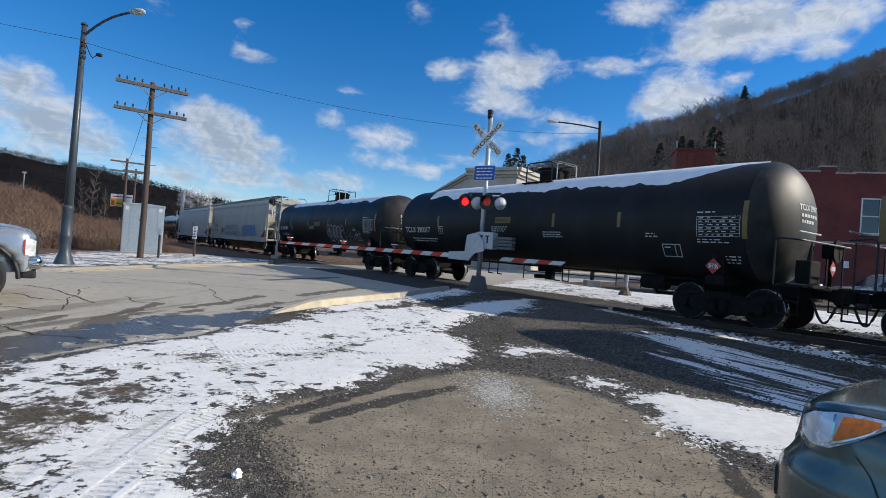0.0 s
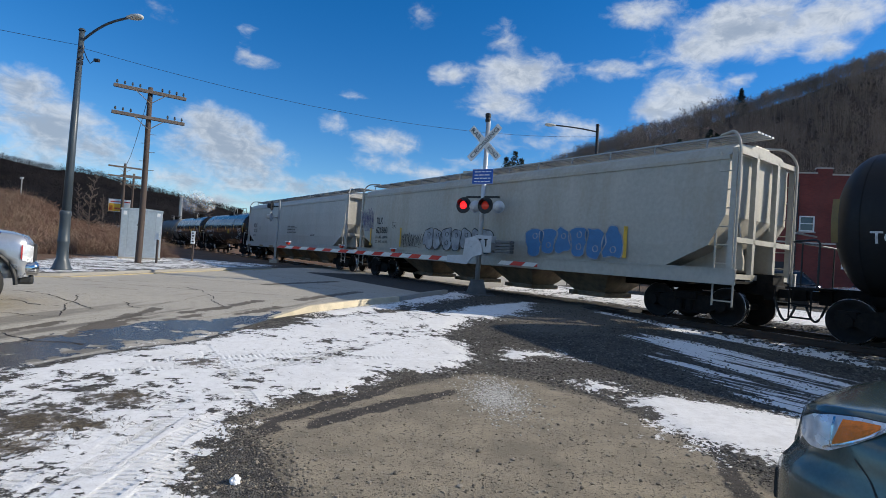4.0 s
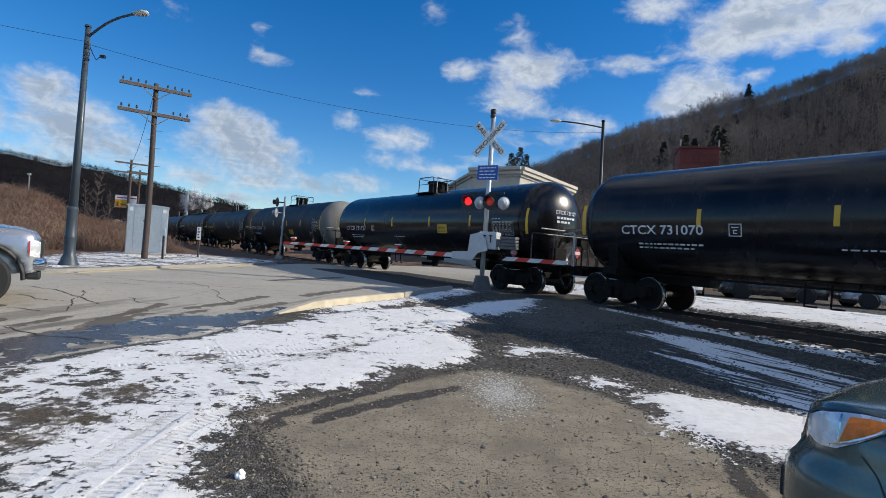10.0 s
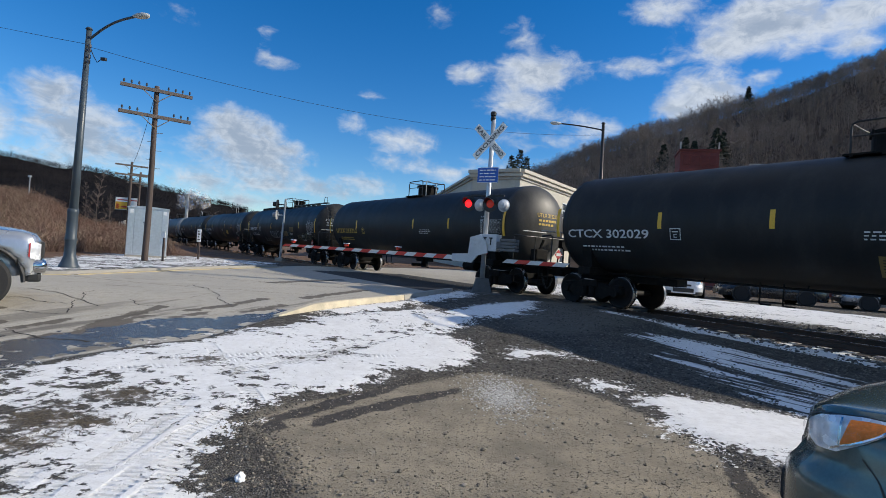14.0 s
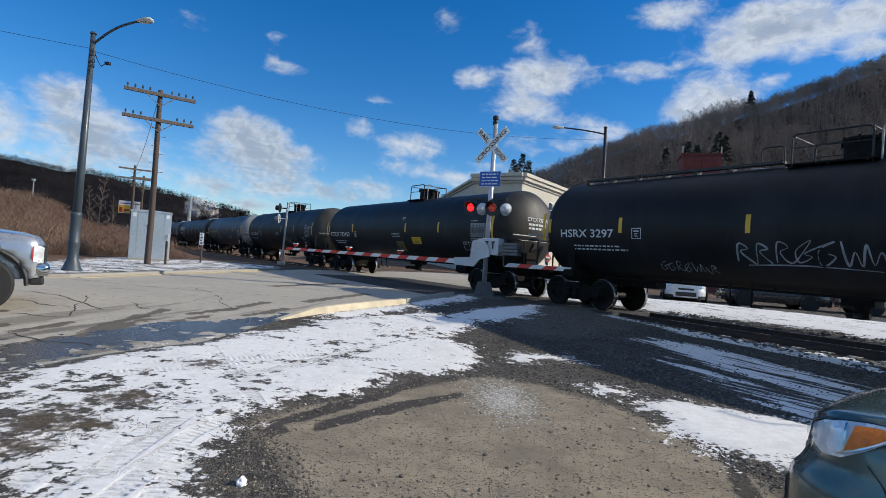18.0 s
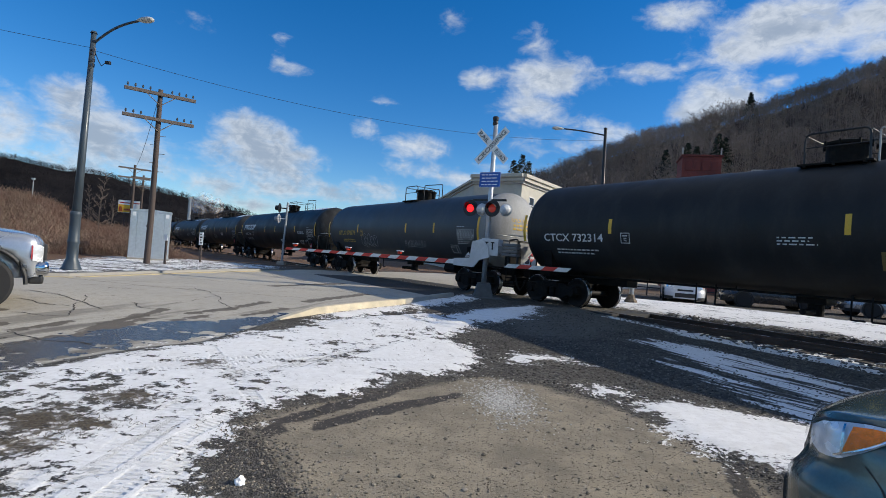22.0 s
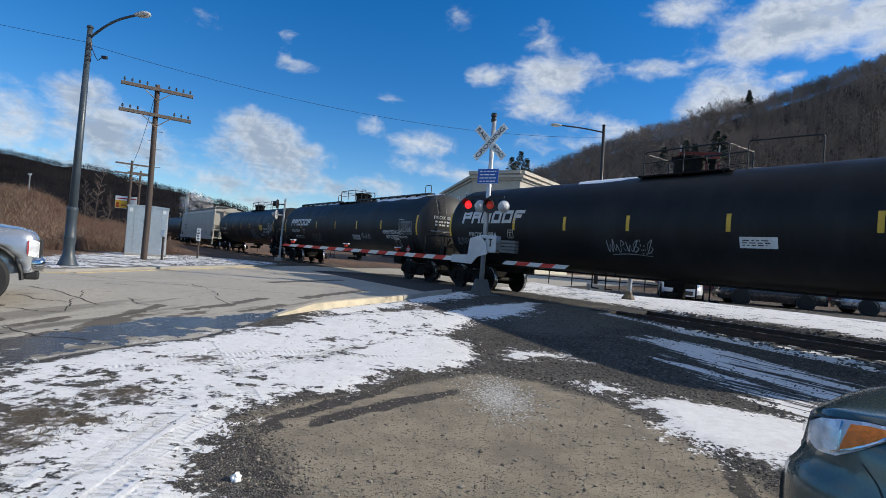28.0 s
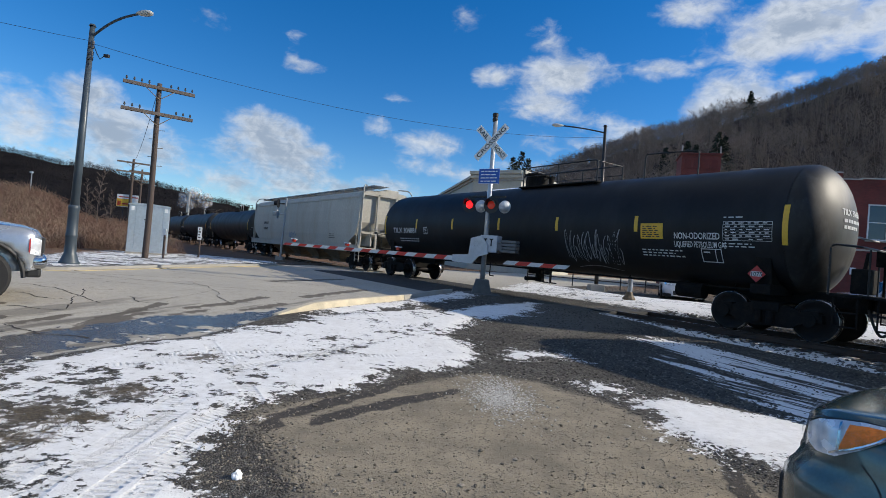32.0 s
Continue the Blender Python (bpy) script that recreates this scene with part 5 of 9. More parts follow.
def hopper_car(label, s, length, marks, mat, seed=0, back=0.0):
    """A covered hopper: bulging sides, sloped ends with ladders, roof walk and discharge bays."""
    rng = random.Random(seed)
    HOP[0] = back
    half = length / 2
    car = thing("hopper_car", label, "hopper car", group="freight train cars")
    sect = [(-1.5, 1.32), (-1.56, 1.9), (-1.57, 2.6), (-1.55, 3.3), (-1.5, 3.93), (-1.38, 4.2), (-1.1, 4.33), (0, 4.42), (1.1, 4.33), (1.38, 4.2), (1.5, 3.93), (1.55, 3.3), (1.57, 2.6), (1.56, 1.9), (1.5, 1.32)]
    xb = half - 1.05

    def end_x(z):
        """How far the body reaches at height z: the ends slope inwards below."""
        if z >= 2.75:
            return xb
        return xb - 2.1 * (1 - math.sqrt(max(0.0, 1 - ((2.75 - z) / 1.45) ** 2 * 0.96)))
    bm = bmesh.new()
    rings = []
    cols = [-1 + 2 * i / 28 for i in range(29)]
    for c in cols:
        rings.append([bm.verts.new((c * end_x(z), y, z)) for y, z in sect])
    for a, b in zip(rings, rings[1:]):
        for j in range(len(sect) - 1):
            bm.faces.new((a[j], b[j], b[j + 1], a[j + 1]))
    for ring, flip in ((rings[0], 1), (rings[-1], 0)):
        m = len(sect)
        for j in range(m // 2):
            q = [ring[j], ring[j + 1], ring[m - 2 - j], ring[m - 1 - j]]
            if len(set(q)) >= 3:
                try:
                    bm.faces.new(list(dict.fromkeys(q)))
                except ValueError:
                    pass
    bmesh.ops.recalc_face_normals(bm, faces=bm.faces)
    part("hopper_body", bm, mat, car)
    for y in (-1.6, 1.6):
        bm = bmesh.new()
        box(bm, -half + 0.75, half - 0.75, y - 0.04, y + 0.04, 1.0, 1.36, 0.012)
        box(bm, -half + 0.75, half - 0.75, y - 0.07, y + 0.07, 1.34, 1.37)
        part("side_sill", bm, mat, car, "grey side sill plate")
        bm = bmesh.new()
        box(bm, -xb, xb, y * 0.93 - 0.05, y * 0.93 + 0.05, 3.9, 4.02, 0.02)
        part("roof_edge", bm, mat, car)
    bm = bmesh.new()
    zr = 4.58
    for y0, y1 in ((-0.42, -0.3), (-0.24, -0.12), (-0.06, 0.06), (0.12, 0.24), (0.3, 0.42)):
        box(bm, -xb - 0.3, xb + 0.3, y0 - 0.5, y1 - 0.5, zr, zr + 0.04)
    k = -xb
    while k < xb:
        box(bm, k, k + 0.05, -0.98, -0.05, zr - 0.05, zr)
        rod(bm, (k, -0.95, zr - 0.03), (k, -0.98, 4.32), 0.02, sides=6)
        k += 1.45
    part("running_board", bm, M_GALV_PAINT, car, "galvanized roof running board")
    bm = bmesh.new()
    box(bm, 0, 0.95, 0.05, 0.8, 4.34, 4.52, 0.03)
    first = part("roof_hatch", bm, mat, car, "round-edged roof hatch cover", m=pose(-xb + 0.9, 0, 0))
    for k in range(1, int((2 * xb - 1.4) / 1.25) + 1):
        ob = new("roof_hatch", first.data)
        ob.parent, ob.matrix_basis = car, pose(-xb + 0.9 + 1.25 * k, 0, 0)
    for sgn in (-1, 1):
        for y in (-1.52, 1.52):
            bm = bmesh.new()
            xe = sgn * (half - 0.82)
            for dx in (0.0, -0.46 * sgn):
                rod(bm, (xe + dx, y, 1.0), (xe + dx, y * 0.98, 4.1), 0.025)
            for i in range(8):
                z = 0.62 + i * 0.43
                rod(bm, (xe, y, z), (xe - 0.46 * sgn, y, z), 0.016, sides=6)
            for dx in (0.0, -0.46 * sgn):
                rod(bm, (xe + dx, y, 1.0), (xe + dx, y, 0.5), 0.022)
            rail_bar(bm, [(xe, y, 1.0), (xe, y, 4.25), (xe - sgn * 0.22, y * 0.9, 4.6), (xe - sgn * 0.75, y * 0.64, 4.62)], 0.032, 0.2)
            part("ladder", bm, mat, car, "pale steel corner ladder with bent top rail")
        bm = bmesh.new()                         # end posts, cross bars and slope ribs
        xe = sgn * (half - 0.86)
        for y in (-1.5, -0.55, 0.55, 1.5):
            box(bm, min(xe, xe - sgn * 0.12), max(xe, xe - sgn * 0.12), y - 0.06, y + 0.06, 1.1, 4.15)
        for z in (1.2, 2.05, 4.1):
            box(bm, min(xe, xe - sgn * 0.1), max(xe, xe - sgn * 0.1), -1.5, 1.5, z - 0.06, z + 0.06)
        for y in (-0.8, 0.8):
            prism(bm, [(sgn * (xb - 2.0), 1.35), (sgn * (half - 0.95), 1.35), (sgn * (half - 0.95), 1.6), (sgn * (xb - 0.1), 2.7), (sgn * (xb - 0.7), 2.4), (sgn * (xb - 1.5), 1.8)], y - 0.04, y + 0.04)
        part("end_frame", bm, mat, car, "open end framing")
        bm = bmesh.new()
        box(bm, min(sgn * (half - 0.5), sgn * (half - 4.5)), max(sgn * (half - 0.5), sgn * (half - 4.5)), -0.3, 0.3, 0.8, 1.3, 0.02)
        box(bm, sgn * (half - 2.17) - 0.25, sgn * (half - 2.17) + 0.25, -1.5, 1.5, 0.95, 1.3, 0.02)
        part("centre_sill", bm, M_UNDER, car)
        bm = bmesh.new()
        box(bm, min(xe, xe - sgn * 0.35), max(xe, xe - sgn * 0.35), -1.5, 1.5, 1.04, 1.1)
        part("end_platform", bm, M_UNDER, car)
        add_coupler(car, half, sgn)
        add_truck(car, sgn * (half - 2.17))
    bays = 4
    span = 2 * (half - 4.1)
    for k in range(bays):
        bm = bmesh.new()
        x0 = -span / 2 + k * span / bays + 0.1
        x1 = x0 + span / bays - 0.2
        xm = (x0 + x1) / 2
        lo = [bm.verts.new(p) for p in ((xm - 0.55, -0.5, 0.42), (xm + 0.55, -0.5, 0.42), (xm + 0.55, 0.5, 0.42), (xm - 0.55, 0.5, 0.42))]
        hi = [bm.verts.new(p) for p in ((x0, -1.45, 1.34), (x1, -1.45, 1.34), (x1, 1.45, 1.34), (x0, 1.45, 1.34))]
        bm.faces.new(lo)
        for i in range(4):
            bm.faces.new((lo[i], lo[(i + 1) % 4], hi[(i + 1) % 4], hi[i]))
        box(bm, xm - 0.7, xm + 0.7, -0.65, 0.65, 0.3, 0.44, 0.02)
        rod(bm, (xm - 0.4, -0.85, 0.37), (xm - 0.4, 0.85, 0.37), 0.06)
        bmesh.ops.recalc_face_normals(bm, faces=bm.faces)
        part("discharge_bay", bm, M_RUST, car, "rust-dusted discharge chute")

    def words(text, size, x, z, m, width=None, name="lettering"):
        b = letters(text, size)
        if width:
            sp = max(v.co.x for v in b.verts) - min(v.co.x for v in b.verts)
            for v in b.verts:
                v.co.x *= width / sp
        stand_up(b, x, z)
        for v in b.verts:
            v.co.x += back
            v.co.y = -1.585
        part(name, b, m, car)

    def bars(name, rects, m, y=-1.585, lab=""):
        b = bmesh.new()
        for q in rects:
            flat_bars(b, *q)
        for v in b.verts:
            v.co.x += back
            v.co.y = y
        part(name, b, m, car, lab)
    marks(car, words, bars, rng)
    TRAIN.append((car, s))
    return car


def marks_first(car, words, bars, rng):
    words("TILX", 0.44, -6.9, 2.55, M_BLACK_TEXT, 0.62 * 1.0, "car_number")
    words("621860", 0.44, -6.9, 2.1, M_BLACK_TEXT, 1.1, "car_number")
    words("LD LMT  220000", 0.17, -6.9, 1.86, M_BLACK_TEXT, 1.15)
    words("LT  WT   66000", 0.17, -6.9, 1.64, M_BLACK_TEXT, 1.15)
    bars("small_print", [(-5.35, -5.02, 2.34, 2.355), (-5.35, -5.02, 2.6, 2.615), (-5.35, -5.335, 2.34, 2.6), (-5.035, -5.02, 2.34, 2.6), (-5.22, -5.13, 2.4, 2.48)], M_BLACK_TEXT)
    for x in (-7.4, -4.55, 1.2, 7.2):
        bars("reflector_strip", [(x - 0.06, x + 0.06, 1.5, 2.35)], M_YELLOW_MARK, -1.59, "tall yellow reflective strip")
    bars("small_print", small_print(rng, -8.0, 1.2, 1.6, 0.05, 2) + small_print(rng, -4.5, 1.22, 1.2, 0.05, 2), M_BLACK_TEXT, -1.648)
    scribble(car, -8.5, 2.95, 1.3, 0.75, M_GRAF_PURPLE, 0, 0, 31, 0.02, 16, -1.59)
    scribble(car, -8.3, 2.5, 0.9, 0.5, M_GRAF_PURPLE, 0, 0, 32, 0.018, 7, -1.59)
    scribble(car, -4.4, 1.85, 1.6, 0.55, M_BLACK_TEXT, 0, 0, 33, 0.03, 12, -1.59)
    bubble(car, -2.6, 1.9, 4.4, 0.8, M_BLACK_TEXT, M_GRAF_GREY, 0, 0, 35, 7, 0.04, -1.594)
    bubble(car, 3.5, 1.9, 3.6, 0.85, M_GRAF_GREY, M_GRAF_BLUE, 0, 0, 36, 6, 0.045, -1.594)


def marks_second(car, words, bars, rng):
    words("EQUX", 0.4, -6.85, 2.5, M_BLACK_TEXT, 0.9, "car_number")
    words("16150", 0.36, -6.85, 2.08, M_BLACK_TEXT, 0.85, "car_number")
    bars("small_print", small_print(rng, -6.85, 1.9, 0.85, 0.05, 2) + [(-5.35, -5.05, 2.3, 2.315), (-5.35, -5.05, 2.5, 2.515), (-5.35, -5.335, 2.3, 2.5), (-5.065, -5.05, 2.3, 2.5), (-5.25, -5.17, 2.36, 2.44)], M_BLACK_TEXT)
    for x in (-7.6, -4.4, -2.0, 2.0, 5.4, 8.0):
        bars("reflector_strip", [(x - 0.42, x + 0.42, 1.04, 1.14)], M_YELLOW_DULL, -1.648, "flat dirty yellow reflective strip")
    bars("small_print", small_print(rng, 1.0, 2.5, 1.9, 0.06, 5), M_BLACK_TEXT)
    bars("small_print", small_print(rng, 5.2, 2.0, 0.7, 0.05, 2), M_BLACK_TEXT)


def marks_far(car, words, bars, rng):
    bars("small_print", small_print(rng, 6.0, 1.9, 0.9, 0.06, 3) + small_print(rng, -7.0, 2.6, 1.4, 0.25, 2), M_BLACK_TEXT)
    scribble(car, -1.0, 1.8, 1.4, 0.4, M_GRAF_BLUE, 0, 0, 41, 0.05, 5, -1.59)


def build_train():
    tank_car("black tank car running ahead on the track", 4.6, 17.6, None, mat=M_TANK, big=7.9, table=None, number=None, dull=True, seed=1)
    tank_car("black tank car with snow on top and white numbers", -13.25, 17.75, "TCLX 290017", head=M_HEAD_DARK, stripes=(4.38, 1.96, -4.35), big=7.72, table=(6.6, 7.62, 2.05, 2.53), number="1267", placard=6.99, box_dx=-0.95,
             mark_x=-6.9, mark_w=1.95, mark_z=1.98, yellow=((-0.8, 0.0, 2.38, 2.6, M_YELLOW_DULL),), prints=((1.5, 2.1, 1.0, 3), (5.2, 2.1, 0.4, 2), (7.2, 1.6, 0.5, 3), (-1.0, 2.25, 0.9, 3)),
             snow=((-6.4, 7.25, 0.95),), dull=True, seed=2)
    c = tank_car("black tank car with snow on top and silver graffiti", -30.82, 17.60, "TCLX 290009", head=M_HEAD_DARK, stripes=(4.38, 1.96, -1.2, -4.35), big=7.72, table=(6.4, 7.5, 2.05, 2.6), number="1267", placard=6.99, box_dx=-0.95,
             mark_x=-6.9, mark_w=1.95, mark_z=1.98, yellow=((-0.1, 0.7, 2.25, 2.5, M_YELLOW_DULL),), prints=((5.2, 2.1, 0.4, 2), (-1.0, 2.25, 0.9, 3)), snow=((-6.4, 7.15, 0.8),), dull=True, seed=3)
    bubble(c, 1.75, 1.85, 2.3, 0.95, M_GRAF_GREY, M_GRAF_FAINT, TANK_R, TANK_Z, 45, 5, 0.05)
    scribble(c, 4.3, 1.75, 1.4, 0.6, M_GRAF_GREY, TANK_R, TANK_Z, 46, 0.025, 4)
    hopper_car("light grey covered hopper car with purple graffiti", -49.80, 20.36, marks_first, M_HOPPER_CREAM, 4, -0.7)
    hopper_car("pale grey covered hopper car with black numbers", -70.17, 20.36, marks_second, M_HOPPER, 5, -0.82)
    tank_car("glossy black tank car with yellow strips", -89.20, 17.70, "CTCX 731070", mat=M_TANK_GLOSS, head=M_TANK_GLOSS, stripes=(4.91, 2.1, -1.07, -3.9), big=8.0, table=(6.22, 7.35, 1.95, 2.43), number="1987", placard=7.2,
             mark_x=-6.1, mark_w=2.3, mark_z=2.03, yellow=((2.72, 3.4, 1.98, 2.34, M_YELLOW_MARK),), prints=((-1.0, 1.8, 1.3, 1), (4.8, 1.6, 0.9, 2)), seed=6, end_bar=M_BAR_WHITE)
    tank_car("glossy black tank car with yellow strips", -107.02, 17.48, "CTCX 731127", mat=M_TANK_GLOSS, head=M_TANK_GLOSS, stripes=(4.91, 2.1, -1.07, -3.9), big=8.0, table=(6.22, 7.35, 1.95, 2.43), number="1987", placard=7.3,
             mark_x=-6.1, mark_w=2.3, mark_z=2.03, yellow=((2.72, 3.4, 1.98, 2.34, M_YELLOW_MARK),), prints=((-1.0, 1.8, 1.3, 1),), seed=7)
    tank_car("black tank car with dusty end and yellow notices", -124.80, 17.71, "CTCX 302029", mat=M_TANK_MATT, head=M_HEAD_GREY, stripes=(4.38, 1.68, -1.33, -4.02), big=7.75, table=(6.46, 7.58, 2.1, 2.6), number="1987", placard=6.5,
             mark_x=-7.1, mark_w=2.75, mark_z=1.98, yellow=((2.0, 2.85, 1.72, 2.03, M_YELLOW_MARK), (0.5, 1.15, 1.35, 1.75, M_YELLOW_DULL)), prints=((0.3, 2.2, 0.9, 3), (2.2, 1.55, 0.7, 3)), seed=8)
    tank_car("black tank car with yellow stencilled number", -142.61, 17.58, "UTLX 213212", mat=M_TANK_MATT, mark_mat=M_YELLOW_TEXT, stripes=(4.4, 1.7, -4.0), big=7.75, table=(6.46, 7.58, 2.1, 2.6), number="1267", placard=6.6,
             mark_x=-6.6, mark_w=2.6, mark_z=2.0, prints=((2.2, 2.2, 0.9, 3),), seed=9)
    c = tank_car("black tank car with top walkway and graffiti", -160.28, 17.66, "HSRX 3297", mat=M_TANK, head=M_HEAD_DARK, stripes=(4.83, 1.73, -1.15, -4.55, -7.2), big=7.7, table=(6.32, 7.41, 2.0, 2.63), number="1987", placard=7.1,
             mark_x=-6.75, mark_w=1.95, mark_z=2.1, box_dx=-1.15, dome=0.5, platform=(-0.7, 0.8), yellow=((3.0, 3.75, 2.05, 2.35, M_YELLOW_DULL), (1.6, 2.5, 1.75, 2.05, M_YELLOW_DULL)), prints=((3.0, 1.9, 0.7, 2),), long_rail=True, end_bar=M_RAILBAR, seed=10)
    scribble(c, -1.5, 1.85, 2.9, 0.5, M_GRAF_GREY, TANK_R, TANK_Z, 51, 0.04, 7)
    scribble(c, -3.5, 1.42, 1.1, 0.26, M_GRAF_GREY, TANK_R, TANK_Z, 54, 0.022, 5)
    scribble(c, 4.2, 1.75, 3.2, 0.34, M_GRAF_TAN, TANK_R, TANK_Z, 52, 0.03, 14)
    bubble(c, 1.7, 1.75, 1.6, 0.55, M_GRAF_TEAL, None, TANK_R, TANK_Z, 53, 4, 0.04)
    tank_car("black tank car with shiny grey end", -178.07, 17.81, "CTCX 732453", mat=M_TANK, head=M_HEAD_DARK, stripes=(4.26, 1.58, -4.04, -7.23), big=7.74, table=(6.46, 7.56, 2.1, 2.6), number="1267", placard=6.49,
             mark_x=-7.0, mark_w=2.55, mark_z=2.0, dome=1.0, platform=(0.4, 1.6), yellow=((2.1, 2.85, 1.75, 2.05, M_YELLOW_MARK), (0.6, 1.3, 1.4, 1.85, M_YELLOW_DULL)), prints=((0.3, 2.2, 0.8, 3), (1.2, 2.95, 0.3, 2)), seed=11)
    c = tank_car("dark tank car with dusty grey end and graffiti", -195.92, 17.85, "CTCX 732314", mat=M_TANK_MATT, head=M_HEAD_DUST, stripes=(4.26, 1.58, -4.04), big=7.74, table=(6.4, 7.5, 2.1, 2.6), number="1267", placard=6.5,
             mark_x=-6.6, mark_w=2.3, mark_z=2.0, dome=1.0, platform=(0.4, 1.6), yellow=((2.1, 2.85, 1.6, 1.95, M_YELLOW_DULL),), prints=((0.3, 2.2, 0.8, 3),), seed=12)
    scribble(c, 2.75, 1.75, 2.0, 0.62, M_GRAF_GREY, TANK_R, TANK_Z, 61, 0.022, 10)
    c = tank_car("slate grey tank car with pale end and yellow number", -213.14, 16.72, "UTLX 670779", mat=M_TANK_GREY, head=M_HEAD_PALE, mark_mat=M_YELLOW_TEXT, stripes=(4.22, 1.9, -3.07), big=7.2, table=(5.87, 6.95, 1.99, 2.41), number="2057", placard=6.52, grey_placard=True,
             mark_x=-5.5, mark_w=2.1, mark_z=2.1, dome=1.0, platform=(0.2, 1.3), far_hoop=(1.7, 3.2), prints=(), seed=13)
    scribble(c, 1.7, 1.8, 1.6, 0.3, M_GRAF_GREY, TANK_R, TANK_Z, 71, 0.03, 8)
    bubble(c, -2.7, 1.85, 1.7, 0.6, M_GRAF_GREY, None, TANK_R, TANK_Z, 72, 5, 0.028)
    tank_car("long black pressure tank car, snow patches on top", -231.58, 20.32, "PROX 37146", mat=M_TANK, head=M_HEAD_DARK, stripes=(5.42, 3.45, 1.06, -1.52), big=9.15, table=(7.73, 8.85, 1.94, 2.44), number="1075", placard=8.34,
             mark_x=-7.2, mark_w=1.6, mark_h=0.24, mark_z=1.98, logo=(-7.65, -4.2, 2.45, 0.42), dome=0.7, platform=(1.4, 3.0), far_hoop=(4.9, 6.4), prints=((6.0, 2.3, 1.3, 3), (6.1, 1.7, 0.8, 4)), yellow=((2.1, 2.5, 1.55, 1.75, M_WHITE_MARK),), snow=((5.6, 8.6, 0.5),), seed=14)
    c = tank_car("long black pressure tank car with white word mark", -251.47, 19.95, "PROX 35994", mat=M_TANK, head=M_HEAD_DUST, stripes=(5.37, 2.55, -0.16, -2.43, -4.71), big=9.0, table=(7.6, 8.7, 1.94, 2.44), number="1075", placard=8.2,
             mark_x=-7.2, mark_w=1.55, mark_h=0.24, mark_z=1.98, logo=(-7.64, -4.2, 2.5, 0.45), dome=0.6, platform=(-0.4, 2.0), far_hoop=(2.4, 4.0), prints=((-7.0, 1.7, 1.6, 1),), yellow=((2.8, 3.6, 1.9, 2.15, M_STRIPE_WHITE),), snow=((-3.5, -0.4, 0.55), (5.2, 8.4, 0.6)), long_rail=False, seed=15)
    scribble(c, -0.9, 1.85, 1.5, 0.4, M_GRAF_GREY, TANK_R, TANK_Z, 81, 0.03, 7)
    scribble(c, -8.0, 1.85, 1.1, 0.3, M_GRAF_GREY, TANK_R, TANK_Z, 82, 0.03, 5)
    c = tank_car("long black pressure tank car with white word mark and snow", -271.44, 20.38, "PROX 30261", mat=M_TANK_MATT, head=M_HEAD_DUST, stripes=(5.73, 3.01, 0.22, -2.65, -5.3), big=9.0, table=(7.46, 8.6, 2.0, 2.6), number="1075", placard=8.2,
             mark_x=-7.07, mark_w=1.5, mark_h=0.24, mark_z=2.0, logo=(-7.18, -3.6, 2.45, 0.42), dome=0.5, platform=(-1.2, 0.75), far_hoop=(1.3, 1.8), yellow=((2.4, 3.3, 1.7, 1.95, M_GRAF_GREY),), snow=((-6.0, -0.6, 0.5), (2.8, 8.6, 0.6)), long_rail=True, seed=16)
    shell_letters(c, "LIQUEFIED PETROLEUM GAS", 0.24, 5.9, 2.05, M_WHITE_MARK, TANK_R, TANK_Z, width=1.6)
    shell_letters(c, "NOT ODORIZED", 0.24, 6.2, 1.82, M_WHITE_MARK, TANK_R, TANK_Z, width=1.2)
    bubble(c, -3.6, 1.72, 1.5, 0.42, M_GRAF_GREY, None, TANK_R, TANK_Z, 91, 5, 0.02)
    scribble(c, 3.5, 1.9, 1.0, 0.3, M_GRAF_GREY, TANK_R, TANK_Z, 92, 0.04, 4)
    c = tank_car("black pressure tank car with yellow notices and graffiti", -291.81, 20.91, "TILX 304881", mat=M_TANK, head=M_HEAD_DARK, stripes=(5.45, 2.6, -0.17, -2.99, -5.67), big=9.1, table=(7.78, 8.85, 2.08, 2.52), number="1075", placard=8.52,
             mark_x=-7.7, mark_w=2.0, mark_z=2.05, dome=0.05, platform=(0.0, 3.3), far_hoop=(4.9, 6.5), short=0.22, yellow=((5.6, 6.25, 2.08, 2.48, M_YELLOW_MARK),), prints=((5.6, 1.8, 1.2, 3),), snow=((-3.0, 1.0, 0.35),), seed=17)
    shell_letters(c, "NON-ODORIZED", 0.22, 6.55, 2.1, M_WHITE_MARK, TANK_R, TANK_Z, width=1.15)
    shell_letters(c, "LIQUEFIED PETROLEUM GAS", 0.2, 6.55, 1.9, M_WHITE_MARK, TANK_R, TANK_Z, width=1.3)
    scribble(c, 2.9, 1.8, 1.9, 1.0, M_GRAF_GREY, TANK_R, TANK_Z, 95, 0.022, 12)
    hopper_car("cream covered hopper car with rusty bays", -313.18, 21.60, marks_far, M_HOPPER_CREAM, 18)
    for k in range(3):
        tank_car("black tank car far down the track", -332.83 - k * 17.7, 17.6, None, mat=M_TANK_MATT, big=7.7, table=None, number=None, seed=19 + k)


build_train()

# ---- things beside the road ----
def lit(parent, name, bm, mat, label="", m=None, shade=False):
    return part(name, bm, mat, parent, label, m, shade)


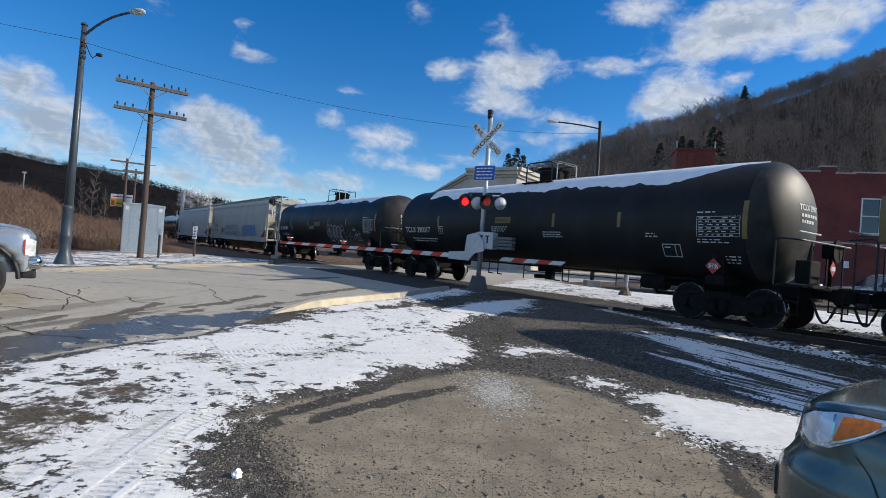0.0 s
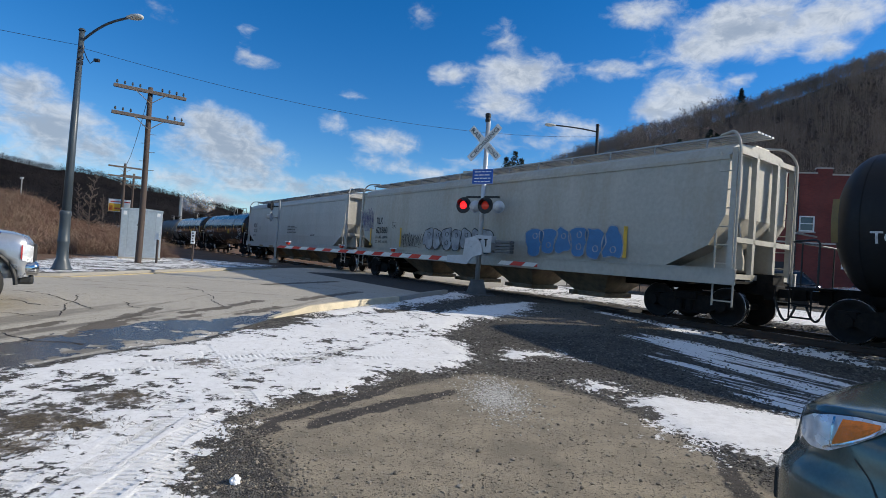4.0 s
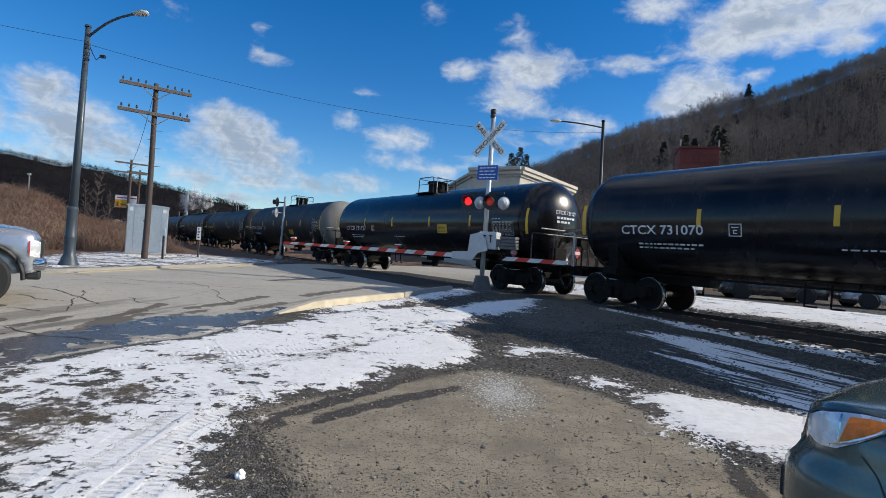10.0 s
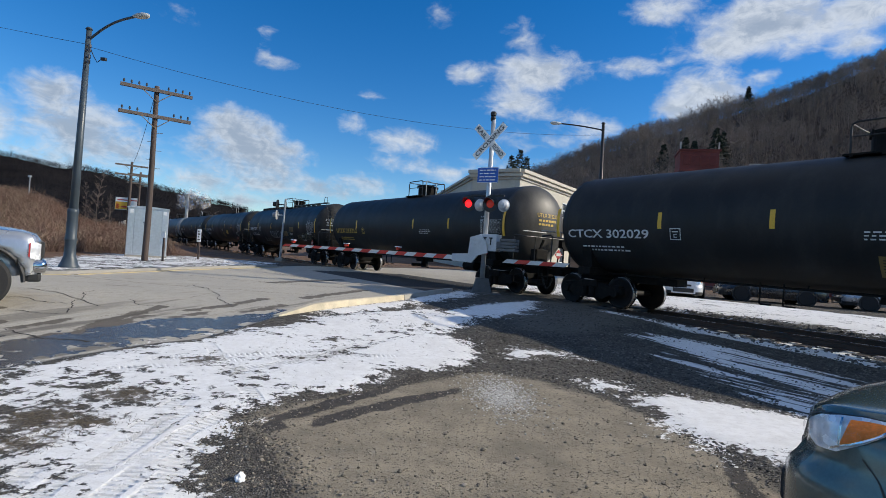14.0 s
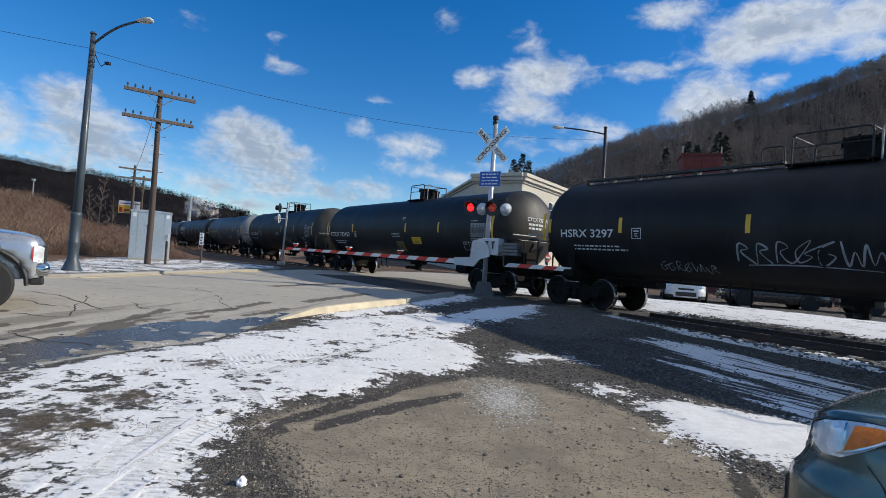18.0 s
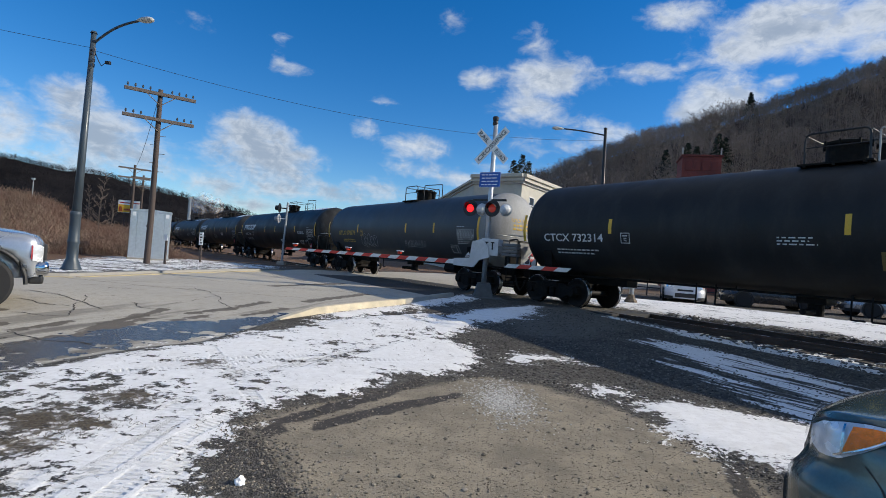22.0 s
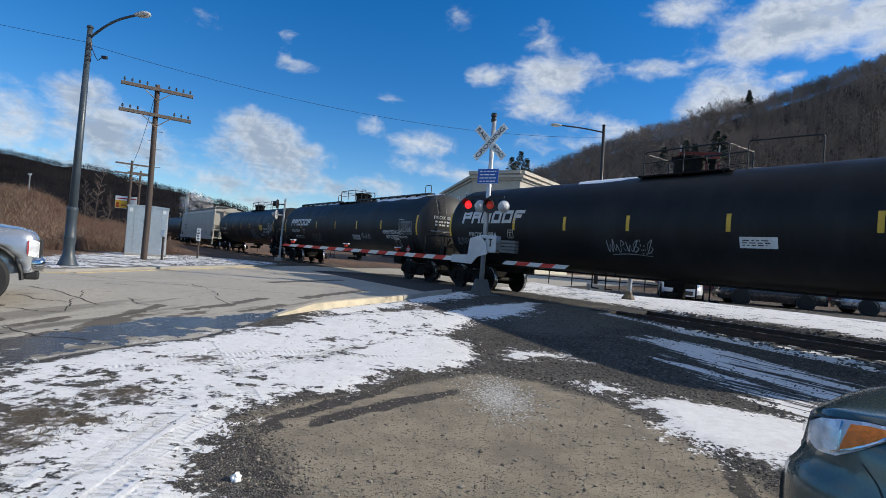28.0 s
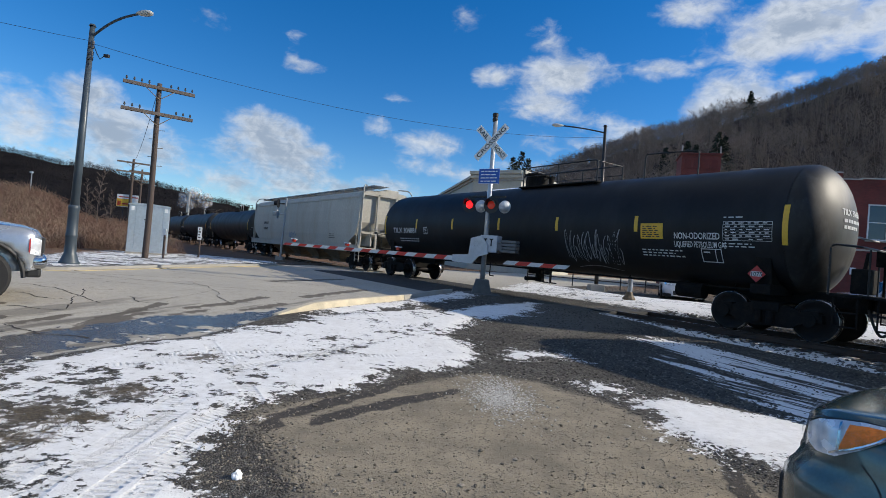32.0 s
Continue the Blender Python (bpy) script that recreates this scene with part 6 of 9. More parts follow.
def kerb():
    pts = [Vector(p) for p in ((-3.05, 9.62), (-2.62, 10.5), (-2.14, 11.37), (-1.62, 12.3), (-1.09, 13.23), (-0.72, 14.5), (-0.31, 15.88), (0.15, 17.2))]
    paint = material("worn_yellow_kerb_paint", (0.56, 0.49, 0.36), 0.8, vary=0.2, scale=3, bump=0.25, bump_scale=50, stain=(0.42, 0.38, 0.3), stain_amount=0.7, stain_scale=4)
    k = thing("kerb", "yellow-painted concrete kerb, dusted with snow", "kerb", kind="structure")
    for i, (a, b) in enumerate(zip(pts, pts[1:])):
        d = (b - a).normalized()
        nn = Vector((-d.y, d.x))
        z0 = lot_height(a.x, a.y)
        z1 = lot_height(b.x, b.y)
        bm = bmesh.new()
        h = 0.13 if i > 0 else 0.07
        ring = []
        for p, z, hh in ((a, z0, h if i else 0.01), (b, z1, 0.13)):
            ring.append([bm.verts.new((*(p + nn * q), z + w)) for q, w in ((0.04, -0.15), (0.03, hh - 0.02), (0.0, hh), (-0.14, hh + 0.005), (-0.17, -0.15))])
        for j in range(4):
            bm.faces.new((ring[0][j], ring[1][j], ring[1][j + 1], ring[0][j + 1]))
        bm.faces.new(ring[0])
        bm.faces.new(ring[1][::-1])
        bmesh.ops.recalc_face_normals(bm, faces=bm.faces)
        part("kerb_stone", bm, paint if i < 4 else M_CONCRETE, k, "" if i else "yellow-painted sloping kerb end")


def far_kerb():
    """Low concrete kerb of the far verge, its yellow edge line worn."""
    pts = [Vector(p) for p in ((-16.0, 10.9), (-14.2, 11.4), (-12.4, 11.9), (-10.62, 12.8), (-9.8, 13.75), (-9.6, 16.5), (-9.36, 19.51), (-8.9, 23.0), (-8.4, 26.5))]
    line = material("worn_yellow_road_line", (0.44, 0.36, 0.2), 0.8, vary=0.2, scale=3, bump=0.1, stain=(0.36, 0.33, 0.27), stain_amount=0.95, stain_scale=2.5)
    k = thing("kerb", "low concrete kerb with a worn yellow line", "kerb", kind="structure")
    for a, b in zip(pts, pts[1:]):
        d = (b - a).normalized()
        n = Vector((-d.y, d.x))
        for name, off, half, h, mat in (("kerb_stone", 0.1, 0.1, 0.075, M_CONCRETE), ("edge_line", -0.25, 0.06, 0.012, line)):
            bm = bmesh.new()
            prism(bm, [tuple(a + n * (off - half)), tuple(b + n * (off - half)), tuple(b + n * (off + half)), tuple(a + n * (off + half))], -0.1, h, "XY")
            bmesh.ops.translate(bm, vec=(0, 0, (ground_height(a.x, a.y) + ground_height(b.x, b.y)) / 2), verts=bm.verts)
            part(name, bm, mat, k)


far_kerb()

kerb()

CRACKS = [[(-7.60, 9.20), (-6.81, 10.21), (-5.74, 12.04)], [(-4.45, 9.40), (-3.95, 10.41), (-3.16, 11.56)], [(-9.2, 13.2), (-6.0, 12.6), (-2.6, 12.9)],
          [(-8.6, 16.5), (-5.2, 15.8), (-1.6, 15.6)], [(-8.8, 11.6), (-6.2, 13.6), (-4.6, 17.2), (-3.4, 19.8)], [(-5.3, 9.8), (-4.9, 13.0), (-2.9, 17.0)], [(-9.3, 9.4), (-7.7, 10.5), (-7.2, 12.4)]]
LONG_CRACKS = [[(-7.96, 10.32), (-7.21, 9.92), (-6.77, 9.67), (-5.78, 9.13)],
               [(-7.07, 10.67), (-6.66, 9.76), (-6.33, 9.05), (-5.97, 8.5), (-5.96, 8.19), (-6.81, 8.22)],
               [(-7.55, 9.09), (-7.43, 9.38), (-6.76, 9.05), (-6.35, 9.03)],
               [(-5.93, 9.96), (-5.64, 9.63), (-5.2, 9.51), (-5.06, 9.72)],
               [(-5.15, 12.0), (-4.62, 10.94), (-4.05, 10.26), (-3.87, 10.38)],
               [(-5.89, 7.14), (-5.54, 6.98), (-5.1, 6.81), (-4.73, 6.8), (-4.42, 6.73)],
               [(-10.36, 13.3), (-9.18, 13.29), (-7.81, 13.93), (-6.43, 14.97)],
               [(-7.51, 11.79), (-6.6, 11.81), (-6.26, 13.26), (-5.34, 12.23)],
               [(-8.38, 23.69), (-6.05, 20.15), (-4.11, 17.89), (-2.62, 16.47)],
               [(-5.32, 8.2), (-5.16, 8.65), (-4.91, 9.14)]]


def road_cracks():
    verts, faces = [], []
    for line in CRACKS + LONG_CRACKS:
        pts = []
        for (x0, y0), (x1, y1) in zip(line, line[1:]):
            n = 14
            for i in range(n):
                t = i / n
                x, y = x0 + (x1 - x0) * t, y0 + (y1 - y0) * t
                pts.append((x + 0.14 * noise.noise((x * 2.1, y * 2.1, 7)) + 0.05 * noise.noise((x * 9, y * 9, 3)), y + 0.14 * noise.noise((x * 2.1, y * 2.1, 17)) + 0.05 * noise.noise((x * 9, y * 9, 13))))
        for i, (x, y) in enumerate(pts):
            w = 0.008 + 0.022 * abs(noise.noise((x * 3, y * 3, 9)))
            z = ground_height(x, y) + 0.004
            verts += [(x, y - w, z), (x + w * 0.5, y + w, z)]
            if i:
                k = len(verts)
                faces.append((k - 4, k - 2, k - 1, k - 3))
    me = bpy.data.meshes.new("road_cracks")
    me.from_pydata(verts, [], faces)
    me.materials.append(material("crack_dirt", (0.035, 0.03, 0.026), 0.95, bump=0.2))
    tagged(new("road_cracks", me), "dark branching cracks in the concrete road", "cracks", kind="stuff")


road_cracks()


def crossing_signal():
    """Mast with crossbuck, blue sign, flashing lights and the lowered gate."""
    R = Vector((0.5, 0.866, 0))                       # along the road
    face = math.degrees(math.atan2(-R.y, -R.x)) + 90  # the sign's front looks back down the road
    sig = thing("crossing_signal", "grey railroad crossing signal with crossbuck, red lights and lowered gate", "crossing signal", pose(1.27, 17.97, 0))
    bm = bmesh.new()
    prism(bm, [(-0.34, 0.0), (0.34, 0.0), (0.3, 0.12), (0.2, 0.5), (-0.2, 0.5), (-0.3, 0.12)], -0.28, 0.28)
    box(bm, -0.62, 0.62, -0.5, 0.5, -0.25, 0.03, 0.02)
    lit(sig, "pedestal", bm, material("dark_cast_pedestal", (0.1, 0.105, 0.11), 0.7, vary=0.2, bump=0.2), "flared cast base on a concrete pad")
    bm = bmesh.new()
    rod(bm, (0, 0, 0.4), (0.02, 0, 5.9), 0.085, 0.075, 20)
    lit(sig, "mast", bm, M_GALV, "galvanized round mast", shade=True)
    bm = bmesh.new()
    lathe(bm, [(5.84, 0.05), (5.86, 0.085), (5.93, 0.095), (6.0, 0.07), (6.03, 0.095), (6.12, 0.1), (6.15, 0.08), (6.16, 0.01)], 20, "Z")
    lit(sig, "bell", bm, M_BLACK, "small dark warning bell")
    turn = pose(0, 0, 0, 0, 0, face)

    def on_face(bm, depth, lean=0.0, z=0.0, x=0.0):
        """From the XY plane to the sign's upright plane, set forward of the mast."""
        m = pose(0, 0, 0, 0, 0, math.degrees(math.atan2(R.y, R.x)) - 90) @ Matrix.Translation((x, -depth, z)) @ pose(0, 0, 0, 90, 0, 0) @ pose(0, 0, 0, 0, 0, lean)
        bmesh.ops.transform(bm, matrix=m, verts=bm.verts)
    for lean, text, off in ((-45, "RAIL   ROAD", 0.13), (45, "CROSSING", 0.16)):
        bm = bmesh.new()
        box(bm, -0.76, 0.76, -0.12, 0.12, -0.012, 0.012, 0.004)
        on_face(bm, off, lean, 5.12)
        blade = lit(sig, "crossbuck_blade", bm, M_SIGN_WHITE, "white crossbuck blade with black letters")
        for word, cx in ((("RAIL", -0.45), ("ROAD", 0.45)) if lean < 0 else (("CROSSING", 0.0),)):
            bm = letters(word, 0.205, "CENTER")
            sp = max(v.co.x for v in bm.verts) - min(v.co.x for v in bm.verts)
            for v in bm.verts:
                v.co.x = v.co.x * (0.5 if lean < 0 else 1.34) / sp + cx
                v.co.y -= 0.072
                v.co.z = 0.016
            on_face(bm, off, lean, 5.12)
            lit(blade, "lettering", bm, M_BLACK_TEXT)
    bm = bmesh.new()
    box(bm, -0.38, 0.38, -0.26, 0.26, -0.01, 0.01, 0.004)
    on_face(bm, 0.12, 0, 3.98)
    plate = lit(sig, "information_sign", bm, M_SIGN_BLUE, "blue rectangular information sign")
    rng = random.Random(4)
    bm = bmesh.new()
    for k in range(4):
        u = -0.3
        while u < 0.28:
            w = min(rng.uniform(0.08, 0.2), 0.3 - u)
            box(bm, u, u + w, 0.145 - k * 0.11, 0.178 - k * 0.11, 0.012, 0.015)
            u += w + 0.03
    on_face(bm, 0.12, 0, 3.98)
    lit(plate, "sign_lines", bm, M_SIGN_WHITE)
    for q in (0.36, -0.36):
        bm = bmesh.new()
        box(bm, -0.37, 0.37, q * 0.7 - 0.006, q * 0.7 + 0.006, 0.012, 0.014)
        on_face(bm, 0.12, 0, 3.98)
        lit(plate, "sign_border", bm, M_SIGN_WHITE)
    # lights: two towards the viewer, two back to back with them
    bm = bmesh.new()
    box(bm, -0.62, 0.62, -0.035, 0.035, -0.035, 0.035, 0.01)
    on_face(bm, 0.0, 0, 3.3)
    lit(sig, "light_arm", bm, M_BLACK, "black cross arm")
    for x, mat, strong in ((-0.62, M_LIT_RED, 1), (0.2, M_HALF_RED, 0)):
        bm = bmesh.new()
        lathe(bm, [(0.0, 0.27), (0.02, 0.28), (0.02, 0.14), (0.0, 0.13)], 32, "Z")
        lathe(bm, [(-0.02, 0.02), (-0.2, 0.1), (-0.02, 0.14), (0.02, 0.14)], 24, "Z")
        on_face(bm, 0.16, 0, 3.0, x)
        lamp = lit(sig, "flasher", bm, M_BLACK, "round black flashing light unit")
        bm = bmesh.new()
        lathe(bm, [(0.03, 0.138), (0.05, 0.105), (0.065, 0.055), (0.07, 0.005)], 28, "Z")
        on_face(bm, 0.16, 0, 3.0, x)
        lit(lamp, "lens", bm, mat, "red lens, brightly lit" if strong else "red lens, dimly lit")
        bm = bmesh.new()
        for i in range(16):
            a0, a1 = math.pi * (i / 16), math.pi * ((i + 1) / 16)
            vs = [bm.verts.new(p) for p in ((0.17 * math.cos(a0), 0.17 * math.sin(a0), 0.02), (0.17 * math.cos(a1), 0.17 * math.sin(a1), 0.02),
                                            (0.175 * math.cos(a1), 0.175 * math.sin(a1), 0.1 + 0.2 * math.sin(a1)), (0.175 * math.cos(a0), 0.175 * math.sin(a0), 0.1 + 0.2 * math.sin(a0)))]
            bm.faces.new(vs)
        on_face(bm, 0.16, 0, 3.0, x)
        lit(lamp, "hood", bm, M_BLACK)
    for x in (-0.26, 0.62):
        bm = bmesh.new()
        lathe(bm, [(-0.02, 0.2), (0.0, 0.215), (0.02, 0.19), (0.12, 0.165), (0.2, 0.1), (0.23, 0.01)], 28, "Z")
        on_face(bm, 0.02, 0, 2.97, x)
        lit(sig, "flasher_back", bm, material("pale_grey_lamp_back", (0.55, 0.56, 0.57), 0.45, vary=0.15), "pale back of a light facing away")
    # gate drive, arms and counterweights
    A = Vector((-0.87, 0.49, 0))
    ma = pose(0, 0, 0, 0, 0, math.degrees(math.atan2(A.y, A.x)))

    def along(bm):
        bmesh.ops.transform(bm, matrix=ma, verts=bm.verts)
    white = material("gate_drive_paint", (0.55, 0.56, 0.57), 0.5, vary=0.1, stain=(0.3, 0.28, 0.25), stain_amount=0.4)
    bm = bmesh.new()
    box(bm, -0.62, 0.0, 0.02, 0.42, 1.42, 1.98, 0.03)
    along(bm)
    drive = lit(sig, "gate_drive", bm, white, "pale grey gate drive box")
    bm = bmesh.new()
    for u in (-0.42, -0.2):
        box(bm, u - 0.02, u + 0.02, 0.42, 0.44, 1.62, 1.86)
        box(bm, u - 0.06, u + 0.06, 0.42, 0.44, 1.83, 1.87)
    along(bm)
    lit(drive, "latch", bm, M_BLACK)
    bm = bmesh.new()
    prism(bm, [(-0.05, 1.95), (0.3, 1.85), (0.35, 1.3), (0.95, 1.26), (0.95, 1.02), (0.2, 1.0), (0.0, 1.25), (-0.35, 1.36), (-0.3, 1.7)], 0.44, 0.5)
    for k in range(6):
        a = k * math.pi / 3
        rod(bm, (0.1 + 0.09 * math.cos(a), 0.5, 1.68 + 0.09 * math.sin(a)), (0.1 + 0.09 * math.cos(a), 0.53, 1.68 + 0.09 * math.sin(a)), 0.02, sides=6)
    along(bm)
    lit(sig, "gate_bracket", bm, white, "pale cast arm bracket with bolts")
    bm = bmesh.new()
    for k in range(4):
        box(bm, -1.3, -0.75, 0.12, 0.46, 1.44 + k * 0.105, 1.53 + k * 0.105, 0.02)
    box(bm, -0.8, -0.6, 0.2, 0.4, 1.5, 1.75, 0.02)
    along(bm)
    lit(sig, "counterweight", bm, material("dull_cast_weights", (0.13, 0.13, 0.128), 0.65, vary=0.25, bump=0.2), "stacked dark cast counterweights")
    n = 20
    x = 0.9
    for k in range(n):
        bm = bmesh.new()
        L = 0.405
        t = k / n
        h = 0.074 - 0.026 * t
        prism(bm, [(x, 1.14 - h), (x + L, 1.14 - h), (x + L - 0.15, 1.14 + h), (x - 0.15, 1.14 + h)], 0.44, 0.48)
        along(bm)
        lit(sig, "gate_arm_stripe", bm, M_STRIPE_RED if k % 2 else M_STRIPE_WHITE)
        x += L
        if x > 8.7:
            break
    for u in (3.2, 5.6, 8.4):
        bm = bmesh.new()
        rod(bm, (u, 0.4, 1.3), (u, 0.52, 1.3), 0.06, sides=16)
        along(bm)
        lamp = lit(sig, "arm_light", bm, M_DIM_RED, "small red arm light")
        bm = bmesh.new()
        box(bm, u - 0.12, u + 0.12, 0.4, 0.52, 1.345, 1.38, 0.012)
        along(bm)
        lit(lamp, "snow_crust", bm, M_SNOW)
    x = -0.75
    for k in range(5):
        bm = bmesh.new()
        prism(bm, [(x, 1.07), (x - 0.42, 1.07), (x - 0.57, 1.2), (x - 0.15, 1.2)], 0.1, 0.14)
        along(bm)
        lit(sig, "sidewalk_arm_stripe", bm, M_STRIPE_WHITE if k % 2 == 0 else M_STRIPE_RED)
        x -= 0.42
    return sig


crossing_signal()


def street_lamp(base, top, head, label, mat, heavy=True):
    base, top, head = Vector(base), Vector(top), Vector(head)
    ob = thing("street_lamp", label, "street lamp", pose(*base), group="street lamps")
    t, hd = top - base, head - base
    bm = bmesh.new()
    w = 0.13 if heavy else 0.1
    rod(bm, (0, 0, 0.3), t, w, 0.07, 20)
    lit(ob, "post", bm, mat, "tapered steel post", shade=True)
    if heavy:
        bm = bmesh.new()
        lathe(bm, [(0.0, 0.27), (0.08, 0.27), (0.13, 0.235), (0.3, 0.185), (0.36, 0.155), (0.8, 0.145), (0.84, 0.16), (0.9, 0.16), (0.94, 0.143), (1.62, 0.137), (1.66, 0.152), (1.74, 0.152), (1.78, 0.13)], 24, "Z")
        lit(ob, "base", bm, mat, "stepped round cast base", shade=True)
    else:
        bm = bmesh.new()
        box(bm, -0.34, 0.34, -0.34, 0.34, -0.1, 0.32, 0.03)
        lit(ob, "base", bm, M_CONCRETE, "concrete base block")
    bm = bmesh.new()
    a, mid = t + Vector((0, 0, -0.32)), None
    pts = []
    for i in range(13):
        u = i / 12
        pts.append(a + (hd - a) * u + Vector((0, 0, (hd.z - a.z) * 0.28 * math.sin(math.pi * u) * (1 - 0.3 * u))))
    pipe(bm, pts, 0.035, 8)
    lit(ob, "arm", bm, mat, "curved lamp arm")
    bm = bmesh.new()
    d = (hd - t)
    d.z = 0
    d.normalize()
    lathe(bm, [(-0.22, 0.04), (-0.15, 0.07), (0.0, 0.115), (0.16, 0.125), (0.28, 0.09), (0.34, 0.02)], 20, "X")
    for v in bm.verts:
        v.co.z *= 0.62 if v.co.z > 0 else 0.75
    m = Matrix.Translation(hd) @ pose(0, 0, 0, 0, 0, math.degrees(math.atan2(d.y, d.x)))
    bmesh.ops.transform(bm, matrix=m, verts=bm.verts)
    lit(ob, "lamp_head", bm, material("pale_lamp_housing", (0.5, 0.5, 0.47), 0.45, vary=0.1), "pale cobra-head lamp housing", shade=True)
    bm = bmesh.new()
    rod(bm, t, t + Vector((0, 0, 0.06)), 0.1, 0.07, 14)
    lit(ob, "cap", bm, mat)
    return ob, t


lamp, t = street_lamp((-11.16, 15.7, 0.0), (-11.1, 15.7, 7.15), (-9.38, 15.3, 7.5), "dark green street lamp with curved arm beside the road", M_POLE_GREEN)
for z in (6.15, 6.3, 6.5, 6.62):
    bm = bmesh.new()
    rod(bm, (0.06, -0.08, z), (0.2, -0.12, z), 0.03)
    rod(bm, (0.2, -0.12, z - 0.05), (0.2, -0.12, z + 0.05), 0.045)
    part("insulator", bm, M_INSUL, lamp, "dark cable insulator")
bm = bmesh.new()
box(bm, 0.55, 0.7, -0.14, -0.05, 6.22, 6.31, 0.015, pose(0, 0, 0))
pipe(bm, [(0.2, -0.12, 6.6), (0.35, -0.12, 6.3), (0.45, -0.12, 6.15), (0.55, -0.1, 6.25)], 0.012, 6)
part("splice_box", bm, M_BLACK, lamp, "small black splice box on a cable loop")
street_lamp((7.38, 25.93, 0.08), (7.24, 26.0, 8.15), (4.95, 25.9, 8.0), "slim dark street lamp behind the track", M_BLACK, False)


def cable(name, a, b, sag, r, label):
    bm = bmesh.new()
    a, b = Vector(a), Vector(b)
    pipe(bm, [a + (b - a) * u - Vector((0, 0, sag * 4 * u * (1 - u))) for u in [i / 24 for i in range(25)]], r, 5)
    tagged(link(name, bm, M_CABLE), label, "cable")


cable("overhead_cable", (-10.98, 15.6, 6.6), (7.24, 26.0, 7.6), 0.75, 0.0065, "thin black cable strung over the road")
cable("overhead_cable", (-24.0, 15.0, 8.6), (-11.2, 15.7, 6.72), 0.15, 0.0065, "thin black cable running to the lamp post")


def utility_pole(x, y, z0, z1, arms, half, label, r=0.13, insul=True):
    ob = thing("utility_pole", label, "utility pole", pose(x, y, z0), group="utility poles")
    h = z1 - z0
    bm = bmesh.new()
    n = 14
    rings = []
    for i in range(n + 1):
        u = i / n
        rr = r * (1 - 0.28 * u)
        rings.append([bm.verts.new((0.05 * noise.noise((u * 2, x, 0)) + rr * math.cos(k * math.pi / 7) * (1 + 0.05 * noise.noise((k, u * 6, x))), rr * math.sin(k * math.pi / 7), h * u)) for k in range(14)])
    for a, b in zip(rings, rings[1:]):
        for k in range(14):
            bm.faces.new((a[k], a[(k + 1) % 14], b[(k + 1) % 14], b[k]))
    bm.faces.new(rings[-1])
    lit(ob, "pole", bm, M_WOOD_POLE, "weathered round timber pole", shade=True)
    rot = math.degrees(math.atan2(N2.y, N2.x))
    for z in arms:
        zz = z - z0
        bm = bmesh.new()
        box(bm, -half, half, -0.06 - r, 0.06 - r, zz - 0.07, zz + 0.07, 0.012, pose(0, 0, 0, 0, 0, rot))
        arm = lit(ob, "crossarm", bm, M_WOOD_ARM, "grey timber crossarm")
        bm = bmesh.new()
        for sgn in (-1, 1):
            made = rod(bm, (sgn * 0.55, -r - 0.05, zz - 0.06), (0, -r - 0.05, zz - 0.5), 0.016, sides=6)
        bmesh.ops.transform(bm, matrix=pose(0, 0, 0, 0, 0, rot), verts=bm.verts)
        lit(arm, "brace", bm, M_RUST)
        if insul:
            for k in range(10):
                u = -half + 0.12 + k * (2 * half - 0.24) / 9
                if abs(u) < 0.16 or (zz < h - 0.8 and k in (3, 6)):
                    continue
                bm = bmesh.new()
                lathe(bm, [(zz + 0.06, 0.012), (zz + 0.12, 0.014), (zz + 0.13, 0.04), (zz + 0.18, 0.045), (zz + 0.2, 0.03), (zz + 0.23, 0.035), (zz + 0.25, 0.01)], 10, "Z")
                bmesh.ops.translate(bm, vec=(u, -r, 0), verts=bm.verts)
                bmesh.ops.transform(bm, matrix=pose(0, 0, 0, 0, 0, rot), verts=bm.verts)
                lit(arm, "insulator", bm, M_INSUL)
    if insul:
        for i in range(7):
            bm = bmesh.new()
            z = 3.6 + i * 0.38
            sgn = 1 if i % 2 else -1
            rod(bm, (0, 0, z), (sgn * 0.32, 0.1, z + 0.02), 0.011, sides=6)
            lit(ob, "step_iron", bm, M_RUST)
    return ob


utility_pole(-12.8, 22.5, 0.0, 7.5, (7.28, 6.18), 1.36, "weathered timber utility pole with two crossarms")
utility_pole(-29.1, 48.0, 2.0, 7.6, (7.25, 6.4), 1.3, "distant timber utility pole with crossarms", 0.14, False)
utility_pole(-35.3, 60.0, 2.5, 8.1, (7.8, 6.8), 1.3, "distant timber utility pole with crossarms", 0.14, False)
cable("pole_wire", (-12.9, 22.6, 7.4), (-29.1, 48.0, 7.4), 0.6, 0.012, "thin wire between utility poles")


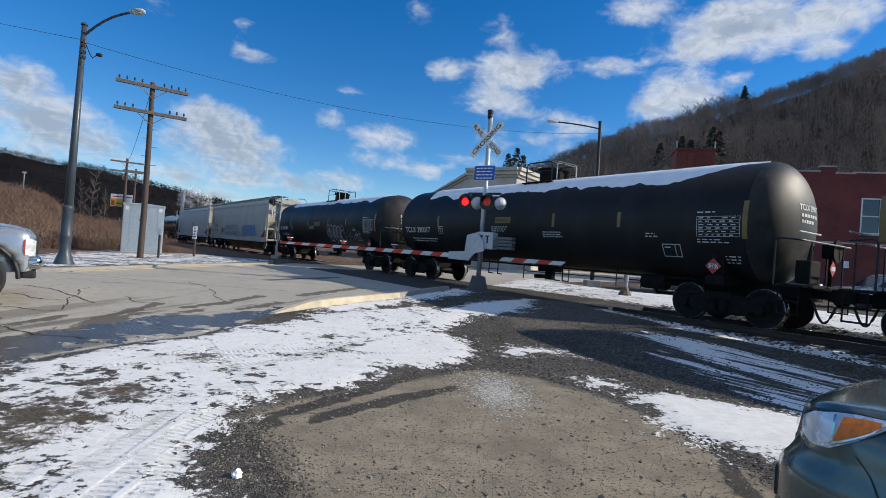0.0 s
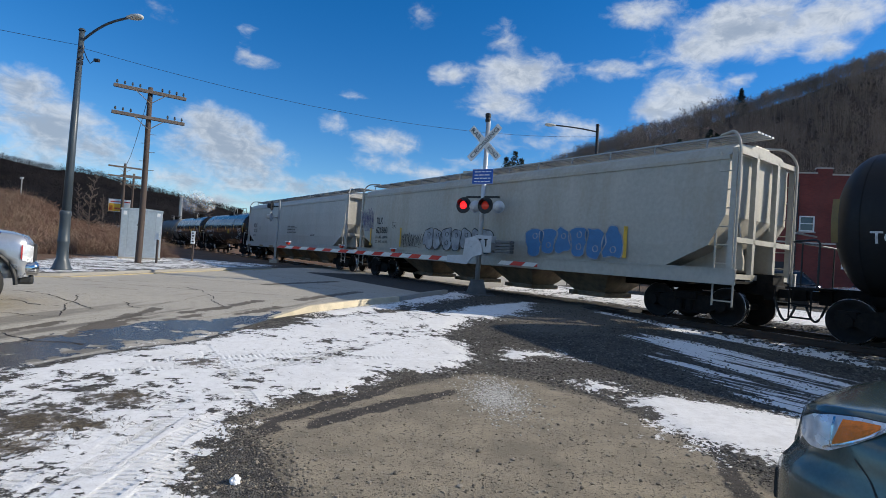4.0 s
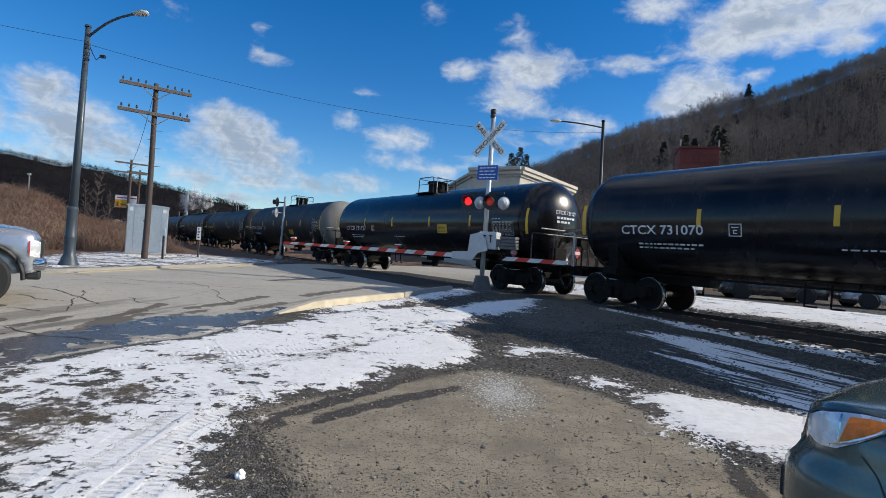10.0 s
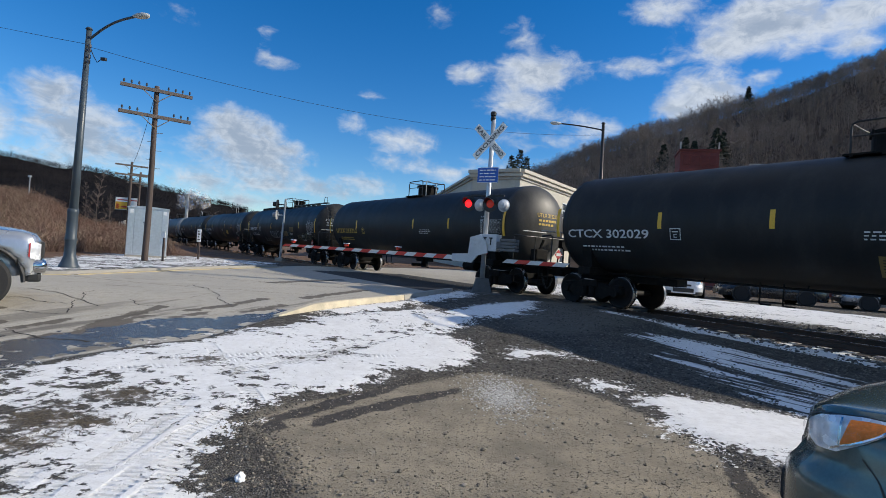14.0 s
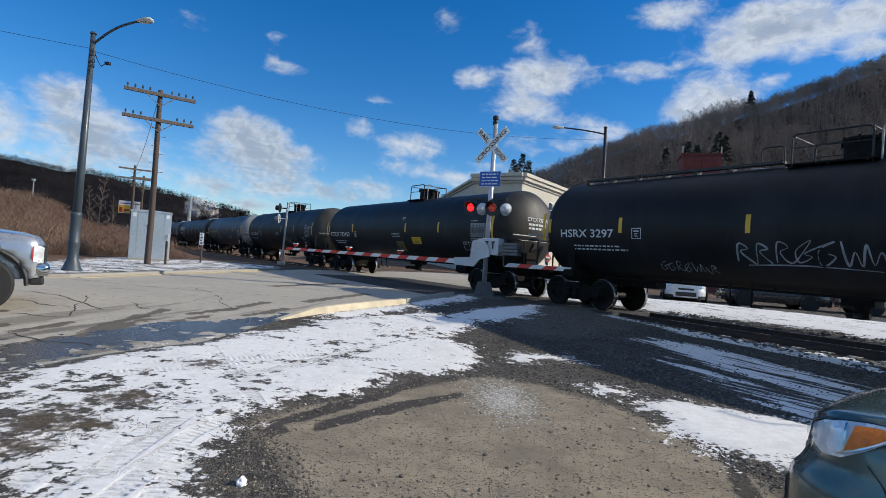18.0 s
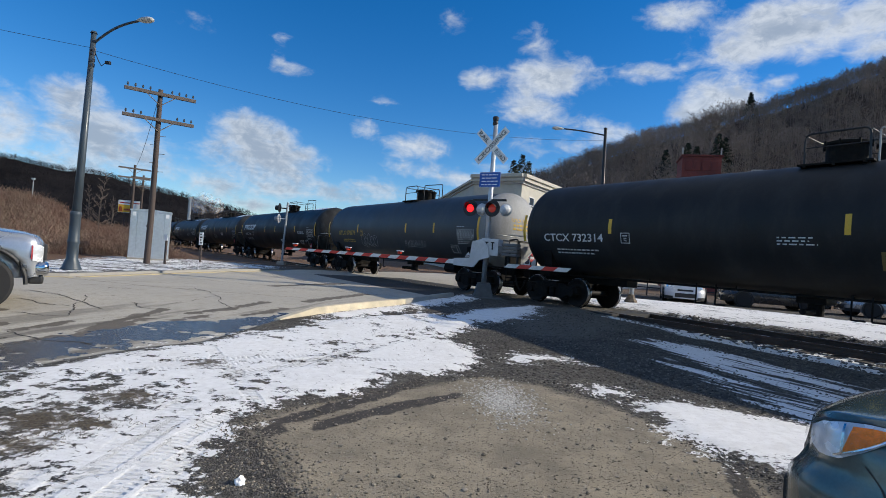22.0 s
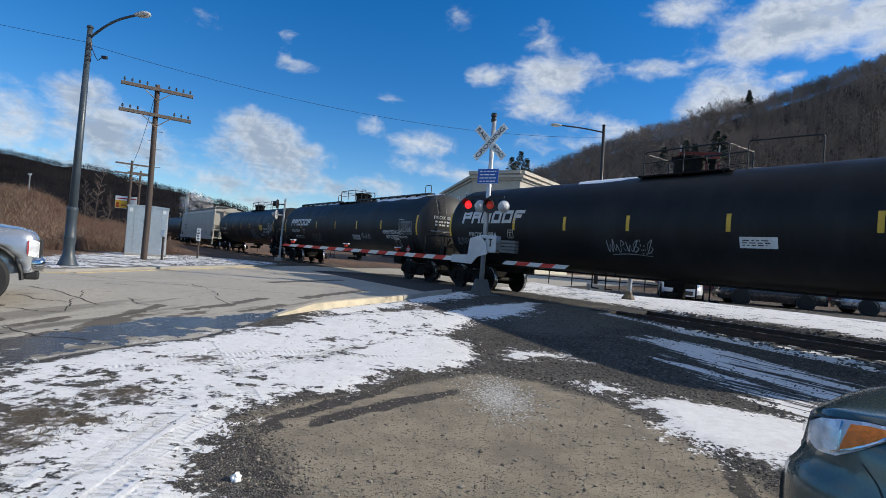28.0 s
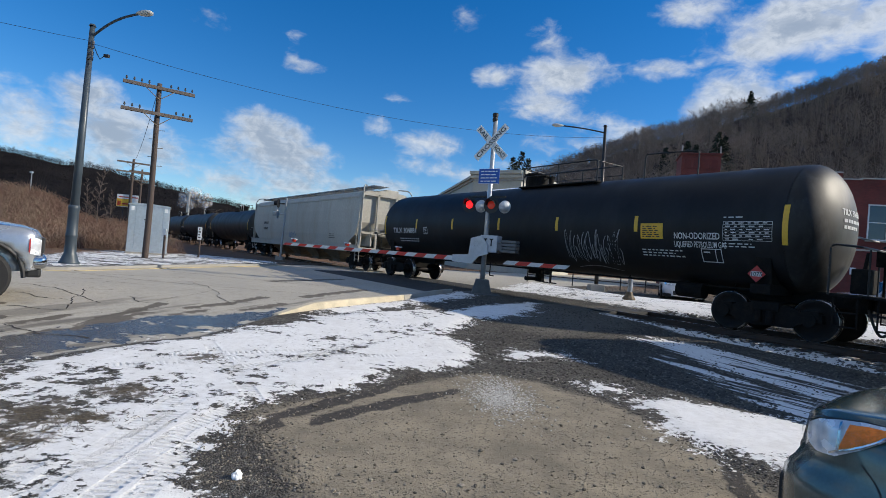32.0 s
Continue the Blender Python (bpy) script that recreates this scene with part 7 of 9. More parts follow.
def cabinet():
    ob = thing("equipment_cabinet", "silver sheet-metal signal cabinet on a gravel pad", "equipment cabinet", pose(-14.75, 26.0, 0.0, 0, 0, 27))
    bm = bmesh.new()
    box(bm, -0.88, 0.88, 0.0, 1.2, 0.12, 2.44, 0.02)
    lit(ob, "body", bm, M_ALU)
    for x0, x1 in ((-0.86, -0.6), (-0.58, 0.0), (0.02, 0.58), (0.6, 0.86)):
        bm = bmesh.new()
        box(bm, x0, x1, -0.03, 0.01, 0.2, 2.36, 0.012)
        lit(ob, "panel", bm, M_ALU, "brushed metal door panel")
    bm = bmesh.new()
    prism(bm, [(-0.93, 2.42), (0.93, 2.42), (0.9, 2.48), (0, 2.53), (-0.9, 2.48)], -0.06, 1.26)
    lit(ob, "roof", bm, M_ALU, "overhanging sheet-metal roof")
    for x in (-0.72, 0.72):
        bm = bmesh.new()
        box(bm, x - 0.07, x + 0.07, -0.045, -0.028, 2.16, 2.34, 0.004)
        lit(ob, "vent_plate", bm, M_SIGN_WHITE)
    bm = bmesh.new()
    for k in range(3):
        box(bm, -0.2 + 0.02 * k, 0.02, -0.04, -0.034, 1.72 - k * 0.07, 1.76 - k * 0.07)
    lit(ob, "lettering_bars", bm, M_BLACK_TEXT)
    bm = bmesh.new()
    box(bm, -0.92, 0.92, -0.02, 1.22, -0.1, 0.12, 0.02)
    lit(ob, "plinth", bm, M_CONCRETE, "low concrete plinth")
    return ob


cabinet()


def sign_post(x, y, z, h, w, tall, label, marks):
    ob = thing("sign_post", label, "sign", pose(x, y, z, 0, 0, -18))
    bm = bmesh.new()
    box(bm, -0.045, 0.045, -0.03, 0.03, -0.1, h, 0.008)
    lit(ob, "post", bm, M_WOOD_POLE)
    bm = bmesh.new()
    box(bm, -w / 2, w / 2, -0.05, -0.032, h - tall, h, 0.003)
    board = lit(ob, "sign_board", bm, M_SIGN_WHITE, "small white sign board")
    if marks:
        bm = bmesh.new()
        for k in range(4):
            box(bm, -w * 0.28, w * 0.28 - (k % 2) * 0.05, -0.055, -0.051, h - tall + 0.08 + k * tall * 0.22, h - tall + 0.15 + k * tall * 0.22)
        lit(board, "lettering_bars", bm, M_BLACK_TEXT)


sign_post(-13.0, 27.8, 0.0, 1.62, 0.26, 0.66, "narrow white trackside sign on a timber post", True)
sign_post(-12.45, 23.3, 0.0, 1.35, 0.2, 0.28, "small white plate on a brown post", False)


def far_signal():
    ob = thing("crossing_light_mast", "thin crossing light mast with black hooded lamps", "crossing signal", pose(-10.64, 33.98, 0))
    bm = bmesh.new()
    rod(bm, (0, 0, 0), (0.1, 0, 4.05), 0.07, 0.06, 12)
    lit(ob, "mast", bm, M_GALV_PAINT, "slim grey mast")
    for z in (3.66, 2.98):
        bm = bmesh.new()
        lathe(bm, [(0.0, 0.3), (0.03, 0.3), (0.03, 0.12), (0.0, 0.1)], 24, "X")
        lathe(bm, [(0.02, 0.16), (-0.24, 0.15), (-0.25, 0.13), (0.0, 0.13)], 20, "X")
        bmesh.ops.translate(bm, vec=(-0.38, -0.1, z), verts=bm.verts)
        rod(bm, (-0.36, -0.1, z), (0.06, 0, z), 0.04)
        lit(ob, "hooded_lamp", bm, M_BLACK if z > 3 else material("white_hooded_lamp", (0.4, 0.4, 0.4), 0.5), "hooded crossing light")
    bm = bmesh.new()
    box(bm, -0.25, 0.25, -0.25, 0.25, -0.1, 0.25, 0.03)
    lit(ob, "base", bm, M_CONCRETE)


far_signal()


def billboard():
    ob = thing("billboard", "yellow and white roadside advertising board", "billboard", pose(-36.6, 60, 2.75, 0, 0, 12))
    for x in (-0.55, 0.55):
        bm = bmesh.new()
        rod(bm, (x, 0.1, -2.2), (x, 0.1, 1.0), 0.06)
        lit(ob, "post", bm, M_WOOD_POLE)
    bm = bmesh.new()
    box(bm, -1.2, 1.2, -0.05, 0.05, 0.95, 2.35, 0.02)
    board = lit(ob, "board", bm, M_SIGN_WHITE)
    for x0, x1, z0, z1, m in ((-1.17, 0.3, 1.0, 1.85, M_YELLOW_MARK), (-1.1, -0.75, 1.05, 1.6, M_RED), (0.35, 1.15, 1.0, 1.35, M_YELLOW_MARK), (-0.6, 0.15, 1.2, 1.4, M_RED), (-1.0, 1.0, 2.0, 2.12, M_RED)):
        bm = bmesh.new()
        box(bm, x0, x1, -0.06, -0.052 - 0.004 * random.random(), z0, z1)
        lit(board, "colour_field", bm, m)


billboard()


def far_post(x, y, z, h, label):
    ob = thing("yard_post", label, "post", pose(x, y, z))
    bm = bmesh.new()
    rod(bm, (0, 0, -0.2), (0, 0, h), 0.05, 0.045, 10)
    lit(ob, "pole", bm, M_GALV_PAINT)
    bm = bmesh.new()
    box(bm, -0.16, 0.12, -0.1, 0.1, h - 0.16, h, 0.02)
    lit(ob, "box", bm, M_GALV)


far_post(-41.5, 52.0, 3.5, 2.6, "pale post with a small box on the bank")


def short_post():
    ob = thing("steel_post", "short rusty steel post in a broken footing beside the track", "post", pose(7.03, 20.2, 0.06))
    bm = bmesh.new()
    rod(bm, (0, 0, 0), (0.02, 0, 1.05), 0.09, 0.09, 12)
    lit(ob, "tube", bm, M_GALV_PAINT)
    bm = bmesh.new()
    lathe(bm, [(-0.05, 0.26), (0.1, 0.24), (0.2, 0.16), (0.3, 0.13), (0.34, 0.09)], 9, "Z")
    lit(ob, "footing", bm, M_RUST, "rusty flared footing")


short_post()


def fence():
    ob = thing("pipe_railing", "low black pipe railing along the far street", "railing", pose(0, 0, 0))
    a, b = Vector((4.8, 31.0)), Vector((14.5, 27.5))
    L = (b - a).length
    d = (b - a).normalized()
    for k in range(9):
        p = a + d * (L * k / 8)
        bm = bmesh.new()
        rod(bm, (p.x, p.y, 0.0), (p.x, p.y, 0.95), 0.035)
        lit(ob, "rail_post", bm, M_BLACK)
    for z in (0.92, 0.5):
        bm = bmesh.new()
        rod(bm, (a.x, a.y, z), (b.x, b.y, z), 0.03)
        lit(ob, "rail", bm, M_BLACK)


fence()

# ---- buildings ----
def wall_window(parent, m, x, z, w, h, sash=True):
    """A framed window set in a wall whose outside is y = 0."""
    bm = bmesh.new()
    t = 0.09
    box(bm, x - w / 2, x + w / 2, -0.05, 0.06, z, z + t, 0.006, m)
    box(bm, x - w / 2, x + w / 2, -0.05, 0.06, z + h - t, z + h, 0.006, m)
    box(bm, x - w / 2, x - w / 2 + t, -0.05, 0.06, z + t, z + h - t, 0.0, m)
    box(bm, x + w / 2 - t, x + w / 2, -0.05, 0.06, z + t, z + h - t, 0.0, m)
    if sash:
        box(bm, x - w / 2 + t, x + w / 2 - t, -0.03, 0.05, z + h * 0.48, z + h * 0.48 + 0.07, 0.0, m)
    fr = part("window", bm, M_WIN_FRAME, parent, "white-framed sash window")
    for z0, z1, d in ((z + t, z + h * 0.48, 0.0), (z + h * 0.48 + 0.07, z + h - t, 0.02)):
        bm = bmesh.new()
        box(bm, x - w / 2 + t, x + w / 2 - t, 0.01 + d, 0.022 + d, z0, z1, 0.0, m)
        part("pane", bm, M_PANE, fr)
    bm = bmesh.new()
    box(bm, x - w / 2 - 0.08, x + w / 2 + 0.08, -0.12, 0.0, z - 0.1, z, 0.008, m)
    part("sill", bm, M_STONE_TRIM, fr)


def brick_material():
    m = bpy.data.materials.new("brick_courses")
    m.use_nodes = True
    n, l = m.node_tree.nodes, m.node_tree.links
    b = n["Principled BSDF"]
    tc = n.new("ShaderNodeTexCoord")
    mp = n.new("ShaderNodeMapping")
    mp.inputs["Rotation"].default_value = (radians(90), 0, 0)
    l.new(tc.outputs["Object"], mp.inputs[0])
    br = n.new("ShaderNodeTexBrick")
    br.inputs["Scale"].default_value = 1.0
    for key, v in (("Brick Width", 0.215), ("Row Height", 0.075), ("Mortar Size", 0.008), ("Bias", -0.2)):
        br.inputs[key].default_value = v
    br.inputs["Color1"].default_value, br.inputs["Color2"].default_value, br.inputs["Mortar"].default_value = (0.19, 0.042, 0.036, 1), (0.14, 0.034, 0.03, 1), (0.13, 0.05, 0.045, 1)
    l.new(mp.outputs[0], br.inputs["Vector"])
    nz = n.new("ShaderNodeTexNoise")
    nz.inputs["Scale"].default_value, nz.inputs["Detail"].default_value = 0.5, 7
    l.new(tc.outputs["Object"], nz.inputs["Vector"])
    r = n.new("ShaderNodeMapRange")
    r.inputs["From Min"].default_value, r.inputs["From Max"].default_value, r.inputs["To Min"].default_value, r.inputs["To Max"].default_value = 0.3, 0.7, 0.75, 1.2
    l.new(nz.outputs["Fac"], r.inputs["Value"])
    sc = n.new("ShaderNodeVectorMath")
    sc.operation = "SCALE"
    l.new(br.outputs["Color"], sc.inputs[0])
    l.new(r.outputs[0], sc.inputs["Scale"])
    l.new(sc.outputs[0], b.inputs["Base Color"])
    b.inputs["Roughness"].default_value = 0.85
    bp = n.new("ShaderNodeBump")
    bp.inputs["Strength"].default_value, bp.inputs["Distance"].default_value = 0.5, 0.01
    l.new(br.outputs["Fac"], bp.inputs["Height"])
    bp.invert = True
    l.new(bp.outputs[0], b.inputs["Normal"])
    return m


def pierced_wall(bm, x0, x1, z0, z1, holes, thick, m):
    """A wall from x0 to x1 with rectangular holes cut through."""
    xs = sorted({x0, x1, *[h[0] for h in holes], *[h[1] for h in holes]})
    zs = sorted({z0, z1, *[h[2] for h in holes], *[h[3] for h in holes]})
    for a, b in zip(xs, xs[1:]):
        for c, d in zip(zs, zs[1:]):
            if not any(h[0] < (a + b) / 2 < h[1] and h[2] < (c + d) / 2 < h[3] for h in holes):
                box(bm, a, b, 0, thick, c, d, 0.0, m)
    bmesh.ops.remove_doubles(bm, verts=bm.verts, dist=0.001)
    inner = [f for f in bm.faces if all(len(e.link_faces) > 3 for e in f.edges)]
    bmesh.ops.delete(bm, geom=inner, context="FACES_ONLY")


def brick_building():
    a, b = Vector((18.2, 41.7)), Vector((46.0, 34.1))
    d = b - a
    L = d.length
    ob = thing("brick_building", "two-storey dark red brick building with white windows", "building", pose(a.x, a.y, 0.05, 0, 0, math.degrees(math.atan2(d.y, d.x))))
    brick = brick_material()
    wins = [(5.95, 4.45, 1.0, 2.5), (9.05, 4.85, 1.0, 1.15), (12.9, 4.75, 1.25, 2.6), (16.8, 4.75, 1.25, 2.5), (20.4, 4.75, 1.25, 2.5), (24.0, 4.75, 1.25, 2.5), (2.6, 4.45, 1.0, 2.3)]
    holes = [(x - w / 2, x + w / 2, z, z + h) for x, z, w, h in wins]
    I = Matrix.Identity(4)
    bm = bmesh.new()
    pierced_wall(bm, 0, L, -0.5, 9.05, holes, 0.35, I)
    part("front_wall", bm, brick, ob)
    bm = bmesh.new()
    box(bm, 0, 0.35, 0.35, 14, -0.5, 9.05)
    part("side_wall", bm, brick, ob)
    bm = bmesh.new()
    box(bm, L - 0.35, L, 0.35, 14, -0.5, 9.05)
    box(bm, 0, L, 14, 14.35, -0.5, 9.05)
    part("rear_wall", bm, brick, ob)
    bm = bmesh.new()
    box(bm, 0.35, L - 0.35, 0.35, 14, 8.0, 8.2)
    part("roof", bm, material("tar_roof", (0.04, 0.04, 0.042), 0.9), ob)
    bm = bmesh.new()
    box(bm, 0.35, L - 0.35, 0.6, 0.65, 0, 8.0)
    part("dim_interior", bm, material("dim_room", (0.05, 0.045, 0.04), 0.9), ob)
    for x, z, w, h in wins:
        wall_window(ob, I, x, z, w, h)
    bm = bmesh.new()                                    # tower at the corner with panelled top
    box(bm, -0.4, 2.4, -0.12, 2.6, 9.0, 10.6, 0.02)
    part("corner_tower", bm, brick, ob, "raised corner block with recessed panels")
    for k in range(4):
        bm = bmesh.new()
        box(bm, -0.2 + k * 0.63, 0.28 + k * 0.63, -0.17, -0.1, 9.5, 10.2, 0.01)
        part("tower_panel", bm, M_BRICK_DARK, ob)
    bm = bmesh.new()
    box(bm, -0.5, 2.5, -0.22, 2.7, 10.6, 10.74, 0.02)
    part("tower_cornice", bm, M_BRICK_DARK, ob)
    for x in (-0.4, 2.35):
        bm = bmesh.new()
        box(bm, x - 0.05, x + 0.05, -0.1, 0.0, 10.74, 11.3, 0.01)
        part("finial", bm, M_STONE_TRIM, ob)
    x = 2.4
    for w, h in ((2.2, 0.15), (0.9, 0.55), (4.0, 0.12), (1.0, 0.5), (1.2, 0.02), (7.0, 0.1), (1.0, 0.5), (8.0, 0.1)):
        bm = bmesh.new()
        z1 = 9.05 + h
        box(bm, x, x + w, 0.0, 0.36, 9.05, z1)
        part("parapet", bm, brick, ob)
        bm = bmesh.new()
        box(bm, x - 0.04, x + w + 0.04, -0.06, 0.42, z1, z1 + 0.1, 0.01)
        part("coping", bm, M_STONE_TRIM, ob, "pale stone coping")
        x += w + 0.02
    bm = bmesh.new()
    box(bm, 0, L, -0.05, 0.0, 3.95, 4.07)
    part("string_course", bm, M_STONE_TRIM, ob)
    for x in (8.35, 17.6):
        bm = bmesh.new()
        rod(bm, (x, -0.09, 0), (x, -0.09, 8.5), 0.07)
        part("downpipe", bm, M_BLACK, ob, "dark downpipe")
    for x, z in ((11.4, 2.2), (18.6, 2.3)):
        bm = bmesh.new()
        box(bm, x, x + 0.35, -0.06, 0.0, z, z + 0.5, 0.01)
        part("notice_plate", bm, M_SIGN_WHITE, ob, "small white plate")
    bm = bmesh.new()
    box(bm, 6.8, 8.1, -0.05, 0.04, 0, 2.5, 0.01)
    part("door", bm, material("dark_door_paint", (0.03, 0.03, 0.035), 0.5), ob, "dark plain door")
    return ob


brick_building()


def cream_building():
    ob = thing("cream_building", "cream flat-roofed building with heavy cornice", "building", pose(0, 0, 0))
    A, B, C, D = Vector((-4.1, 87)), Vector((2.1, 54)), Vector((6.6, 51.2)), Vector((14.4, 62.7))
    E = A + (D - B) * 0.8
    ring = [A, B, C, D, E]
    tops = {0: 9.2, 1: 9.6, 2: 9.6, 3: 9.3, 4: 9.2}
    for i in range(5):
        p, q = ring[i], ring[(i + 1) % 5]
        d = q - p
        m = pose(p.x, p.y, 0, 0, 0, math.degrees(math.atan2(d.y, d.x)))
        L = d.length
        holes = []
        if i in (0, 1, 2):
            n = max(1, int(L / 4))
            holes = [(L * (k + 0.5) / n - 0.6, L * (k + 0.5) / n + 0.6, z, z + 1.7) for k in range(n) for z in ((1.2, 6.3) if i != 1 else (1.2,))]
        bm = bmesh.new()
        pierced_wall(bm, 0, L, -0.5, 9.0, holes, 0.3, m)
        part("wall", bm, M_CREAM, ob)
        for x0, x1, z0, z1 in holes:
            wall_window(ob, m, (x0 + x1) / 2, z0, x1 - x0, z1 - z0)
        for k, (h0, h1, out) in enumerate(((9.0, 9.25, 0.15), (9.25, 9.5, 0.4), (9.5, 9.62, 0.32), (9.62, 9.95, 0.55))):
            if i in (0,) and k > 1:
                continue
            bm = bmesh.new()
            box(bm, -0.2, L + 0.2, -out, 0.3, h0, h1, 0.01, m)
            part("cornice", bm, M_CREAM if k % 2 else M_STONE_TRIM, ob)
        bm = bmesh.new()
        box(bm, 0.2, L - 0.2, 0.4, 0.45, 0, 9, 0, m)
        part("dim_interior", bm, M_BLACK, ob)
    bm = bmesh.new()
    vs = [bm.verts.new((p.x, p.y, 9.1)) for p in ring]
    bm.faces.new(vs)
    part("roof", bm, material("gravel_roof", (0.2, 0.2, 0.19), 0.9), ob)
    return ob


cream_building()


# ---- bare trees, hills and brush ----
class Sticks:
    """Collects thin tapered twigs into one mesh."""
    def __init__(self):
        self.v, self.f = [], []

    def stick(self, a, b, r0, r1):
        d = (b - a)
        if d.length < 1e-4:
            return
        d.normalize()
        u = d.cross(Vector((0.3, 0.5, 0.81))).normalized()
        w = d.cross(u)
        k = len(self.v)
        for p, r in ((a, r0), (b, r1)):
            for j in range(3):
                t = j * 2.0944
                self.v.append(tuple(p + (u * math.cos(t) + w * math.sin(t)) * r))
        for j in range(3):
            self.f.append((k + j, k + (j + 1) % 3, k + 3 + (j + 1) % 3, k + 3 + j))

    def tree(self, p, h, rng, r=None, levels=2, limbs=9, spread=0.45):
        r = r or h * 0.014
        top = p + Vector((rng.uniform(-0.06, 0.06) * h, rng.uniform(-0.06, 0.06) * h, h))
        mid = p + (top - p) * 0.5 + Vector((rng.uniform(-0.03, 0.03) * h, rng.uniform(-0.03, 0.03) * h, 0))
        self.stick(p - Vector((0, 0, 0.4)), mid, r, r * 0.62)
        self.stick(mid, top, r * 0.62, r * 0.12)
        for k in range(limbs):
            t = rng.uniform(0.28, 0.95)
            q = p + (mid - p) * (t / 0.5) if t < 0.5 else mid + (top - mid) * ((t - 0.5) / 0.5)
            a = rng.uniform(0, 6.283)
            L = h * rng.uniform(0.14, 0.32) * (1.25 - t)
            e = q + Vector((math.cos(a) * spread * 1.6, math.sin(a) * spread * 1.6, rng.uniform(0.5, 1.1))).normalized() * L * 1.5
            self.stick(q, e, r * 0.4, r * 0.16)
            if levels > 1:
                for _ in range(4):
                    u = rng.uniform(0.3, 0.95)
                    s = q + (e - q) * u
                    b = rng.uniform(0, 6.283)
                    g = s + Vector((math.cos(b) * 0.6, math.sin(b) * 0.6, rng.uniform(0.3, 1.0))).normalized() * L * rng.uniform(0.35, 0.7)
                    self.stick(s, g, r * 0.22, r * 0.12)

    def mesh(self, name, mat):
        me = bpy.data.meshes.new(name)
        me.from_pydata(self.v, [], self.f)
        me.materials.append(mat)
        return new(name, me)


def tree_shape(rng, limbs, twigs, crown=0.3, first=0.3):
    """A leafless tree of height 1: a tapered trunk, forked limbs and sprays of fine twigs, as corner triples."""
    tri = []

    def blade(a, b, r):
        d = (b - a).normalized()
        u = d.cross(Vector((rng.uniform(-1, 1), rng.uniform(-1, 1), rng.uniform(-1, 1)))).normalized() * r
        tri.append((a - u, a + u, b))
    lean = Vector((rng.uniform(-0.07, 0.07), rng.uniform(-0.07, 0.07), 1.0))
    bow = Vector((rng.uniform(-0.05, 0.05), rng.uniform(-0.05, 0.05), 0))
    trunk = [lean * t + bow * math.sin(math.pi * t) for t in (0.0, 0.35, 0.7, 1.0)]
    for k in range(3):
        a, b, r0, r1 = trunk[k], trunk[k + 1], 0.0095 * (1 - 0.3 * k), 0.0095 * (0.7 - 0.3 * k)
        ring = [[p + Vector((math.cos(2.094 * j), math.sin(2.094 * j), 0)) * r for j in range(3)] for p, r in ((a, r0), (b, r1))]
        for j in range(3):
            q = (j + 1) % 3
            tri.append((ring[0][j], ring[0][q], ring[1][j]))
            tri.append((ring[0][q], ring[1][q], ring[1][j]))
    for k in range(limbs):
        t = first + (0.97 - first) * (k + rng.random()) / limbs
        p = lean * t + bow * math.sin(math.pi * t)
        an = k * 2.4 + rng.uniform(-0.6, 0.6)
        long = crown * rng.uniform(0.6, 1.1) * (1.15 - 0.75 * t) / (1.15 - 0.75 * first) * 1.25
        e = p + Vector((math.cos(an), math.sin(an), rng.uniform(0.55, 1.25))).normalized() * long
        blade(p, e, 0.0055)
        blade(p, e, 0.0055)
        for _ in range(twigs):
            u = rng.uniform(0.25, 1.0)
            q = p + (e - p) * u
            b = rng.uniform(0, 6.283)
            w = Vector((math.cos(b) * 0.75 + math.cos(an) * 0.35, math.sin(b) * 0.75 + math.sin(an) * 0.35, rng.uniform(0.2, 1.1))).normalized()
            blade(q, q + w * long * rng.uniform(0.3, 0.65), 0.0036)
    return np.array([[tuple(c) for c in t] for t in tri])


class Woods:
    """Many trees of a few shapes, each turned and scaled by itself, in one mesh."""
    def __init__(self, shapes):
        self.shapes, self.out = shapes, []

    def tree(self, p, h, rng, wide=1.0):
        a = rng.uniform(0, 6.283)
        ca, sa = math.cos(a) * h * wide, math.sin(a) * h * wide
        t = rng.choice(self.shapes)
        self.out.append(t @ np.array(((ca, sa, 0), (-sa, ca, 0), (0, 0, h))) + np.array((p[0], p[1], p[2] - 0.3)))

    def mesh(self, name, mat):
        co = np.concatenate(self.out).reshape(-1, 3)
        me = bpy.data.meshes.new(name)
        n = len(co)
        me.vertices.add(n)
        me.vertices.foreach_set("co", co.ravel().astype(np.float32))
        me.loops.add(n)
        me.loops.foreach_set("vertex_index", np.arange(n, dtype=np.int32))
        me.polygons.add(n // 3)
        me.polygons.foreach_set("loop_start", np.arange(0, n, 3, dtype=np.int32))
        me.update(calc_edges=True)
        me.materials.append(mat)
        return new(name, me)


M_BARK = material("grey_brown_bark", (0.24, 0.2, 0.176), 0.9, spec=0.1, vary=0.3, scale=0.03, bump=0.0)
# shaded copy of the bark: the far ridge's dimness is in its colour
M_BARK_SHADED = material("shaded_far_bark", (0.03, 0.028, 0.03), 0.95, spec=0.0, vary=0.25, scale=0.02, bump=0.0)
M_LITTER = material("leaf_litter_slope", (0.06, 0.047, 0.04), 0.95, spec=0.05, vary=0.3, scale=0.05, bump=0.6, bump_scale=0.8, bump_dist=0.6, stain=(0.03, 0.024, 0.021), stain_amount=0.7, stain_scale=0.02)
# the slope under it is darkened the same way
M_FAR_SLOPE = material("shaded_wooded_slope", (0.014, 0.0135, 0.015), 0.95, spec=0.0, vary=0.35, scale=0.02, bump=0.8, bump_scale=0.25, bump_dist=3.0, stain=(0.03, 0.026, 0.025), stain_amount=0.6, stain_scale=0.008)
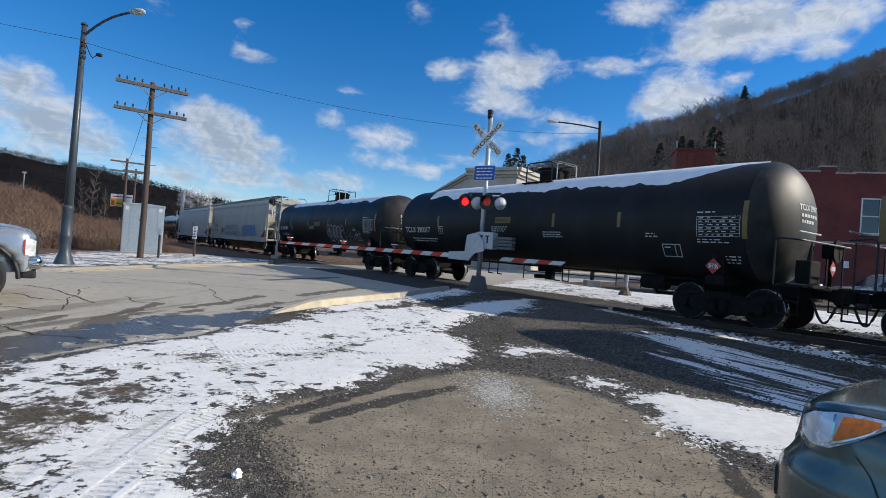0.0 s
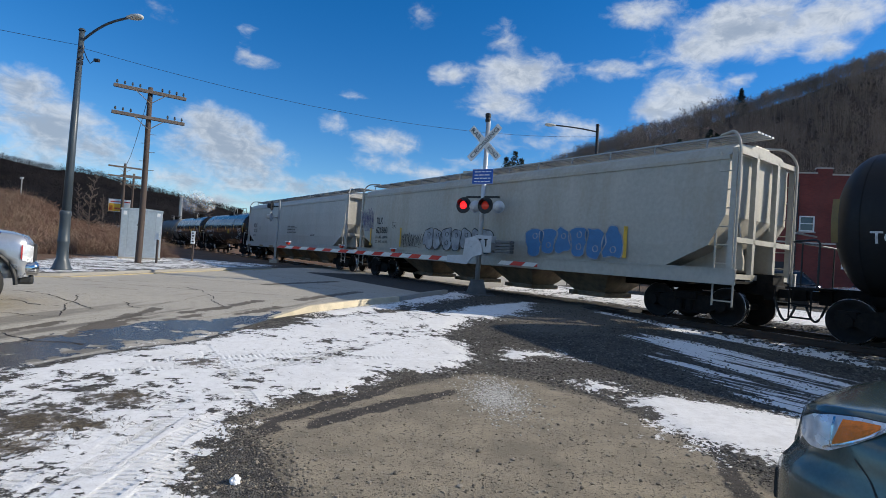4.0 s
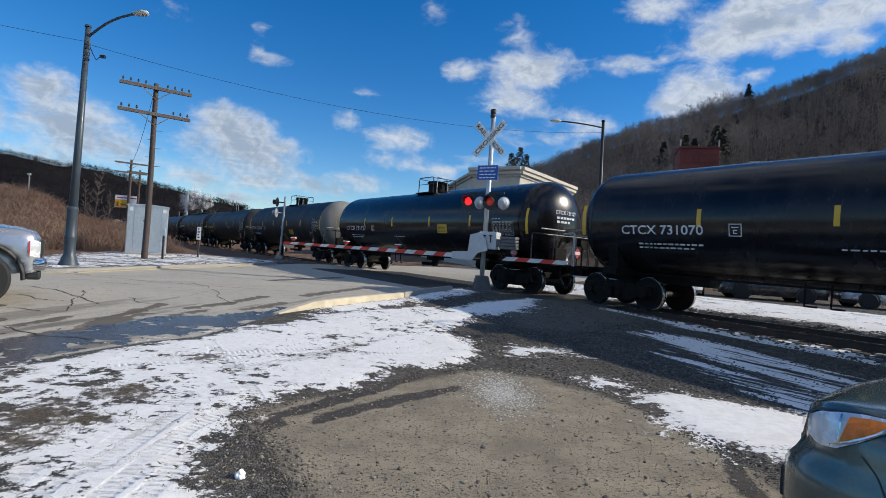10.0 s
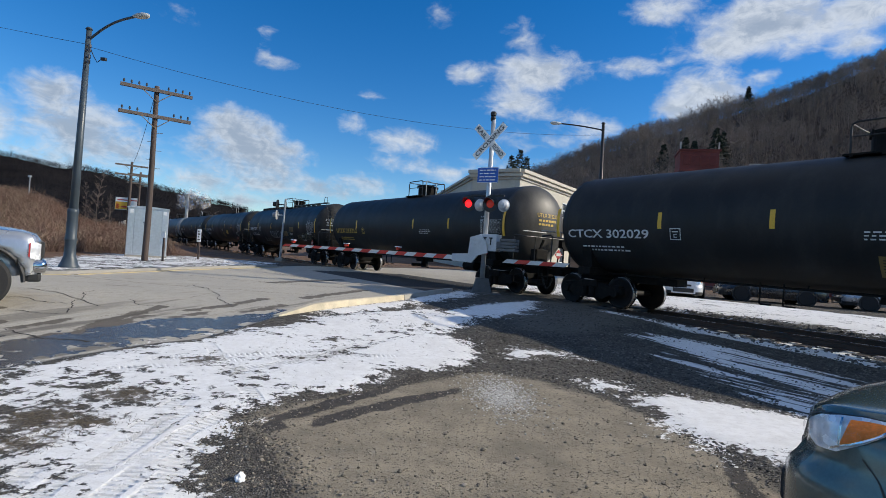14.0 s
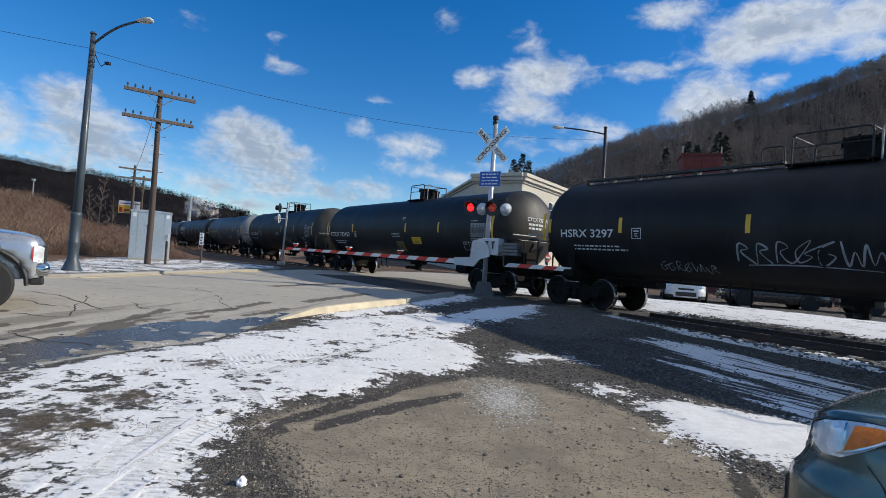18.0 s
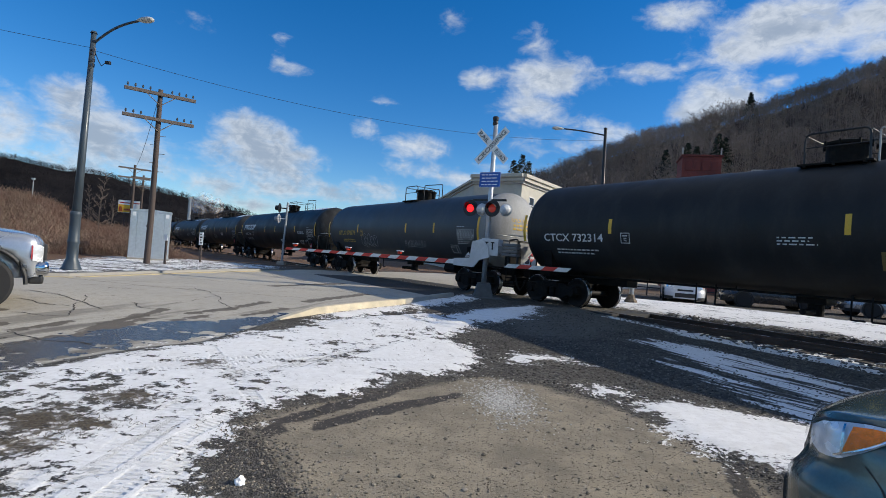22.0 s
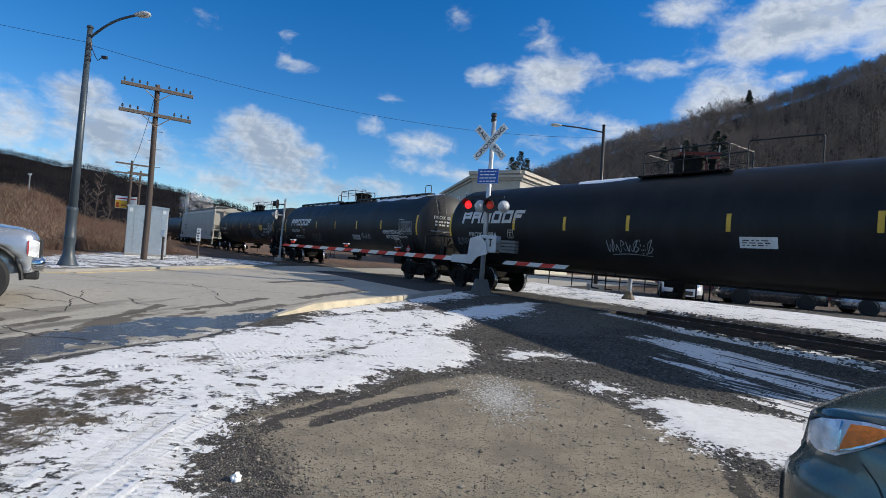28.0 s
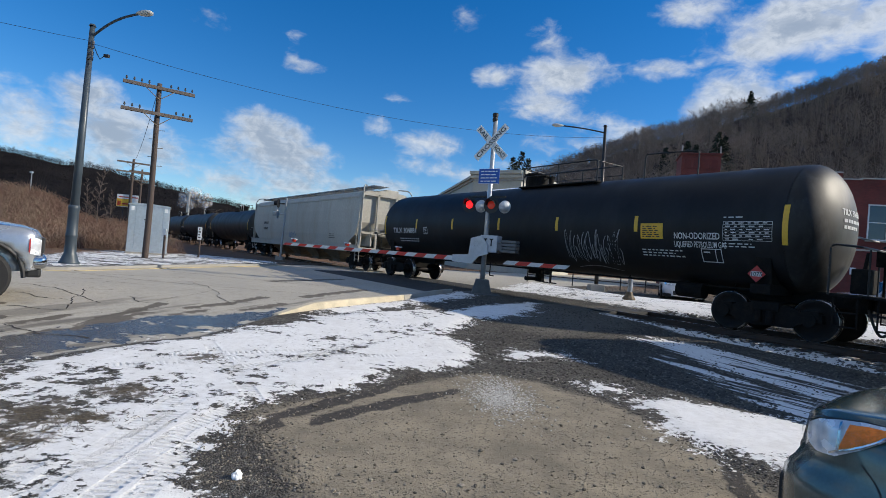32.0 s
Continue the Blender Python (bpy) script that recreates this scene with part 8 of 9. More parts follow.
M_FIR = material("dark_conifer_needles", (0.018, 0.03, 0.02), 0.8, vary=0.4, scale=3, bump=0.3)


def interp(table, x):
    for (x0, y0), (x1, y1) in zip(table, table[1:]):
        if x <= x1:
            return y0 + (y1 - y0) * max(0.0, (x - x0) / (x1 - x0))
    return table[-1][1]


# rise of the ridge above the horizon, as a slope, against the bearing (x over y)
RIDGE_R = [(-0.2, 0.0), (0.05, 0.075), (0.13, 0.118), (0.2, 0.148), (0.28, 0.182), (0.36, 0.215), (0.5, 0.255), (0.58, 0.28), (0.66, 0.31), (0.76, 0.35), (0.85, 0.378), (1.1, 0.42), (1.5, 0.35), (2.2, 0.12)]
RIDGE_L = [(-1.6, 0.158), (-1.2, 0.147), (-0.85, 0.113), (-0.74, 0.1), (-0.62, 0.087), (-0.52, 0.07), (-0.43, 0.054), (-0.37, 0.04), (-0.3, 0.022), (-0.2, 0.004), (-0.05, 0.0)]


def hill(name, ridge, near, far, bearings, mat, label, seed):
    nb, nr = 110, 34
    verts, faces = [], []
    for i in range(nb + 1):
        t = bearings[0] + (bearings[1] - bearings[0]) * i / nb
        for j in range(nr + 1):
            u = j / nr
            y = near + (far - near) * u
            x = t * y
            top = interp(ridge, t) * far
            prof = smooth(0.0, 1.0, min(u / 0.86, 1.0)) * 0.75 + 0.25 * min(u / 0.86, 1.0)
            z = 1.2 + top * prof * (1.0 if u < 0.86 else 1.0 - (u - 0.86) * 0.5)
            z += (2.2 * noise.noise((x * 0.02, y * 0.02, seed)) + 0.8 * noise.noise((x * 0.09, y * 0.09, seed))) * min(1.0, u * 4) * (far / 260)
            verts.append((x, y, z - 1.5 * (1 - min(1, u * 5))))
    w = nr + 1
    for i in range(nb):
        for j in range(nr):
            k = i * w + j
            faces.append((k, k + w, k + w + 1, k + 1))
    me = bpy.data.meshes.new(name)
    me.from_pydata(verts, [], faces)
    me.polygons.foreach_set("use_smooth", [True] * len(me.polygons))
    me.materials.append(mat)
    ob = tagged(new(name, me), label, "hill", kind="structure")
    return ob, verts, w, nb, nr


def hillside_trees():
    rng = random.Random(11)
    ob, verts, w, nb, nr = hill("hillside", RIDGE_R, 80, 250, (-0.12, 1.6), M_LITTER, "steep wooded hillside of leaf litter and bare trees", 3.0)
    full = [tree_shape(rng, 13, 7, 0.3, 0.28) for _ in range(10)]
    tall = [tree_shape(rng, 18, 9, 0.34, 0.35) for _ in range(8)]
    near, tops = Woods(full), Woods(tall)
    count = 0
    while count < 6000:
        i, j = rng.uniform(0, nb * 0.72), rng.random() ** 0.75 * (nr - 1)
        a, b = int(i), int(j)
        p = Vector(verts[a * w + b]).lerp(Vector(verts[(a + 1) * w + b + 1]), rng.random())
        if p.y < 92 or p.x / p.y < 0.02:
            continue
        ridge = j > nr * 0.74
        big = 1.35 if ridge and 0.44 < p.x / p.y < 0.54 and rng.random() < 0.4 else 1.0
        (tops if ridge else near).tree(p, rng.uniform(4.2, 7.6) * big, rng, rng.uniform(1.0, 1.5))
        count += 1
    tagged(near.mesh("hillside_woods", M_BARK), "dense bare grey-brown trees on the slope", "woods", kind="stuff")
    tagged(tops.mesh("ridge_woods", M_BARK), "bare trees standing along the ridge", "woods", kind="stuff")
    # conifers among them
    for t, y, h in ((0.126, 118, 20), (0.11, 116, 19), (0.139, 120, 18.2), (0.118, 114, 18), (0.435, 140, 14), (0.452, 141, 12.5), (0.492, 142, 15), (0.505, 144, 13), (0.547, 205, 12), (0.395, 150, 10)):
        z = 1.2 + interp(RIDGE_R, t) * 250 * (smooth(0, 1, min((y - 80) / 170 / 0.86, 1)) * 0.75 + 0.25 * min((y - 80) / 170 / 0.86, 1))
        tree = thing("conifer", "dark green conifer among bare trees", "tree", pose(t * y, y, z - 1.0))
        bm = bmesh.new()
        rod(bm, (0, 0, 0), (0, 0, h * 0.95), 0.2, 0.04, 7)
        part("trunk", bm, M_BARK, tree)
        vs, fs = [], []
        for k in range(700):
            u = rng.random() ** 0.8
            zz = h * (0.12 + 0.88 * u)
            rr = (1 - u) * h * 0.25 * rng.uniform(0.3, 1.05) + 0.2
            an = rng.uniform(0, 6.283)
            c = Vector((rr * math.cos(an), rr * math.sin(an), zz))
            s = 0.5 + 0.5 * (1 - u)
            q = len(vs)
            for _ in range(3):
                vs.append(tuple(c + Vector((rng.uniform(-1, 1), rng.uniform(-1, 1), rng.uniform(-0.8, 0.3))) * s))
            fs.append((q, q + 1, q + 2))
        me = bpy.data.meshes.new("crown")
        me.from_pydata(vs, [], fs)
        me.materials.append(M_FIR)
        cr = new("crown", me)
        cr.parent = tree


hillside_trees()


def far_hill():
    rng = random.Random(12)
    ob, verts, w, nb, nr = hill("far_hill", RIDGE_L, 240, 650, (-1.5, -0.1), M_FAR_SLOPE, "wooded ridge across the valley, its shade put into the colour", 8.0)
    woods = Woods([tree_shape(rng, 9, 5, 0.36, 0.25) for _ in range(8)])
    for _ in range(7000):
        i, j = rng.uniform(0, nb - 1), (0.3 + 0.7 * rng.random() ** 0.6) * (nr - 4)
        p = Vector(verts[int(i) * w + int(j)]).lerp(Vector(verts[(int(i) + 1) * w + int(j) + 1]), rng.random())
        woods.tree(p, rng.uniform(4.0, 7.0), rng, rng.uniform(1.2, 1.9))
    tagged(woods.mesh("far_woods", M_BARK_SHADED), "leafless woods on the far ridge, coloured as in shade", "woods", kind="stuff")


far_hill()


def brush():
    """Dead weeds and scrub on the bank beside the track."""
    rng = random.Random(13)
    def clump(stems):
        """A low clump of bent dead stems, one metre tall."""
        tri = []
        for _ in range(stems):
            a = rng.uniform(0, 6.283)
            q = Vector((rng.gauss(0, 0.32), rng.gauss(0, 0.32), -0.05))
            e = q + Vector((math.cos(a) * 0.42, math.sin(a) * 0.42, 1.0)) * rng.uniform(0.5, 1.0)
            for c, d, r in ((q, e, 0.012), *[(q.lerp(e, u), q.lerp(e, u) + Vector((rng.uniform(-0.3, 0.3), rng.uniform(-0.3, 0.3), rng.uniform(0.1, 0.3))), 0.009) for u in (0.45, 0.6, 0.75, 0.9)]):
                w = (d - c).normalized().cross(Vector((rng.uniform(-1, 1), rng.uniform(-1, 1), 0.3))).normalized() * r
                tri.append((c - w, c + w, d))
        return np.array([[tuple(c) for c in t] for t in tri])
    tan, red = Woods([clump(14) for _ in range(8)]), Woods([clump(17) for _ in range(8)])
    k = 0
    while k < 8000:
        y = rng.uniform(24, 78)
        x = rng.uniform(-1.15, -0.4) * y
        s, lat = track_coords(x, y)
        if lat > -8.8 + 2.6 * smooth(36, 60, y) or road_far_side(x, y) < 2.5 and math.hypot(x, y) < 34:
            continue
        if math.hypot(x, y) < 33 and not (x < -17.5 - 0.25 * (y - 22)):
            continue
        patch = noise.noise((x * 0.12, y * 0.12, 2.0))
        h = (0.3 + 1.0 * rng.random() ** 1.8) * (1.2 if lat > -9 else 1.0) * (1.0 + 0.7 * patch)
        (tan if rng.random() < 0.4 + 0.5 * patch else red).tree((x, y, ground_height(x, y) + 0.25), max(h, 0.2), rng, rng.uniform(0.8, 1.4) * (0.6 / max(h, 0.35)) ** 0.5)
        k += 1
    tagged(tan.mesh("dry_weeds", material("straw_stems", (0.2, 0.145, 0.105), 0.9, vary=0.3, scale=0.4, bump=0)), "pale straw-coloured dead weeds on the bank", "weeds", kind="stuff")
    tagged(red.mesh("brown_scrub", material("russet_stems", (0.15, 0.088, 0.064), 0.9, vary=0.35, scale=0.25, bump=0)), "russet brown leafless scrub on the bank", "scrub", kind="stuff")
    twigs = material("pale_twigs", (0.16, 0.125, 0.105), 0.9, bump=0)
    for x, y, h in ((-28.6, 43.0, 5.0), (-29.4, 42.6, 3.6), (-27.9, 43.4, 3.2), (-31, 70, 5), (-20.6, 58, 4.0)):
        t = Woods([tree_shape(rng, 26, 9, 0.17, 0.12)])
        t.tree((0, 0, 0.3), h, rng)
        tr = thing("bare_tree", "slender leafless tree on the brushy bank", "tree", pose(x, y, ground_height(x, y)))
        t.mesh("crown", twigs).parent = tr


brush()



def steam_plume():
    """Steam drifting off a works chimney in the distance, as soft rounded puffs."""
    m = bpy.data.materials.new("thin_steam")
    m.use_nodes = True
    n, l = m.node_tree.nodes, m.node_tree.links
    b = n["Principled BSDF"]
    b.inputs["Base Color"].default_value, b.inputs["Roughness"].default_value = (0.8, 0.82, 0.85, 1), 1.0
    tc, nz, rg = n.new("ShaderNodeTexCoord"), n.new("ShaderNodeTexNoise"), n.new("ShaderNodeMapRange")
    nz.inputs["Scale"].default_value, nz.inputs["Detail"].default_value = 0.6, 6
    rg.inputs["From Min"].default_value, rg.inputs["From Max"].default_value, rg.inputs["To Max"].default_value = 0.42, 0.74, 0.38
    l.new(tc.outputs["Object"], nz.inputs["Vector"])
    l.new(nz.outputs["Fac"], rg.inputs["Value"])
    l.new(rg.outputs[0], b.inputs["Alpha"])
    stack = thing("chimney", "pale slender works chimney in the distance", "chimney", pose(-74.4, 150, 4.0))
    bm = bmesh.new()
    rod(bm, (0, 0, -4), (0, 0, 9.0), 0.5, 0.4, 14)
    part("shaft", bm, M_GALV_PAINT, stack)
    bm = bmesh.new()
    rod(bm, (0, 0, 8.9), (0, 0, 9.15), 0.55, 0.55, 14)
    part("rim", bm, M_STONE_TRIM, stack)
    ob = thing("steam_plume", "white steam drifting from the distant chimney", "steam", pose(-74, 151, 12.5))
    rng = random.Random(31)
    for k in range(14):
        u = k / 13
        bm = bmesh.new()
        bmesh.ops.create_icosphere(bm, subdivisions=3, radius=1.0 + 1.1 * u * rng.uniform(0.7, 1.2))
        c = Vector((rng.uniform(-2.2, 1.5) + 4.5 * u * rng.uniform(0.3, 1.0), rng.uniform(-1, 1), rng.uniform(-3.5, 0.5) + 1.2 * u))
        for v in bm.verts:
            v.co = v.co * (1 + 0.35 * noise.noise(v.co * 0.9 + c)) + c
        part("puff", bm, m, ob, shade=True)
    return ob


STEAM = steam_plume()
# ---- clouds ----
def cloud_material():
    m = bpy.data.materials.new("cloud_vapour")
    m.use_nodes = True
    n, l = m.node_tree.nodes, m.node_tree.links
    n.remove(n["Principled BSDF"])
    out = n["Material Output"]
    at = n.new("ShaderNodeAttribute")
    at.attribute_name = "cover"
    tc = n.new("ShaderNodeTexCoord")
    mp = n.new("ShaderNodeMapping")
    mp.inputs["Scale"].default_value = (1, 1, 1.7)
    l.new(tc.outputs["Object"], mp.inputs[0])

    def noise_at(scale, detail, rough, shift=0.0):
        t = n.new("ShaderNodeTexNoise")
        t.inputs["Scale"].default_value, t.inputs["Detail"].default_value, t.inputs["Roughness"].default_value = scale, detail, rough
        t.inputs["Distortion"].default_value = 0.5
        v = n.new("ShaderNodeVectorMath")
        v.operation = "ADD"
        v.inputs[1].default_value = (shift, shift * 0.4, shift)
        l.new(mp.outputs[0], v.inputs[0])
        l.new(v.outputs[0], t.inputs["Vector"])
        return t.outputs["Fac"]

    def op(kind, a, b):
        x = n.new("ShaderNodeMath")
        x.operation = kind
        for i, v in enumerate((a, b)):
            if isinstance(v, float):
                x.inputs[i].default_value = v
            else:
                l.new(v, x.inputs[i])
        return x.outputs[0]

    def rng(v, a, b, lo=0.0, hi=1.0):
        r = n.new("ShaderNodeMapRange")
        r.interpolation_type = "SMOOTHSTEP"
        for key, q in (("From Min", a), ("From Max", b), ("To Min", lo), ("To Max", hi)):
            r.inputs[key].default_value = q
        l.new(v, r.inputs["Value"])
        return r.outputs[0]
    puff = op("ADD", op("MULTIPLY", op("SUBTRACT", noise_at(0.012, 8, 0.6), 0.5), 2.4), op("MULTIPLY", op("SUBTRACT", noise_at(0.034, 9, 0.6, 300.0), 0.5), 1.5))
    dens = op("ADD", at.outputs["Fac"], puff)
    alpha = rng(dens, -0.1, 1.3)
    # sunlit tops, greyer bellies where the cloud is thick, painted into the glow
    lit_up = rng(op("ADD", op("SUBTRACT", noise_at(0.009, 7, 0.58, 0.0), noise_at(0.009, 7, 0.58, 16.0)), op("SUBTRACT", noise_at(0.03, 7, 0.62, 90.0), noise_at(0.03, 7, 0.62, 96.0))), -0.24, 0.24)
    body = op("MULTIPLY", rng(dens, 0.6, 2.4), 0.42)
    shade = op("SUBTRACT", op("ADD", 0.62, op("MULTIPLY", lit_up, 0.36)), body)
    # the valley bank's self-shading, taken off the glow as well
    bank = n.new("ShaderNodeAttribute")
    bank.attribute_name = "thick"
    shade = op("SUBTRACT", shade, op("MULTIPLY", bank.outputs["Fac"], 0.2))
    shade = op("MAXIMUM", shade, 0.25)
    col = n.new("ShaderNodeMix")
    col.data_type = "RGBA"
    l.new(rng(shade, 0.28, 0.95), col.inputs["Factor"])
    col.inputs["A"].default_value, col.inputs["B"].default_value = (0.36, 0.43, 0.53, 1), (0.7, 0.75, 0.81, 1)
    em = n.new("ShaderNodeEmission")
    l.new(col.outputs["Result"], em.inputs["Color"])
    em.inputs["Strength"].default_value = 1.0
    tr = n.new("ShaderNodeBsdfTransparent")
    mx = n.new("ShaderNodeMixShader")
    l.new(op("MULTIPLY", alpha, 0.9), mx.inputs[0])
    l.new(tr.outputs[0], mx.inputs[1])
    l.new(em.outputs[0], mx.inputs[2])
    l.new(mx.outputs[0], out.inputs["Surface"])
    return m


# cloud masses: bearing and height above the horizon in degrees, half widths, thickness
CLOUDS = [(-39.4, 11.3, 2.7, 2.0, 0.90), (-37.3, 8.7, 4.2, 2.6, 0.95), (-34.6, 7.5, 3.7, 2.0, 0.75), (-39.2, 6.0, 3.3, 1.6, 0.75), (-24.1, 11.1, 3.8, 2.1, 1.15), (-22.7, 9.2, 4.9, 2.1, 1.15), (-21.2, 7.7, 4.0, 1.4, 0.90), (-26.5, 8.9, 2.9, 1.6, 0.60), (-26.7, 5.6, 2.9, 1.1, 0.60),
          (-20.6, 6.1, 4.5, 1.1, 0.90), (-23.6, 4.1, 3.6, 0.8, 0.60), (-15.0, 6.1, 4.8, 1.0, 0.70), (-11.6, 6.9, 3.5, 0.9, 0.60), (-21.1, 17.9, 2.0, 0.7, 0.50), (-22.3, 18.5, 0.7, 0.8, 0.40), (-11.5, 16.1, 2.1, 0.6, 0.65), (-13.0, 13.1, 1.7, 1.2, 0.65), (-7.7, 11.7, 3.9, 1.7, 0.80),
          (-7.3, 9.4, 3.6, 1.1, 0.55), (-3.0, 8.6, 3.2, 1.0, 0.90), (-4.6, 24.3, 1.8, 1.3, 0.45), (-22.2, 20.4, 0.9, 0.5, 0.30), (-30.4, 20.4, 2.0, 0.8, 0.35), (-2.0, 18.9, 1.5, 1.2, 0.80), (-0.6, 19.1, 1.5, 1.2, 0.95), (4.7, 22.8, 2.3, 1.4, 0.60), (6.7, 19.7, 6.0, 2.2, 1.10),
          (16.2, 19.7, 4.0, 1.2, 0.80), (4.7, 16.3, 4.4, 1.7, 0.80), (9.0, 15.0, 4.3, 1.2, 0.65), (12.6, 14.0, 3.6, 1.4, 0.80), (8.6, 12.4, 5.5, 1.3, 0.65), (3.9, 10.1, 4.8, 0.9, 0.50), (22.8, 17.1, 4.0, 2.4, 1.20), (20.8, 16.0, 3.2, 1.6, 1.00), (24.0, 18.3, 2.1, 1.3, 0.95),
          (27.7, 18.1, 1.7, 0.7, 0.65), (28.4, 22.5, 7.3, 2.7, 1.30), (25.3, 21.4, 4.9, 1.6, 1.00), (34.3, 22.6, 4.7, 1.8, 1.20), (19.3, 24.9, 3.9, 1.2, 0.95), (34.5, 20.1, 2.6, 1.0, 0.90), (30.4, 20.3, 2.5, 1.0, 0.85), (37.3, 22.3, 1.5, 1.8, 0.85), (31.6, 27.5, 7.1, 2.1, 1.00),
          (-7.6, 30.7, 10.1, 2.2, 0.70), (13.6, 30.0, 8.6, 1.8, 0.60), (-44.5, 8.7, 3.4, 3.4, 0.90), (-45.1, 3.4, 4.3, 1.7, 0.80)]


def build_clouds():
    R = 900.0
    na, ne = 420, 110
    az, el = np.meshgrid(np.radians(np.linspace(-180, 180, na)), np.radians(np.linspace(0.2, 86, ne)))
    a, e = az.ravel(), el.ravel()
    verts = np.stack([R * np.cos(e) * np.sin(a), R * np.cos(e) * np.cos(a), R * np.sin(e)], -1)
    cover, thick = np.full(a.shape, -1.0), np.zeros(a.shape)
    # unseen glowing clouds added outside the view to brighten the shade, clear about the sun
    rng = random.Random(77)
    fill_clouds = []
    while len(fill_clouds) < 62:
        ca, ce = rng.uniform(-180, 180), 8 + 74 * rng.random() ** 1.2
        wa, we = rng.uniform(6, 13), rng.uniform(4, 8)
        grow = 1 / max(0.25, math.cos(math.radians(ce)))
        if (-60 < ca < 52 and ce < 42) or (abs(ca - 86) < 26 + wa * grow and ce < 58):
            continue
        fill_clouds.append((ca, ce, wa * grow, we, rng.uniform(0.9, 1.3)))
    for k, (ca, ce, wa, we, th) in enumerate(CLOUDS + fill_clouds):
        if k < 13:                             # the broad soft bank across the valley
            wa, we, th = wa * 1.25, we * 1.2, th * 1.15
        elif 36 < k < 44:                      # the big bright mass over the ridge
            wa, we, th = wa * 1.15, we * 1.2, th * 1.1
        q = (((np.degrees(a) - ca + 180) % 360 - 180) / wa) ** 2 + ((np.degrees(e) - ce) / we) ** 2
        cover = np.maximum(cover, th * 1.2 * (1 - q ** 0.75))
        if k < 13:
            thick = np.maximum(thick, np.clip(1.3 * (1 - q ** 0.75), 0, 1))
    cover = np.maximum(cover, -1.0)
    gap = (np.abs(np.degrees(a) - 86) < 22) & (np.degrees(e) < 50)
    i = np.arange(na * ne).reshape(ne, na)
    quads = np.stack([i[:-1, :-1], i[1:, :-1], i[1:, 1:], i[:-1, 1:]], -1).reshape(-1, 4)
    quads = quads[~gap[quads].any(axis=1)]
    me = bpy.data.meshes.new("cloud_backdrop")
    me.from_pydata(verts.tolist(), [], quads.tolist())
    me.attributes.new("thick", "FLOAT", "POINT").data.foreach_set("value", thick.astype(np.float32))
    me.attributes.new("cover", "FLOAT", "POINT").data.foreach_set("value", cover.astype(np.float32))
    me.polygons.foreach_set("use_smooth", [True] * len(me.polygons))
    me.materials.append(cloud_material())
    return tagged(new("cloud_backdrop", me), "scattered white cumulus clouds in a blue sky, with added unseen fill clouds around", "clouds", kind="structure")


CLOUD_SHEET = build_clouds()

# ---- vehicles ----
def paint(name, color, rough=0.25, metal=0.5):
    return material(name, color, rough, metal=metal, vary=0.06, scale=2, bump=0.0, coat=0.7, stain=(color[0] * 0.7 + 0.06, color[1] * 0.7 + 0.055, color[2] * 0.7 + 0.05), stain_amount=0.5, stain_scale=2.5)


def thin_cover(name):
    """Thin clear plastic: see-through with a glossy skin."""
    m = bpy.data.materials.new(name)
    m.use_nodes = True
    n, l = m.node_tree.nodes, m.node_tree.links
    n.remove(n["Principled BSDF"])
    tr, gl, mx, lw = n.new("ShaderNodeBsdfTransparent"), n.new("ShaderNodeBsdfGlossy"), n.new("ShaderNodeMixShader"), n.new("ShaderNodeFresnel")
    gl.inputs["Roughness"].default_value = 0.05
    lw.inputs["IOR"].default_value = 1.2
    l.new(lw.outputs[0], mx.inputs[0])
    l.new(tr.outputs[0], mx.inputs[1])
    l.new(gl.outputs[0], mx.inputs[2])
    l.new(mx.outputs[0], n["Material Output"].inputs["Surface"])
    return m


M_TYRE = material("tyre_rubber", (0.018, 0.018, 0.019), 0.8, vary=0.2, bump=0.3, bump_scale=60)
M_RIM = material("alloy_rim", (0.45, 0.46, 0.47), 0.3, metal=0.9, vary=0.1)
M_CHROME = material("chrome_trim", (0.6, 0.61, 0.62), 0.15, metal=1.0, vary=0.05, bump=0.0)
M_LENS = thin_cover("headlight_lens")
M_AMBER = material("amber_reflector", (0.9, 0.25, 0.045), 0.5, vary=0.12, scale=30, bump=0.3, bump_scale=120, spec=0.2)
M_REFLECTOR = material("headlight_bowl", (0.8, 0.83, 0.86), 0.25, metal=0.35, vary=0.2, scale=9, bump=0.3, bump_scale=25)
M_DARK_PLASTIC = material("dark_bumper_plastic", (0.02, 0.021, 0.022), 0.6, vary=0.15, bump=0.1)


def wheel(parent, x, y, r, w, rim=True):
    bm = bmesh.new()
    lathe(bm, [(-w / 2, r * 0.62), (-w / 2, r * 0.9), (-w / 2 + 0.03, r), (w / 2 - 0.03, r), (w / 2, r * 0.9), (w / 2, r * 0.62)], 36, "Y")
    bmesh.ops.translate(bm, vec=(x, y, r), verts=bm.verts)
    wh = part("wheel", bm, M_TYRE, parent, "black rubber tyre")
    bm = bmesh.new()
    s = -1 if y < 0 else 1
    lathe(bm, [(s * w * 0.2, r * 0.62), (s * w * 0.46, r * 0.62), (s * w * 0.46, r * 0.56), (s * w * 0.25, r * 0.54), (s * w * 0.25, 0.02)], 30, "Y")
    for k in range(6):
        a = k * math.pi / 3
        for da in (-0.12, 0.12):
            made = box(bm, 0.05, r * 0.57, s * w * 0.3 - 0.015, s * w * 0.3 + 0.025, -0.022, 0.022, 0.0, Matrix.Rotation(a + da, 4, "Y"))
    rod(bm, (0, s * w * 0.2, 0), (0, s * w * 0.42, 0), 0.05, sides=12)
    bmesh.ops.translate(bm, vec=(x, y, r), verts=bm.verts)
    part("rim", bm, M_RIM, wh, "silver alloy rim")


